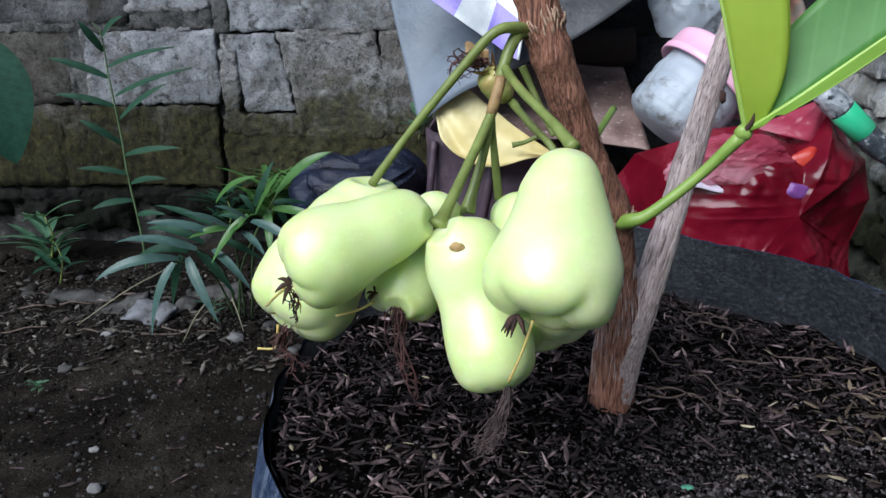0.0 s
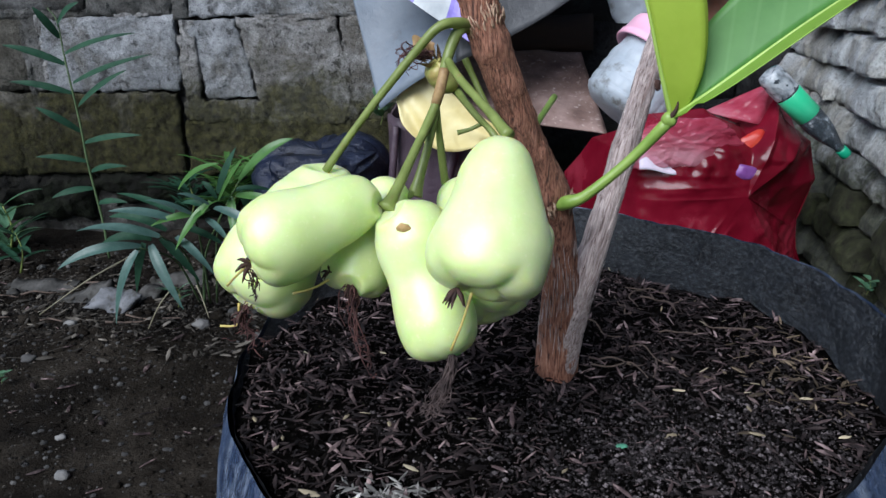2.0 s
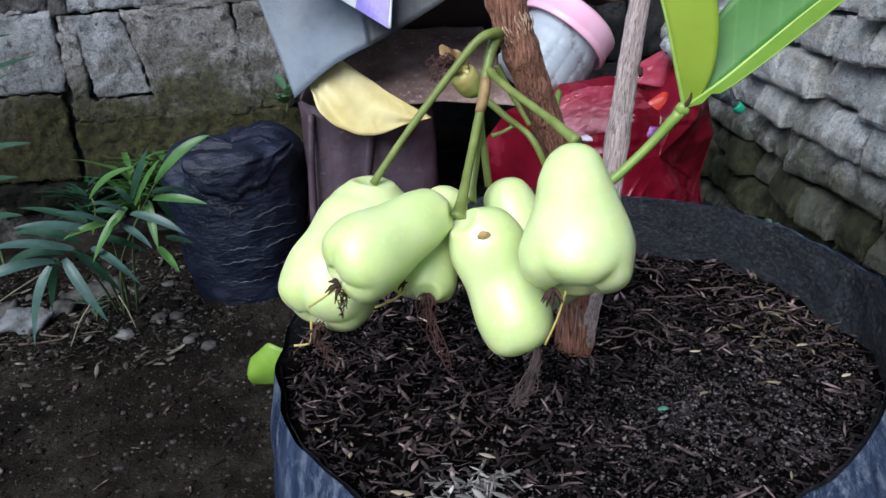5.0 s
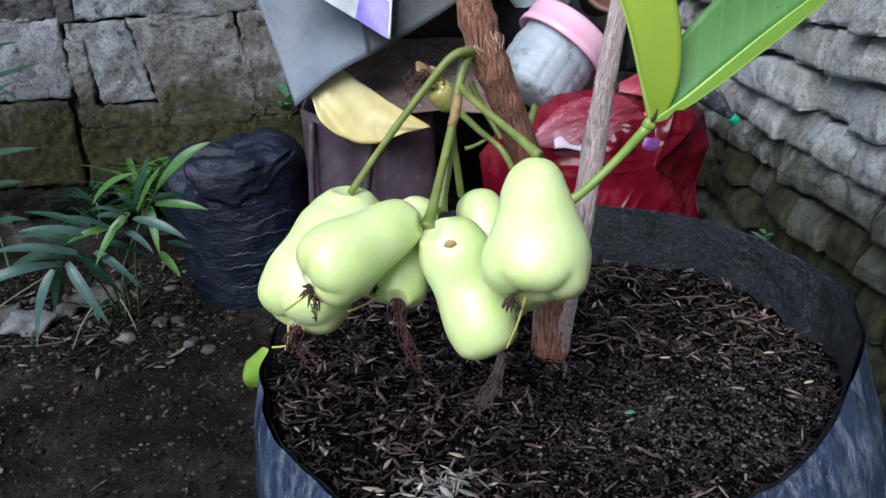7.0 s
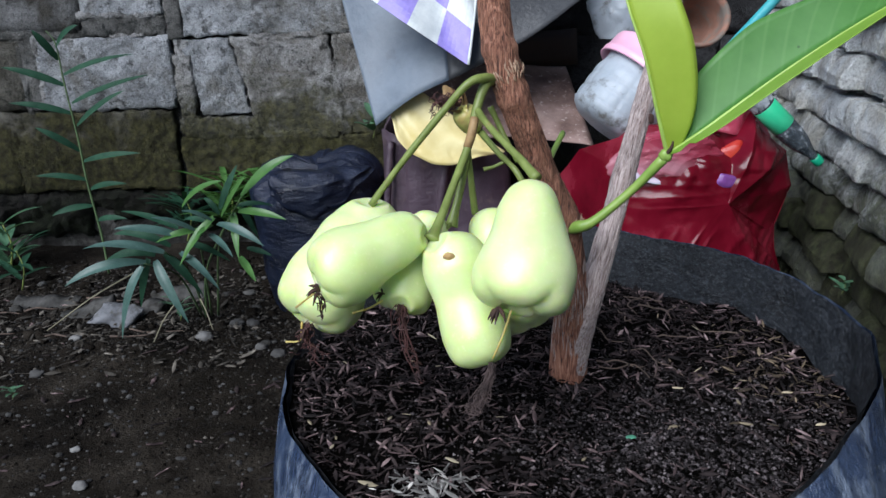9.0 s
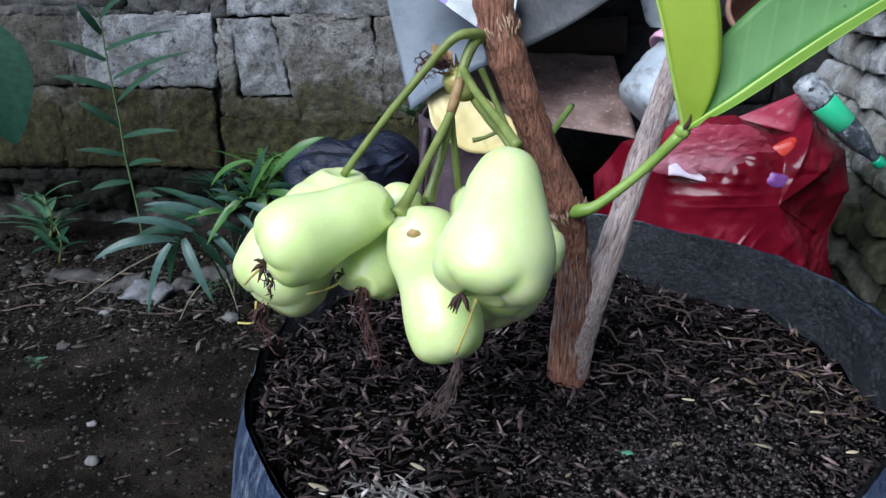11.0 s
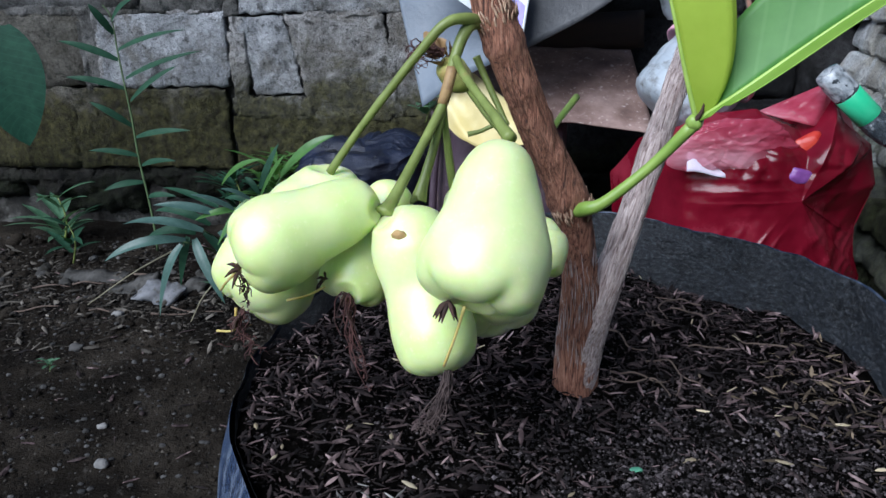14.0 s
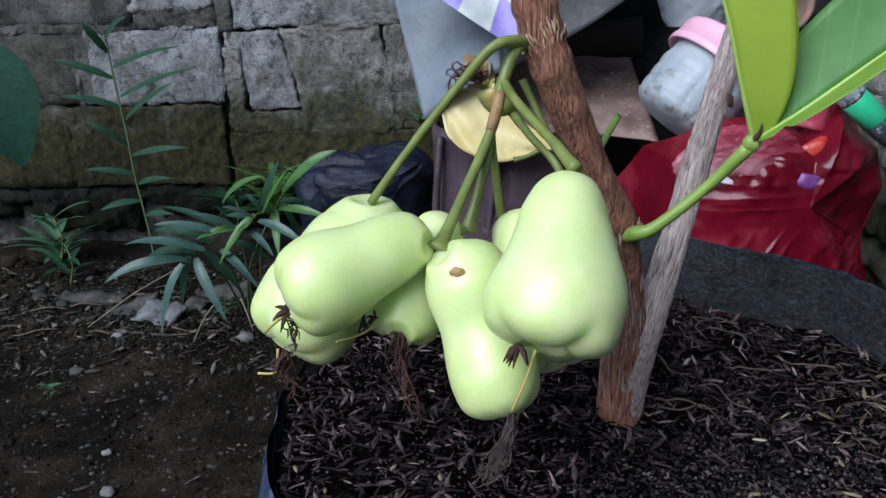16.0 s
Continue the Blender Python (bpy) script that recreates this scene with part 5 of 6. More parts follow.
PINKFILM = film_plastic("whitened_red_film", [(0.36, (0.40, 0.016, 0.05)), (0.52, (0.62, 0.12, 0.19)), (0.68, (0.80, 0.38, 0.46))], 7, 0.20, 0.45, 0.35, bump=((22, 0.5, 0.012), (70, 0.4, 0.004)), stretch=(0.6, 1, 1.5))
JAR = film_plastic("cloudy_clear_plastic", [(0.3, (0.46, 0.52, 0.58)), (0.7, (0.66, 0.72, 0.78))], 12, 0.36, 0.3, 0.25, bump=((60, 0.4, 0.003),), stain=((0.22, 0.21, 0.19), 26, 0.54, 0.68))
# near-white noise patches paint glints onto the clear base
PETCLEAR = film_plastic("painted_glint_plastic", [(0.34, (0.16, 0.18, 0.20)), (0.5, (0.55, 0.60, 0.64)), (0.66, (0.88, 0.90, 0.92))], 34, 0.12, 0.25, 0.25, bump=((70, 0.6, 0.006),))
# the palest stop is a painted highlight on the dark clear body
PETDARK = film_plastic("clear_bottle_plastic", [(0.42, (0.035, 0.045, 0.055)), (0.58, (0.10, 0.12, 0.14)), (0.68, (0.55, 0.58, 0.62))], 45, 0.08, 0.12, 0.20, bump=((50, 0.5, 0.004),))
LABEL_GREEN = surface("green_label", [(0.3, (0.03, 0.42, 0.20)), (0.7, (0.07, 0.52, 0.27))], 20, 0.4, ((80, 0.2, 0.001),))
CAP_GREEN = surface("green_cap", [(0.3, (0.01, 0.25, 0.13)), (0.7, (0.02, 0.33, 0.18))], 20, 0.4, ((80, 0.1, 0.001),))
TERRACOTTA = surface("terracotta", [(0.3, (0.17, 0.085, 0.058)), (0.7, (0.30, 0.155, 0.11))], 16, 0.85, ((60, 0.5, 0.004),), ((0.15, 0.13, 0.11), 22, 0.44, 0.60))
TEAL = surface("teal_pipe", [(0.3, (0.04, 0.30, 0.34)), (0.7, (0.08, 0.42, 0.46))], 20, 0.4)
ORANGE = surface("orange_wrapper", [(0.3, (0.36, 0.02, 0.016)), (0.7, (0.46, 0.045, 0.022))], 30, 0.4, ((50, 0.5, 0.004),))
BUCKET = film_plastic("murky_plastic", [(0.3, (0.05, 0.06, 0.06)), (0.7, (0.12, 0.13, 0.12))], 10, 0.3, 0.2)

# the small nursery bag against the wall
rnd = random.Random(5)


def old_bag(a, r, z):
    q = Vector((math.cos(a) * 1.5, math.sin(a) * 1.5, z * 7))
    low = max(0.0, min(1.0, (0.30 - z) / 0.08)) * min(1.0, z * 8)
    k = 1 + 0.06 * noise.noise(q) + 0.03 * noise.noise(q * 2.9)
    sag = z * 190 + 2.5 * noise.noise(q * 0.8) + 1.5 * math.sin(a * 2)
    k += low * 0.015 * abs(math.sin(sag)) ** 3 * max(0.0, 0.5 + noise.noise(q * 1.7 + Vector((5, 0, 0))))
    high = max(0.0, z - 0.29) / 0.12
    folds = abs(noise.noise(Vector((math.cos(a) * 2.3, math.sin(a) * 2.3, z * 6 + 3)))) + 0.5 * abs(noise.noise(Vector((math.cos(a) * 5, math.sin(a) * 5, z * 9))))
    k -= 0.16 * high * folds
    lift = (0.030 * noise.noise(Vector((math.cos(a) * 1.2, math.sin(a) * 1.2, 7))) + 0.025 * math.cos(a - 0.6) - 0.03 * folds) * min(1.3, high)
    return (r * k * math.cos(a), r * k * math.sin(a), z + lift)


nursery = thing("nursery_bag", lathe("nursery_bag", [(0.0, 0.0), (0.112, 0.0), (0.126, 0.018)] + [(0.128 + 0.036 * s + 0.006 * math.sin(s * 3.1), 0.03 + 0.30 * s) for s in np.linspace(0, 1, 44)] + [(0.163, 0.345), (0.157, 0.362), (0.146, 0.378), (0.130, 0.390), (0.112, 0.397), (0.092, 0.400), (0.070, 0.398), (0.048, 0.392), (0.026, 0.386), (0.0, 0.382)], BAG_OLD, 120, old_bag),
                "creased blue-black plastic nursery bag, slumped shut beside the wall", "planter", at=(-0.228, 1.765, 0.030))


def flap_at(u, v):
    """The folded-over mouth: a slack tongue of film from the crown down the front."""
    a = 4.15 + 1.55 * u
    drop = v * (0.06 + 0.05 * math.sin(u * 4.2) + 0.02 * noise.noise(Vector((u * 5, 0, 2))))
    r = 0.10 + 0.070 * min(1.0, v * 1.9) + 0.010 * noise.noise(Vector((u * 5, v * 4, 6))) + 0.004 * math.sin(v * 9 + u * 5)
    return (r * math.cos(a), r * math.sin(a), 0.404 - 0.012 * (1 - v) - drop * max(0.0, v - 0.15) / 0.85 + 0.008 * noise.noise(Vector((u * 6, v * 5, 1))))


part("folded_mouth", patch("folded_mouth", flap_at, 44, 26, BAG_OLD, 0.0015), nursery, "slack folded-over mouth")

for z, a0, a1, lean, wide in ((0.135, 4.35, 5.25, 0.010, 1.0), (0.128, 4.9, 5.6, -0.012, 0.7), (0.172, 4.5, 5.05, 0.006, 1.0), (0.163, 5.0, 5.9, 0.016, 0.8), (0.205, 4.6, 5.7, 0.012, 0.9), (0.095, 4.4, 5.2, -0.008, 0.7), (0.238, 4.95, 5.8, 0.02, 0.6)):
    pts = []
    for k in range(15):
        a, zz = a0 + (a1 - a0) * k / 14, z + lean * math.sin(math.pi * k / 14) + 0.002 * math.sin(k * 2.1 + z * 90)
        x, y, h = old_bag(a, 0.128 + 0.036 * (zz - 0.03) / 0.30 + 0.006 * math.sin((zz - 0.03) / 0.30 * 3.1), zz)
        pts.append((x * 1.004, y * 1.004, h))
    part("crease", tube("crease", pts, [0.0002, 0.0020 * wide, 0.0012 * wide, 0.0002], CREASE, 40, 5), nursery, "pale crease in the film")

# the plum-brown sack, upright, its mouth open


def sack_side(a, r, z):
    c, s = math.cos(a), math.sin(a)
    p = 4.0
    k = (abs(c) ** p + abs(s) ** p) ** (-1 / p)
    q = Vector((c * 1.6, s * 1.6, z * 5))
    k *= 1 + 0.035 * noise.noise(q) + 0.02 * noise.noise(q * 3) + 0.022 * abs(math.sin(a * 7 + 2.5 * noise.noise(q * 0.7))) ** 3 * (z / 0.45) - 0.07 * math.exp(-(((a - 4.02 - 0.1 * z) / 0.05) ** 2)) - 0.05 * math.exp(-(((a - 4.9 + 0.3 * z) / 0.05) ** 2))
    return (0.150 * r * k * c, 0.150 * r * k * s, z + 0.03 * max(0, z - 0.3) / 0.15 * noise.noise(q * 1.4))


sack = thing("plastic_sack", lathe("plastic_sack", [(0.86, 0.0), (0.95, 0.02), (1.0, 0.12), (1.0, 0.24), (0.99, 0.34), (0.98, 0.42), (0.99, 0.455), (0.965, 0.45), (0.95, 0.40), (0.93, 0.30), (0.0, 0.28)], SACK, 110, sack_side),
             "dusty plum-brown plastic sack standing full beside the wall", "sack", at=(0.088, 1.735, 0.055))
part("seam", tube("seam", [(-0.138, -0.138, 0.02), (-0.145, -0.142, 0.16), (-0.140, -0.144, 0.30), (-0.126, -0.140, 0.44)], [0.006, 0.010, 0.009, 0.007], SACK, 24, 8, rough=0.002, grain=30), sack, "gathered side seam")
part("fold", tube("fold", [(-0.030, -0.148, 0.22), (-0.018, -0.152, 0.32), (0.004, -0.150, 0.43)], [0.003, 0.008, 0.012], SACK, 20, 8, rough=0.003, grain=30), sack, "soft standing fold")

# the yellow sheet hanging out of the sack
sheet_top = spline([(-0.034, 1.550, 0.558), (-0.006, 1.560, 0.590), (0.030, 1.560, 0.606), (0.113, 1.545, 0.543), (0.202, 1.535, 0.483)], 31)
sheet_low = spline([(-0.033, 1.540, 0.556), (-0.020, 1.525, 0.512), (0.013, 1.515, 0.481), (0.070, 1.510, 0.458), (0.139, 1.513, 0.470), (0.204, 1.522, 0.482)], 31)


def sheet_at(u, v):
    k = min(int(u * 30), 29)
    p = sheet_top[k].lerp(sheet_top[k + 1], u * 30 - k).lerp(sheet_low[k].lerp(sheet_low[k + 1], u * 30 - k), v)
    p.y -= 0.006 * math.sin(math.pi * v) * math.sin(math.pi * u) + 0.003 * math.sin(v * 7 + u * 3) + 0.003 * math.sin(u * 16 - v * 9) + 0.005 * noise.noise(Vector((u * 4, v * 3, 1)))
    p.z += 0.003 * noise.noise(Vector((u * 9, v * 3, 5)))
    return p


thing("yellow_sheet", patch("yellow_sheet", sheet_at, 40, 18, YELLOW, 0.0012), "curved pale yellow plastic sheet bulging out of the sack's mouth", "plastic sheet")
# the rust-brown sheet on top
thing("rusty_sheet", patch("rusty_sheet", lambda u, v: (0.015 + 0.385 * u - 0.02 * v, 1.570 + 0.25 * v - 0.02 * u, 0.490 + 0.150 * v - 0.012 * u + 0.022 * math.sin(u * 2.6 + 0.3) * (1 - v) + 0.005 * noise.noise(Vector((u * 6, v * 4, 2)))), 40, 24, RUST, 0.003),
      "bent rust-brown sheet lying over the sack", "metal sheet")
thing("dark_plank", rough_box("dark_plank", 0.44, 0.085, 0.03, PLANK, cell=0.02, uneven=0.003, edge=0.006), "dark wet plank leaning behind the rusty sheet", "plank", at=Matrix.Translation((0.20, 1.86, 0.655)) @ Matrix.Rotation(radians(-4), 4, "Y"))

# the tarpaulin draped over the heap


def tarp_at(u, v):
    """u runs along the lower edge from the hanging corner, v goes up the wall."""
    low = spline([(-0.066, 1.530, 0.541), (0.020, 1.512, 0.604), (0.136, 1.500, 0.656), (0.255, 1.52, 0.716), (0.375, 1.57, 0.794)], 21)
    high = spline([(-0.235, 1.93, 1.15), (-0.06, 1.93, 1.16), (0.14, 1.93, 1.17), (0.31, 1.93, 1.16), (0.46, 1.93, 1.15)], 21)
    k = min(int(u * 20), 19)
    a, b = low[k].lerp(low[k + 1], u * 20 - k), high[k].lerp(high[k + 1], u * 20 - k)
    p = a.lerp(b, v)
    q = Vector((u * 2.4, v * 3.0, 4))
    p.y += 0.035 * math.sin(u * 7 + v * 2) * (0.3 + v) * 0.6 + 0.02 * noise.noise(q) - 0.10 * math.sin(math.pi * v) * 0.35
    return p


TARP_DARK = surface("shade_dark_tarpaulin_back", [(0.3, (0.022, 0.023, 0.026)), (0.7, (0.055, 0.058, 0.063))], 7, 0.5, ((12, 0.4, 0.012), (150, 0.3, 0.001)), ((0.10, 0.10, 0.105), 16, 0.60, 0.80))
tarp = thing("tarpaulin", patch("tarpaulin", lambda u, v: tarp_at(0.40 * u, v), 30, 40, TARP, 0.0016), "blue-grey plastic tarpaulin draped over the heap with one corner hanging", "tarpaulin")

# the same sheet continued; its dark grey also carries the shade of the fold
part("reverse_side", patch("reverse_side", lambda u, v: tarp_at(0.40 + 0.60 * u, v), 26, 40, TARP_DARK, 0.0016), tarp, "dark grey reverse side with the fold's shade in its colour")


def print_at(u, v):
    """The printed face, turned over along the upper part: a corner pointing down."""
    a, b, c, d = Vector((-0.106, 1.490, 0.823)), Vector((0.1205, 1.435, 0.671)), Vector((0.141, 1.50, 0.799)), Vector((0.0015, 1.560, 0.939))
    p = a.lerp(b, u).lerp(d.lerp(c, u), v)
    p.y += 0.008 * math.sin(u * 9 + v * 4) + 0.006 * noise.noise(Vector((u * 3, v * 3, 8)))
    return p


for i in range(4):
    for j in range(2):
        u0, u1, v0, v1 = i / 4, (i + 1) / 4, j / 2, (j + 1) / 2
        me = patch("printed_check", lambda u, v: print_at(u0 + (u1 - u0) * u, v0 + (v1 - v0) * v), 8, 8, VIOLET if (i + j) % 2 else WHITE, 0.0015)
        me.polygons.foreach_set("use_smooth", [False] * len(me.polygons))
        part("printed_check", me, tarp, "violet print" if (i + j) % 2 else "greyish white print")
part("hem", tube("hem", [print_at(1, 0) + Vector((0.003, -0.001, 0)), print_at(1, 0.5) + Vector((0.003, 0, 0)), print_at(1, 1) + Vector((0.003, 0, 0))], [0.003, 0.003], WHITE, 12, 8), tarp, "white hem")

# the big ribbed jar with its pink lid, lying aslant on the heap
JAR_AXIS = Vector((0.62, 0.16, 0.76)).normalized()
JAR_M = Matrix.Translation((0.478, 1.515, 0.622)) @ JAR_AXIS.to_track_quat("Z", "Y").to_matrix().to_4x4()


def jar_side(a, r, z):
    flute = 0.0 if z > -0.012 or r < 0.05 else 0.030 * (abs(math.cos(9 * a)) ** 0.4 - 0.6)
    ring = 0.040 * (abs(math.cos(z * 120)) ** 0.4 - 0.6) if r > 0.07 and z < -0.012 else 0.0
    k = 1 + flute + ring + 0.012 * noise.noise(Vector((math.cos(a) * 2, math.sin(a) * 2, z * 20)))
    return (r * k * math.cos(a), r * k * math.sin(a), z)


jar = thing("plastic_jar", None, "big cloudy ribbed plastic jar with a pink lid on the heap", "jar", at=JAR_M)
part("body", lathe("body", [(0.0, -0.118), (0.050, -0.120), (0.068, -0.116), (0.080, -0.106)] + [(0.087, z) for z in np.linspace(-0.096, -0.016, 34)] + [(0.086, -0.010), (0.084, 0.0), (0.084, 0.018), (0.080, 0.018), (0.080, -0.010), (0.083, -0.096), (0.0, -0.113)], JAR, 176, jar_side), jar, "cloudy clear ribbed body")
part("lid", lathe("lid", [(0.0, 0.058), (0.070, 0.058), (0.088, 0.056), (0.095, 0.051), (0.0975, 0.044), (0.0985, 0.016), (0.1000, 0.015), (0.1010, 0.013), (0.1015, 0.001), (0.1000, 0.0), (0.096, 0.0), (0.093, 0.044), (0.0, 0.050)], PINK, 64), jar, "pale pink plastic screw lid",
     at=Matrix.Rotation(radians(4), 4, "X"))

# the red rubbish bag


def bag_form(radii, seed, facets, soft, crumple, level=5, flat=-0.6, creases=26, pleats=0.035, fine=0.035):
    """A stuffed film bag: taut facets that meet in soft creases, with finer crumpling over them."""
    k = random.Random(seed)
    planes = [(Vector((k.gauss(0, 1), k.gauss(0, 1), k.gauss(0, 0.8))).normalized(), k.uniform(0.80, 1.0)) for _ in range(facets)]
    folds = [(Vector((k.gauss(0, 1), k.gauss(0, 0.5), k.gauss(0, 1))).normalized(), k.uniform(-0.75, 0.75), k.choice((-1, -1, 1)) * k.uniform(0.5, 1.0), k.uniform(0.4, 1.0) * fine) for _ in range(creases)]
    bm = bmesh.new()
    bmesh.ops.create_icosphere(bm, subdivisions=level, radius=1.0)
    verts = []
    for v in bm.verts:
        d = v.co.normalized()
        total = sum(max(0.0, n.dot(d) / h) ** soft for n, h in planes) + 0.55**soft
        r = total ** (-1 / soft)
        q = d * 2.2 + Vector((seed, 0, 0))
        fan = math.atan2(d.x, -d.y) * 9 + 2.0 * noise.noise(q)
        pleat = (1 - abs(math.sin(fan))) ** 3 - 0.6 * (1 - abs(math.sin(fan * 0.43 + 1))) ** 2
        r *= 1 + crumple * (0.05 * noise.noise(q * 1.2) - 0.02 * abs(noise.noise(q * 2.6)) + pleats * pleat * max(0.0, min(1.0, 0.25 + 0.8 * d.z)))
        for i, (n, c, deep, wide) in enumerate(folds):
            off = n.dot(d) - c + 0.05 * noise.noise(q * 0.8 + Vector((0, 0, i)))
            if abs(off) < 3 * wide:
                r += crumple * 0.055 * deep * math.exp(-abs(off) / wide) * max(0.0, 0.35 + noise.noise(q * 0.9 + Vector((i * 3.1, 0, 0))))
        verts.append(Vector((d.x * r * radii[0], d.y * r * radii[1], max(flat, d.z * r) * radii[2])))
    faces = [tuple(v.index for v in f.verts) for f in bm.faces]
    bm.free()
    return verts, faces


# corners of the bag's rim round its fullest point, from the slack ear over the shoulder down to the ground and back up
BAG_TOP = Vector((0.600, 1.290, 0.420))
BAG_RIM = [Vector((x, 0.0, z)) for x, z in ((0.668, 0.585), (0.690, 0.545), (0.748, 0.497), (0.767, 0.426), (0.744, 0.345), (0.750, 0.291), (0.768, 0.245), (0.730, 0.070), (0.560, 0.045), (0.380, 0.050),
                                             (0.335, 0.180), (0.322, 0.395), (0.362, 0.485), (0.440, 0.550), (0.540, 0.560), (0.612, 0.530))]


def red_bag():
    """Slack film drawn from one full point to the rim's corners: flat facets, standing creases, level tension folds at the waist."""
    n, rows, verts, faces = len(BAG_RIM) * 16, 44, [], []
    for side in (1, -1):
        for k in range(n):
            c, f = divmod(k, 16)
            f /= 16
            a, b = BAG_RIM[c], BAG_RIM[(c + 1) % len(BAG_RIM)]
            edge = a.lerp(b, f) - (b - a).cross(Vector((0, 1, 0))).normalized() * 0.012 * (b - a).length * math.sin(math.pi * f)
            for j in range(rows):
                q = j / (rows - 1)
                p = BAG_TOP.lerp(edge, q)
                taut = max(0.0, min(1.0, (c + f - 1.6) / 0.5, (6.4 - c - f) / 0.5))
                dome = taut * (1 - q) ** 0.85 + (1 - taut) * (1 - q ** 2.4) ** 0.75
                p.y = 1.40 + 2.0 * max(0.0, 0.42 - p.x) - side * dome * (0.110 if side > 0 else 0.20)
                g = Vector((p.x * 9, p.z * 9, 2.0 * side))
                full = math.sin(math.pi * min(1.0, q * 0.9 + 0.05))
                crest = sum(math.exp(-abs(c + f - h) / 0.10) for h in (2.0, 6.0, 4.4))
                p.y -= side * full * (0.007 * crest + 0.022 * noise.noise(g * 0.8) - 0.012 * abs(noise.noise(g * 1.7 + Vector((3, 1, 0)))) + 0.003 * noise.noise(g * 5.1))
                high = max(0.0, min(1.0, (p.z - 0.43) / 0.05)) * (1 - taut)
                p.y -= side * full * high * (0.010 * abs(noise.noise(g * 3.1)) + 0.008 * abs(noise.noise(Vector((g.x * 1.2 + g.y * 2, g.y * 5, 4)))))
                low = max(0.0, min(1.0, (0.40 - p.z) / 0.05))
                slant = abs(noise.noise(Vector((g.x * 2.2 - g.y * 1.2, g.y * 0.7 + g.x * 0.3, 9))))
                p.y -= side * full * low * 0.006 * (1 - min(1.0, slant * 5)) ** 2
                waist = math.exp(-(((p.z - 0.425 + 0.10 * (p.x - 0.55)) / 0.035) ** 2)) * max(0.0, min(1.0, (0.66 - p.x) / 0.1)) * full
                p.y -= side * waist * 0.0026 * (1 - abs(math.sin(p.z * 150 - p.x * 16 + 1.2 * noise.noise(g * 0.7)))) ** 2
                verts.append(p - Vector((0.52, 1.45, 0.05)))
    for side in (0, 1):
        o = side * n * rows
        for k in range(n):
            for j in range(rows - 1):
                w = (o + k * rows + j, o + ((k + 1) % n) * rows + j, o + ((k + 1) % n) * rows + j + 1, o + k * rows + j + 1)
                faces.append(w if side else w[::-1])
    return mesh_of("rubbish_bag", verts, faces, RED)


red = thing("rubbish_bag", red_bag(), "shiny red plastic bag stuffed with rubbish, slumped in the corner", "rubbish bag", at=(0.52, 1.45, 0.05))


def ear_at(u, v):
    """A slack ear of film drawn up from the bag's top to a corner beside the bottle."""
    low = Vector((0.020, -0.055, 0.505)).lerp(Vector((0.190, -0.060, 0.470)), u)
    p = low.lerp(Vector((0.150, -0.045, 0.560)), v ** 0.9)
    fold = 0.6 * math.sin(u * 11 + 2 * v) + 0.4 * math.sin(u * 23 - 3 * v)
    return p + Vector((0, 0.006 * fold * (1 - 0.6 * v) - 0.03 * math.sin(math.pi * u) * (1 - v), 0.010 * math.sin(math.pi * v) * math.sin(u * 3)))


part("bag_ear", patch("bag_ear", ear_at, 50, 30, PINKFILM, 0.0006), red, "slack translucent ear of the bag")
film = thing("crumpled_film", mesh_of("crumpled_film", *bag_form((0.104, 0.040, 0.054), 9, 30, 16, 1.3, 6, -2.0, 60, 0.0, 0.045), PINKFILM), "crumpled whitish-red plastic film on top of the rubbish bag", "plastic film", at=(0.492, 1.335, 0.510))
thing("orange_wrapper", mesh_of("orange_wrapper", *bag_form((0.032, 0.010, 0.025), 6, 14, 10, 0.8, 4), ORANGE), "crumpled orange wrapper in the rubbish bag", "wrapper", at=(0.612, 1.336, 0.502))
thing("violet_wrapper", mesh_of("violet_wrapper", *bag_form((0.026, 0.010, 0.017), 8, 12, 10, 0.8, 4), MAUVE), "crumpled violet wrapper in the rubbish bag", "wrapper", at=(0.592, 1.306, 0.460))
thing("paper_scrap", patch("paper_scrap", lambda u, v: (0.408 + 0.075 * u * (1 - 0.6 * v), 1.308 + 0.012 * v - 0.004 * math.sin(5 * u), 0.462 + 0.032 * v + 0.006 * math.sin(4 * u + 1)), 16, 8, PAPER, 0.0008), "crumpled lilac-white paper scrap in the rubbish bag", "paper")
# the clear bottle against the side wall
PET_M = Matrix.Translation((0.776, 1.335, 0.492)) @ Vector((-0.133, 0.004, 0.122)).to_track_quat("Z", "Y").to_matrix().to_4x4() @ Matrix.Diagonal((0.68, 0.68, 0.95, 1.0))
pet = thing("drink_bottle", lathe("drink_bottle", [(0.011, 0.0), (0.0125, 0.016), (0.017, 0.026), (0.027, 0.050), (0.032, 0.075), (0.0325, 0.10), (0.031, 0.105), (0.031, 0.155), (0.0325, 0.16), (0.0325, 0.20), (0.028, 0.212), (0.0, 0.206)], PETDARK, 36), "empty clear drink bottle with a green label, leaning in the corner", "bottle", at=PET_M)
part("label", lathe("label", [(0.0318, 0.100), (0.0332, 0.101), (0.0332, 0.158), (0.0318, 0.159)], LABEL_GREEN, 36), pet, "green paper label")
part("label_bar", patch("label_bar", lambda u, v: (0.0338 * math.cos(2.2 + 1.4 * u), 0.0338 * math.sin(2.2 + 1.4 * u), 0.116 + 0.024 * v), 12, 3, WHITE, 0.0004), pet, "white lettering block")
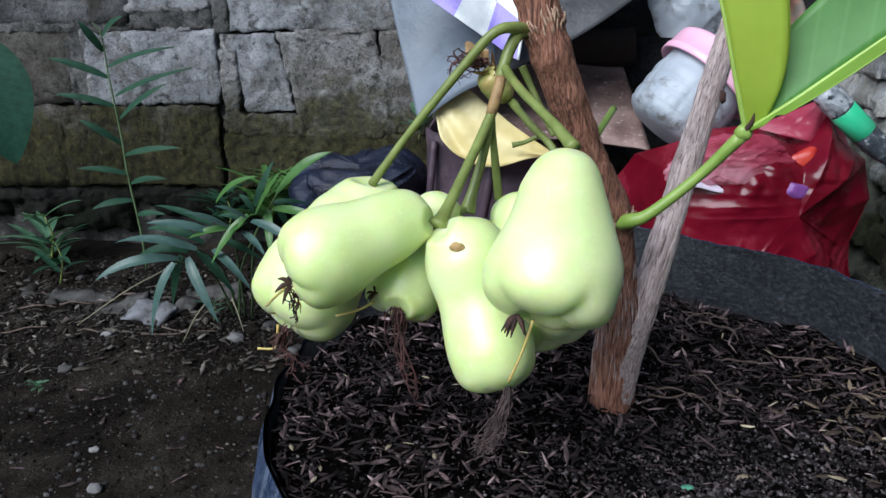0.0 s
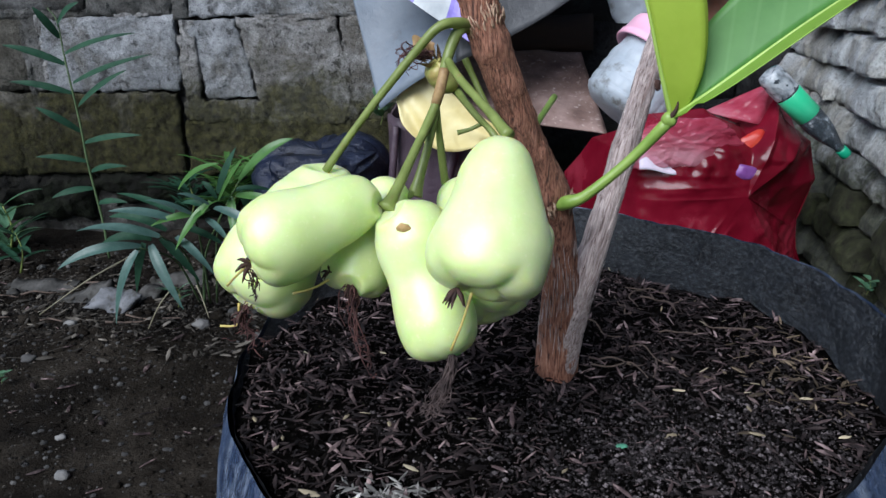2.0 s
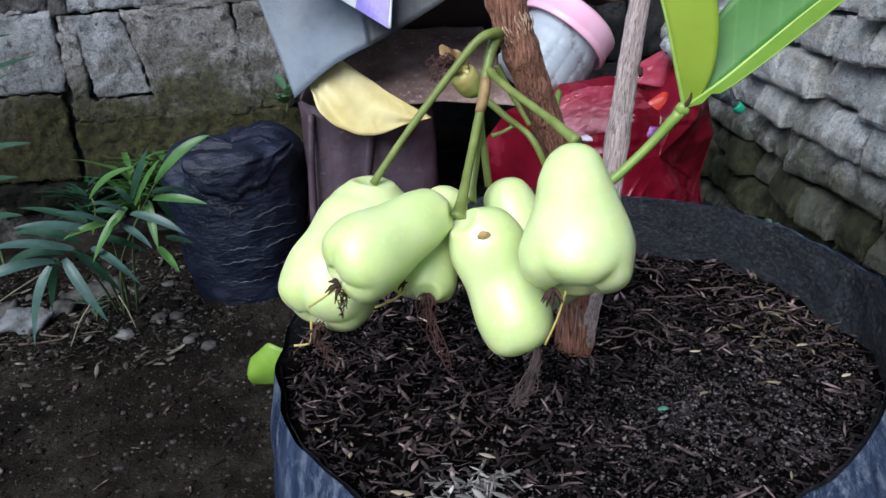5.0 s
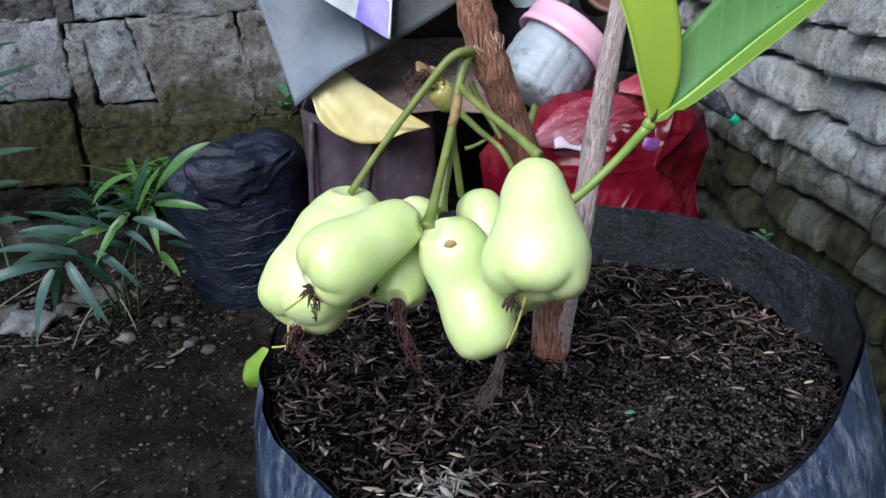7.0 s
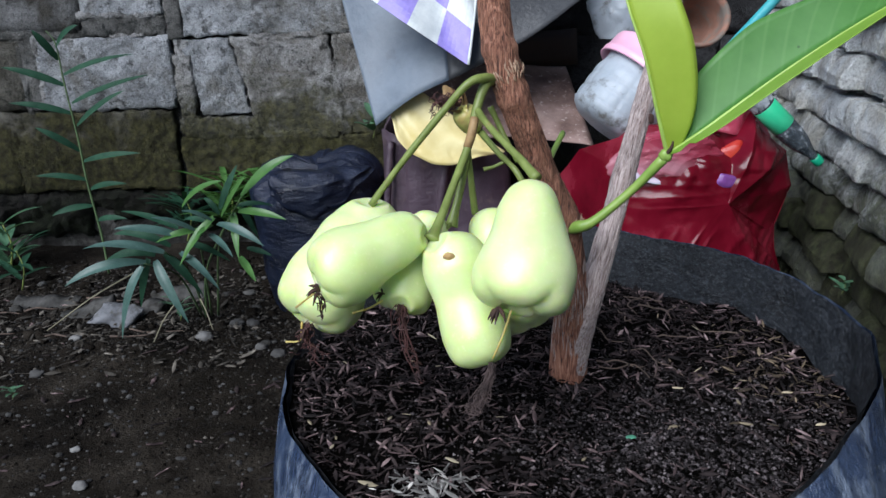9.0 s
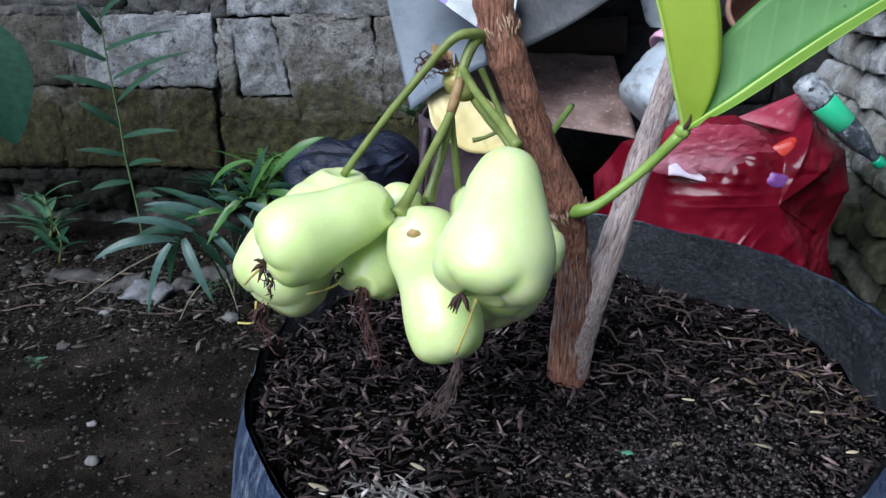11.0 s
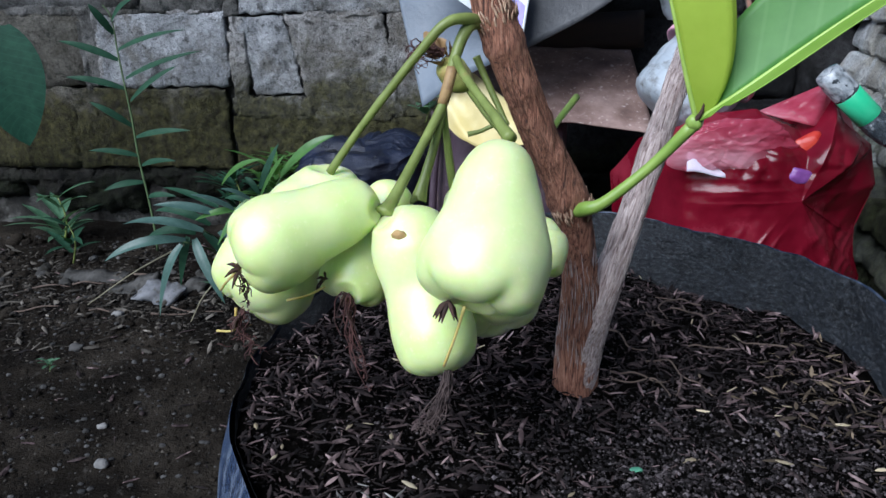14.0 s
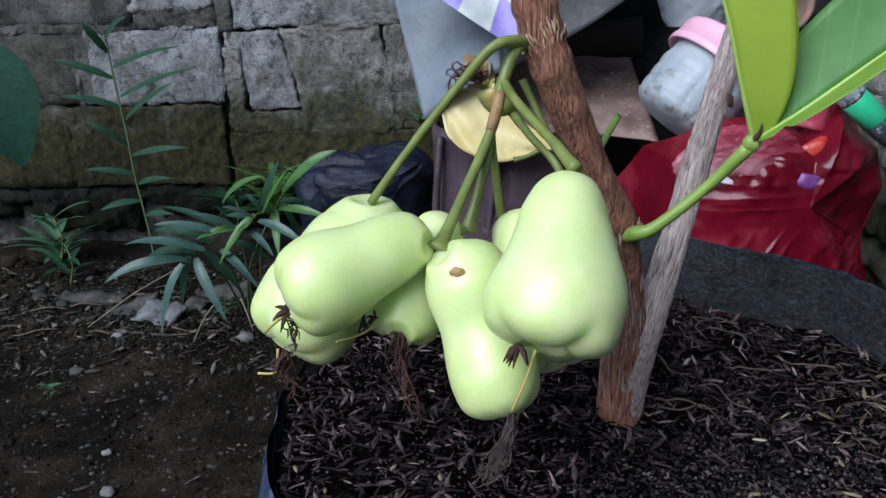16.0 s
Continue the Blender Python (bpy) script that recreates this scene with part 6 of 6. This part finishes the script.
part("base", lathe("base", [(0.0332, 0.163), (0.0335, 0.180), (0.0328, 0.202), (0.0285, 0.2135), (0.018, 0.2145), (0.0, 0.209)], PETCLEAR, 36, lambda a, r, z: ((r + 0.0012 * math.sin(5 * a + z * 90)) * math.cos(a), (r + 0.0012 * math.sin(5 * a + z * 90)) * math.sin(a), z)), pet, "clear fluted base with painted glints")
part("cap", lathe("cap", [(0.0, -0.012), (0.0125, -0.012), (0.0145, -0.010), (0.0145, 0.004), (0.0135, 0.006), (0.0, 0.006)], CAP_GREEN, 24), pet, "green screw cap")
thing("clear_film", mesh_of("clear_film", *bag_form((0.085, 0.05, 0.08), 15, 22, 10, 1.2, 5), JAR), "crumpled clear plastic bag behind the tub", "plastic film", at=(0.500, 1.73, 0.745))
thing("terracotta_pot", lathe("terracotta_pot", [(0.0, 0.0), (0.042, 0.0), (0.060, 0.115), (0.066, 0.117), (0.066, 0.135), (0.058, 0.135), (0.055, 0.112), (0.040, 0.012), (0.0, 0.012)], TERRACOTTA, 40), "dirty terracotta flowerpot tipped on its side", "flowerpot",
      at=Matrix.Translation((0.66, 1.80, 0.70)) @ Vector((-0.05, -0.75, 0.25)).to_track_quat("Z", "Y").to_matrix().to_4x4())
thing("teal_pipe", tube("teal_pipe", [(0.70, 1.64, 0.665), (0.80, 1.60, 0.80), (0.92, 1.55, 0.98)], [0.011, 0.011], TEAL, 12, 14), "teal plastic pipe leaning in the corner", "pipe")
bucket = thing("plastic_bucket", lathe("plastic_bucket", [(0.0, 0.0), (0.090, 0.0), (0.105, 0.20), (0.100, 0.20), (0.086, 0.01), (0.0, 0.01)], BUCKET, 40), "murky plastic container with a green rim beside the grow bag", "container", at=(0.575, 0.555, 0.03))
part("rim", lathe("rim", [(0.104, 0.188), (0.110, 0.190), (0.111, 0.206), (0.104, 0.208), (0.099, 0.204), (0.100, 0.19)], CAP_GREEN, 40), bucket, "green rim")

# ---- plants ----


STEM_DULL = surface("dull_green_stem", [(0.3, (0.05, 0.09, 0.035)), (0.7, (0.09, 0.14, 0.055))], 60, 0.6, ((200, 0.3, 0.001),))
rnd = random.Random(8)
# tall seedling: narrow leaves from a thin upright stem
S0 = Vector((-0.826, 1.88, 0.10))
FACING = Vector((0, -0.75, 0.65))
stem = [(0, 0, 0), (-0.002, 0, 0.105), (-0.016, 0, 0.255), (-0.019, 0, 0.354), (-0.030, 0, 0.509), (-0.034, 0, 0.600), (-0.052, 0, 0.632)]
leaves = []
for bx, bz, tx, tz in ((-0.854, 0.626, -0.663, 0.675), (-0.846, 0.556, -0.631, 0.626), (-0.842, 0.500, -0.696, 0.590), (-0.858, 0.601, -0.984, 0.650), (-0.860, 0.663, -0.895, 0.735),
                       (-0.852, 0.531, -0.982, 0.564), (-0.846, 0.436, -0.931, 0.503), (-0.842, 0.408, -0.681, 0.433), (-0.842, 0.360, -0.952, 0.380), (-0.836, 0.335, -0.728, 0.355),
                       (-0.862, 0.690, -0.785, 0.745), (-0.838, 0.290, -0.930, 0.275), (-0.832, 0.250, -0.740, 0.262)):
    leaves.append((Vector((bx, 1.88, bz)) - S0, Vector((tx, 1.845, tz)) - S0, 0.012, 0.016 + 0.004 * rnd.random(), rnd.uniform(-0.3, 0.3)))
seedling = thing("weed_seedling", tube("weed_seedling", stem, [0.0036, 0.0026, 0.0012], STEM_DULL, 30, 7), "tall thin weed with narrow dull green leaves growing by the wall", "weed", at=S0)
for b, t, sag, w, tw in leaves:
    part("leaf", blade("leaf", b, t, sag, w, up=FACING, twist=tw, material=LEAF_WEED), seedling)

# the tuft of bamboo-like grass: cane-like stems whose leaves arch out and droop
G0 = Vector((-0.500, 1.625, 0.075))
tuft = thing("grass_tuft", tube("grass_tuft", [(0, 0, 0), (0.02, -0.02, 0.12), (0.08, -0.08, 0.23), (0.157, -0.165, 0.34)], [0.0034, 0.0026, 0.0014], STEM_DULL, 16, 6), "low tuft of broad-bladed blue-green grass on the earth bank", "grass", at=G0)
for tip in ((-0.061, -0.165, 0.198), (-0.016, -0.165, 0.223), (0.056, -0.165, 0.268), (0.134, -0.165, 0.302)):
    part("stem", tube("stem", [(0.2 * tip[0], 0.01, 0), Vector((tip[0] * 0.5, tip[1] * 0.35, tip[2] * 0.65)), tip], [0.0030, 0.0016], STEM_DULL, 10, 6), tuft)
SILVERY = ((-0.516, 0.298, -0.668, 0.320, 0.022), (-0.561, 0.273, -0.716, 0.242, 0.025), (-0.564, 0.269, -0.621, 0.115, 0.020), (-0.538, 0.279, -0.473, 0.152, 0.018), (-0.482, 0.298, -0.398, 0.226, 0.014),
           (-0.477, 0.334, -0.601, 0.360, 0.012), (-0.447, 0.345, -0.518, 0.386, 0.010), (-0.407, 0.367, -0.457, 0.397, 0.010), (-0.399, 0.358, -0.300, 0.318, 0.012), (-0.421, 0.333, -0.361, 0.300, 0.008))
GRASSY = ((-0.366, 0.377, -0.354, 0.293, 0.008), (-0.352, 0.385, -0.250, 0.373, 0.008), (-0.388, 0.374, -0.318, 0.470, 0.006), (-0.343, 0.415, -0.227, 0.501, 0.020), (-0.466, 0.395, -0.368, 0.457, 0.015),
          (-0.407, 0.368, -0.478, 0.277, 0.010), (-0.441, 0.343, -0.524, 0.326, 0.008), (-0.363, 0.281, -0.320, 0.246, 0.003), (-0.412, 0.352, -0.440, 0.336, 0.005))
for group, material in ((SILVERY, LEAF_SILVER), (GRASSY, LEAF_FRESH)):
    for bx, bz, tx, tz, sag in group:
        b = Vector((bx, 1.46 + rnd.uniform(-0.01, 0.01), bz)) - G0
        t = Vector((tx, 1.42 + rnd.uniform(-0.02, 0.02), tz)) - G0
        wide = 0.006 + 0.078 * min(0.17, (t - b).length)
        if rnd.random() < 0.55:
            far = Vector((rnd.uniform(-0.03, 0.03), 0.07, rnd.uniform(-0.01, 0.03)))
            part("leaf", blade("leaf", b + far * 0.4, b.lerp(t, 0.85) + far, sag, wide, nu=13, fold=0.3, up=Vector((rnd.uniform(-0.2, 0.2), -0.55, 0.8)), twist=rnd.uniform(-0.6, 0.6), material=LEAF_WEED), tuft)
        part("leaf", blade("leaf", b, t, sag, wide * rnd.uniform(1.15, 1.4), nu=13, fold=0.3, up=Vector((rnd.uniform(-0.2, 0.2), -0.55, 0.8)), twist=rnd.uniform(-0.5, 0.5), material=material), tuft)
for x0, z0, x1, z1 in ((-0.562, 0.266, -0.782, 0.134), (-0.455, 0.190, -0.430, 0.125), (-0.510, 0.180, -0.560, 0.100)):
    part("stem", tube("stem", [Vector((x0, 1.46, z0)) - G0, Vector(((x0 + x1) / 2, 1.45, (z0 + z1) / 2 + 0.008)) - G0, Vector((x1, 1.44, z1)) - G0], [0.0020, 0.0012], DRYSTEM, 10, 5), tuft, "dry straw-coloured stalk")


def small_weed(at, size, n, label, name="weed", material=LEAF_BAMBOO, broad=0.35):
    w = thing(name, tube(name, [(0, 0, 0), (0.1 * size, 0, 0.4 * size), (0.0, 0.05 * size, 0.7 * size)], [0.02 * size, 0.008 * size], STALK, 8, 5), label, "weed", "weeds along the walls", at=at)
    for i in range(n):
        a, h = i * 2.4 + rnd.uniform(-0.3, 0.3), rnd.uniform(0.1, 0.7)
        b = Vector((0.05 * size * h, 0, h * size))
        part("leaf", blade("leaf", b, b + Vector((math.cos(a), math.sin(a), rnd.uniform(0.1, 0.6))) * size * rnd.uniform(0.4, 0.75), 0.05 * size, broad * size * rnd.uniform(0.6, 1.0), nu=6, material=material), w)
    return w


small_weed((-0.105, 1.99, 0.43), 0.085, 9, "small leafy weed rooted in the wall behind the nursery bag", broad=0.42)
small_weed((-0.42, 1.975, 0.17), 0.22, 38, "feathery green weed at the foot of the wall", broad=0.09, material=LEAF_FRESH)
small_weed((-0.52, 1.98, 0.18), 0.20, 38, "feathery green weed at the foot of the wall", broad=0.09, material=LEAF_FRESH)
small_weed((-0.33, 1.97, 0.18), 0.19, 38, "feathery green weed at the foot of the wall", broad=0.09, material=LEAF_FRESH)
small_weed((-0.63, 1.96, 0.16), 0.19, 34, "feathery green weed at the foot of the wall", broad=0.08, material=LEAF_WEED)
small_weed((-1.10, 1.90, 0.10), 0.20, 16, "leafy weed at the foot of the wall", broad=0.14)
small_weed((-1.02, 1.80, 0.09), 0.15, 9, "weed with drooping narrow leaves on the bank", material=LEAF_WEED, broad=0.16)
small_weed((-0.56, 1.62, 0.07), 0.07, 11, "yellowing weed on the earth bank", broad=0.10)
small_weed((-0.80, 1.30, 0.05), 0.035, 9, "tiny moss-green weed on bare earth", broad=0.3)
small_weed(SIDE @ Vector((0.22, -0.02, 0.26)), 0.040, 9, "tiny fern in a joint of the side wall", broad=0.4)
small_weed(SIDE @ Vector((0.30, -0.025, 0.14)), 0.035, 8, "tiny fern in a joint of the side wall", broad=0.4)
small_weed((0.60, 0.72, 0.05), 0.10, 14, "tuft of grass beside the grow bag", name="grass_tuft", broad=0.08)

# the broad leaf at the edge and the leaf beyond the bag
broad = thing("broad_leaf_plant", tube("broad_leaf_plant", [(0, 0, 0), (0.03, 0.02, 0.22), (0.10, 0.02, 0.44)], [0.006, 0.004], STALK, 14, 8), "plant with a broad dark green leaf standing by the wall", "plant", at=(-1.25, 1.82, 0.10))
part("leaf", blade("leaf", (0.125, 0.0, 0.585), (0.185, -0.04, 0.305), 0.015, 0.17, nu=18, fold=0.12, up=Vector((0.35, -0.9, 0.1)), material=LEAF_DARK), broad)
part("leaf", blade("leaf", (0.06, 0.02, 0.40), (-0.16, -0.06, 0.36), 0.02, 0.13, nu=14, fold=0.1, up=Vector((0.2, -0.9, 0.3)), material=LEAF_DARK), broad)
sprig = thing("leaf_sprig", tube("leaf_sprig", [(0, 0, 0), (0.02, -0.03, 0.10), (0.045, -0.125, 0.240)], [0.003, 0.002], STALK, 12, 7), "green sprig growing up beside the grow bag", "plant", at=(-0.150, 1.02, 0.04))


def sprig_leaf(u, v):
    """A broad leaf rolled over at its far side, its tip standing up."""
    top = 0.072 * (1 - 0.35 * max(0.0, u - 0.35) / 0.65) - 0.030 * max(0.0, 0.3 - u) / 0.3
    return (0.090 * u - 0.006 * math.sin(math.pi * v), -0.030 * math.sin(2.6 * u) * (0.5 + 0.5 * v) - 0.010 * math.sin(math.pi * v), 0.006 * u + (top - 0.006 * u) * v)


part("leaf", patch("leaf", sprig_leaf, 24, 14, LEAF_LIT, 0.0004, uv=True), sprig, "broad yellow-green leaf rolled over at one side", at=(0.002, -0.10, 0.222))

# ---- stones and litter on the ground ----
for x, y, r, seed, label, mat in ((-0.778, 1.545, 0.014, 1, "small pale stone on bare earth", PALE_STONE), (-0.481, 1.535, 0.019, 2, "rounded pale stone on bare earth", PALE_STONE),
                             (-0.42, 1.60, 0.018, 4, "rounded grey pebble on bare earth", PEBBLE),
                             (-0.385, 1.60, 0.016, 5, "rounded grey pebble on bare earth", PEBBLE), (-0.345, 1.50, 0.014, 6, "grey stone on bare earth", PEBBLE), (-0.55, 1.02, 0.012, 7, "small pale stone on bare earth", PALE_STONE),
                             (-0.30, 1.46, 0.017, 9, "grey stone on bare earth", PEBBLE), (-0.80, 1.40, 0.015, 10, "grey pebble on bare earth", PEBBLE), (-0.60, 1.12, 0.009, 12, "small pale stone on bare earth", PALE_STONE)):
    thing("stone", mesh_of("stone", *boulder(r, (1, 0.85, 0.6), seed, 0.3, 3), mat), label, "stone", "stones on the earth", at=(x, y, ground_z(x, y) + r * 0.25))
thing("concrete_lump", rough_box("concrete_lump", 0.092, 0.042, 0.06, CHALKY, cell=0.005, uneven=0.016, seed=7.0, lean=0.038, skew=0.5, edge=0.016, ragged=2.0, pitted=0.004), "angular pale grey lump of broken concrete on the bank", "rubble", at=Matrix.Translation((-0.712, 1.59, ground_z(-0.71, 1.59) + 0.022)) @ Matrix.Rotation(0.22, 4, "Y"))
for x, y, w, h, turn, tilt in ((-0.800, 1.66, 0.13, 0.030, 0.15, -0.25), (-0.655, 1.66, 0.05, 0.030, -0.3, 0.1), (-0.93, 1.72, 0.16, 0.026, 0.1, 0.08), (-0.60, 1.73, 0.14, 0.030, 0.1, -0.10)):
    thing("rotten_board", rough_box("rotten_board", w, h, 0.05, RUBBLE, cell=0.006, uneven=0.007, seed=x * 9, lean=0.02, edge=0.008, ragged=2.5, pitted=0.004), "weathered grey-brown broken board half sunk in the bank", "board", "boards sunk in the bank", at=Matrix.Translation((x, y, ground_z(x, y) + 0.010)) @ Matrix.Rotation(turn, 4, "Z") @ Matrix.Rotation(tilt, 4, "Y"))
rnd = random.Random(31)
grit = []
for i in range(2600):
    x, y = rnd.uniform(-1.5, 0.1), rnd.uniform(0.75, 1.95)
    r = 0.0018 + 0.0058 * rnd.random() ** 4
    v, f = boulder(r, (1, rnd.uniform(0.6, 1), rnd.uniform(0.4, 0.8)), i * 0.7, 0.35, 1)
    z = ground_z(x, y)
    grit.append(([p + Vector((x, y, z + r * 0.1)) for p in v], f))
for i in range(500):
    x, y = rnd.uniform(0.2, 0.85), rnd.uniform(0.6, 1.5)
    v, f = boulder(rnd.uniform(0.003, 0.009), (1, 0.8, 0.6), i * 0.9, 0.35, 1)
    grit.append(([p + Vector((x, y, ground_z(x, y))) for p in v], f))
clods = []
for i in range(1500):
    x, y = rnd.uniform(-1.5, 0.05), 0.8 + 1.15 * rnd.random() ** 0.7
    r = rnd.uniform(0.003, 0.008) + (0.012 * rnd.random() ** 3 if y > 1.5 else 0.0)
    v, f = boulder(r, (1, rnd.uniform(0.6, 1), rnd.uniform(0.4, 0.7)), i * 0.31, 0.6, 2 if r > 0.009 else 1)
    clods.append(([p + Vector((x, y, ground_z(x, y) + r * 0.1)) for p in v], f))
fine = []
for i in range(15000):
    x, y = rnd.uniform(-1.45, 0.05), 0.75 + 1.15 * rnd.random() ** 0.8
    fine.append(crumb(x, y, ground_z(x, y) + 0.0006, 0.0010 + 0.0034 * rnd.random() ** 3))
for i in range(5000):
    x, y = rnd.uniform(-1.4, -0.25), 1.66 + rnd.gauss(0, 0.10)
    if y < 1.95:
        fine.append(crumb(x, y, ground_z(x, y) + 0.001, 0.0016 + 0.0050 * rnd.random() ** 2))
thing("fine_grit", joined("fine_grit", fine, GRIT, False), "fine dark grit strewn over the damp earth", "gravel", kind="stuff")
thing("earth_clods", joined("earth_clods", clods, EARTH), "dark clods of earth scattered over the ground", "earth", kind="stuff")
thing("gravel", joined("gravel", grit, PEBBLE, False), "loose grit and small pebbles over the earth", "gravel", kind="stuff")
bits = []
for i in range(420):
    x, y, k = rnd.uniform(-1.4, 0.1), rnd.uniform(0.8, 1.9), rnd.uniform(0.008, 0.035)
    bits.append(husk(x, y, ground_z(x, y) + 0.003, k, k * rnd.uniform(0.1, 0.35), rnd.uniform(0, 6.3), rnd.gauss(0, 0.1), rnd.gauss(0, 0.25)))
thing("leaf_litter", joined("leaf_litter", bits, HUSK), "dry leaf and twig fragments over the earth", "litter", kind="stuff")
for i in range(9):
    x, y, a, k = rnd.uniform(-1.05, -0.55), rnd.uniform(1.55, 1.85), rnd.uniform(-0.5, 0.5), rnd.uniform(0.06, 0.14)
    pts = [(k * (s - 0.5) * math.cos(a), k * (s - 0.5) * math.sin(a), 0.006 * math.sin(s * 5 + i)) for s in (0, 0.33, 0.66, 1)]
    thing("twig", tube("twig", pts, [0.0025, 0.0022, 0.0012], ROOT, 12, 6), "dry grey twig lying on the earth bank", "twig", "twigs on the bank", at=(x, y, ground_z(x, y) + 0.006))

rnd = random.Random(77)
bank = []
for i in range(1100):
    x, y, k = rnd.uniform(-1.35, -0.35), 1.38 + 0.5 * rnd.random(), 0.007 + 0.032 * rnd.random() ** 2.5
    bank.append(husk(x, y, ground_z(x, y) + 0.004 + rnd.uniform(0, 0.006), k, k * rnd.uniform(0.12, 0.45), rnd.uniform(0, 6.3), rnd.gauss(0, 0.2), rnd.gauss(0, 0.3)))
thing("bank_litter", joined("bank_litter", bank, DRYLEAF), "grey-brown dead leaves and straw on the earth bank", "litter", kind="stuff")
rubble = []
for i in range(45):
    x, y = rnd.uniform(-1.3, -0.30), 1.50 + 0.35 * rnd.random()
    r = 0.005 + 0.020 * rnd.random() ** 3
    v, fc = boulder(r, (1, rnd.uniform(0.6, 1), rnd.uniform(0.35, 0.7)), i * 0.77, 0.5, 2)
    rubble.append(([p + Vector((x, y, ground_z(x, y) + r * 0.1)) for p in v], fc))
thing("rubble", joined("rubble", rubble, RUBBLE), "broken bits of grey concrete and stone on the bank", "rubble", kind="stuff")
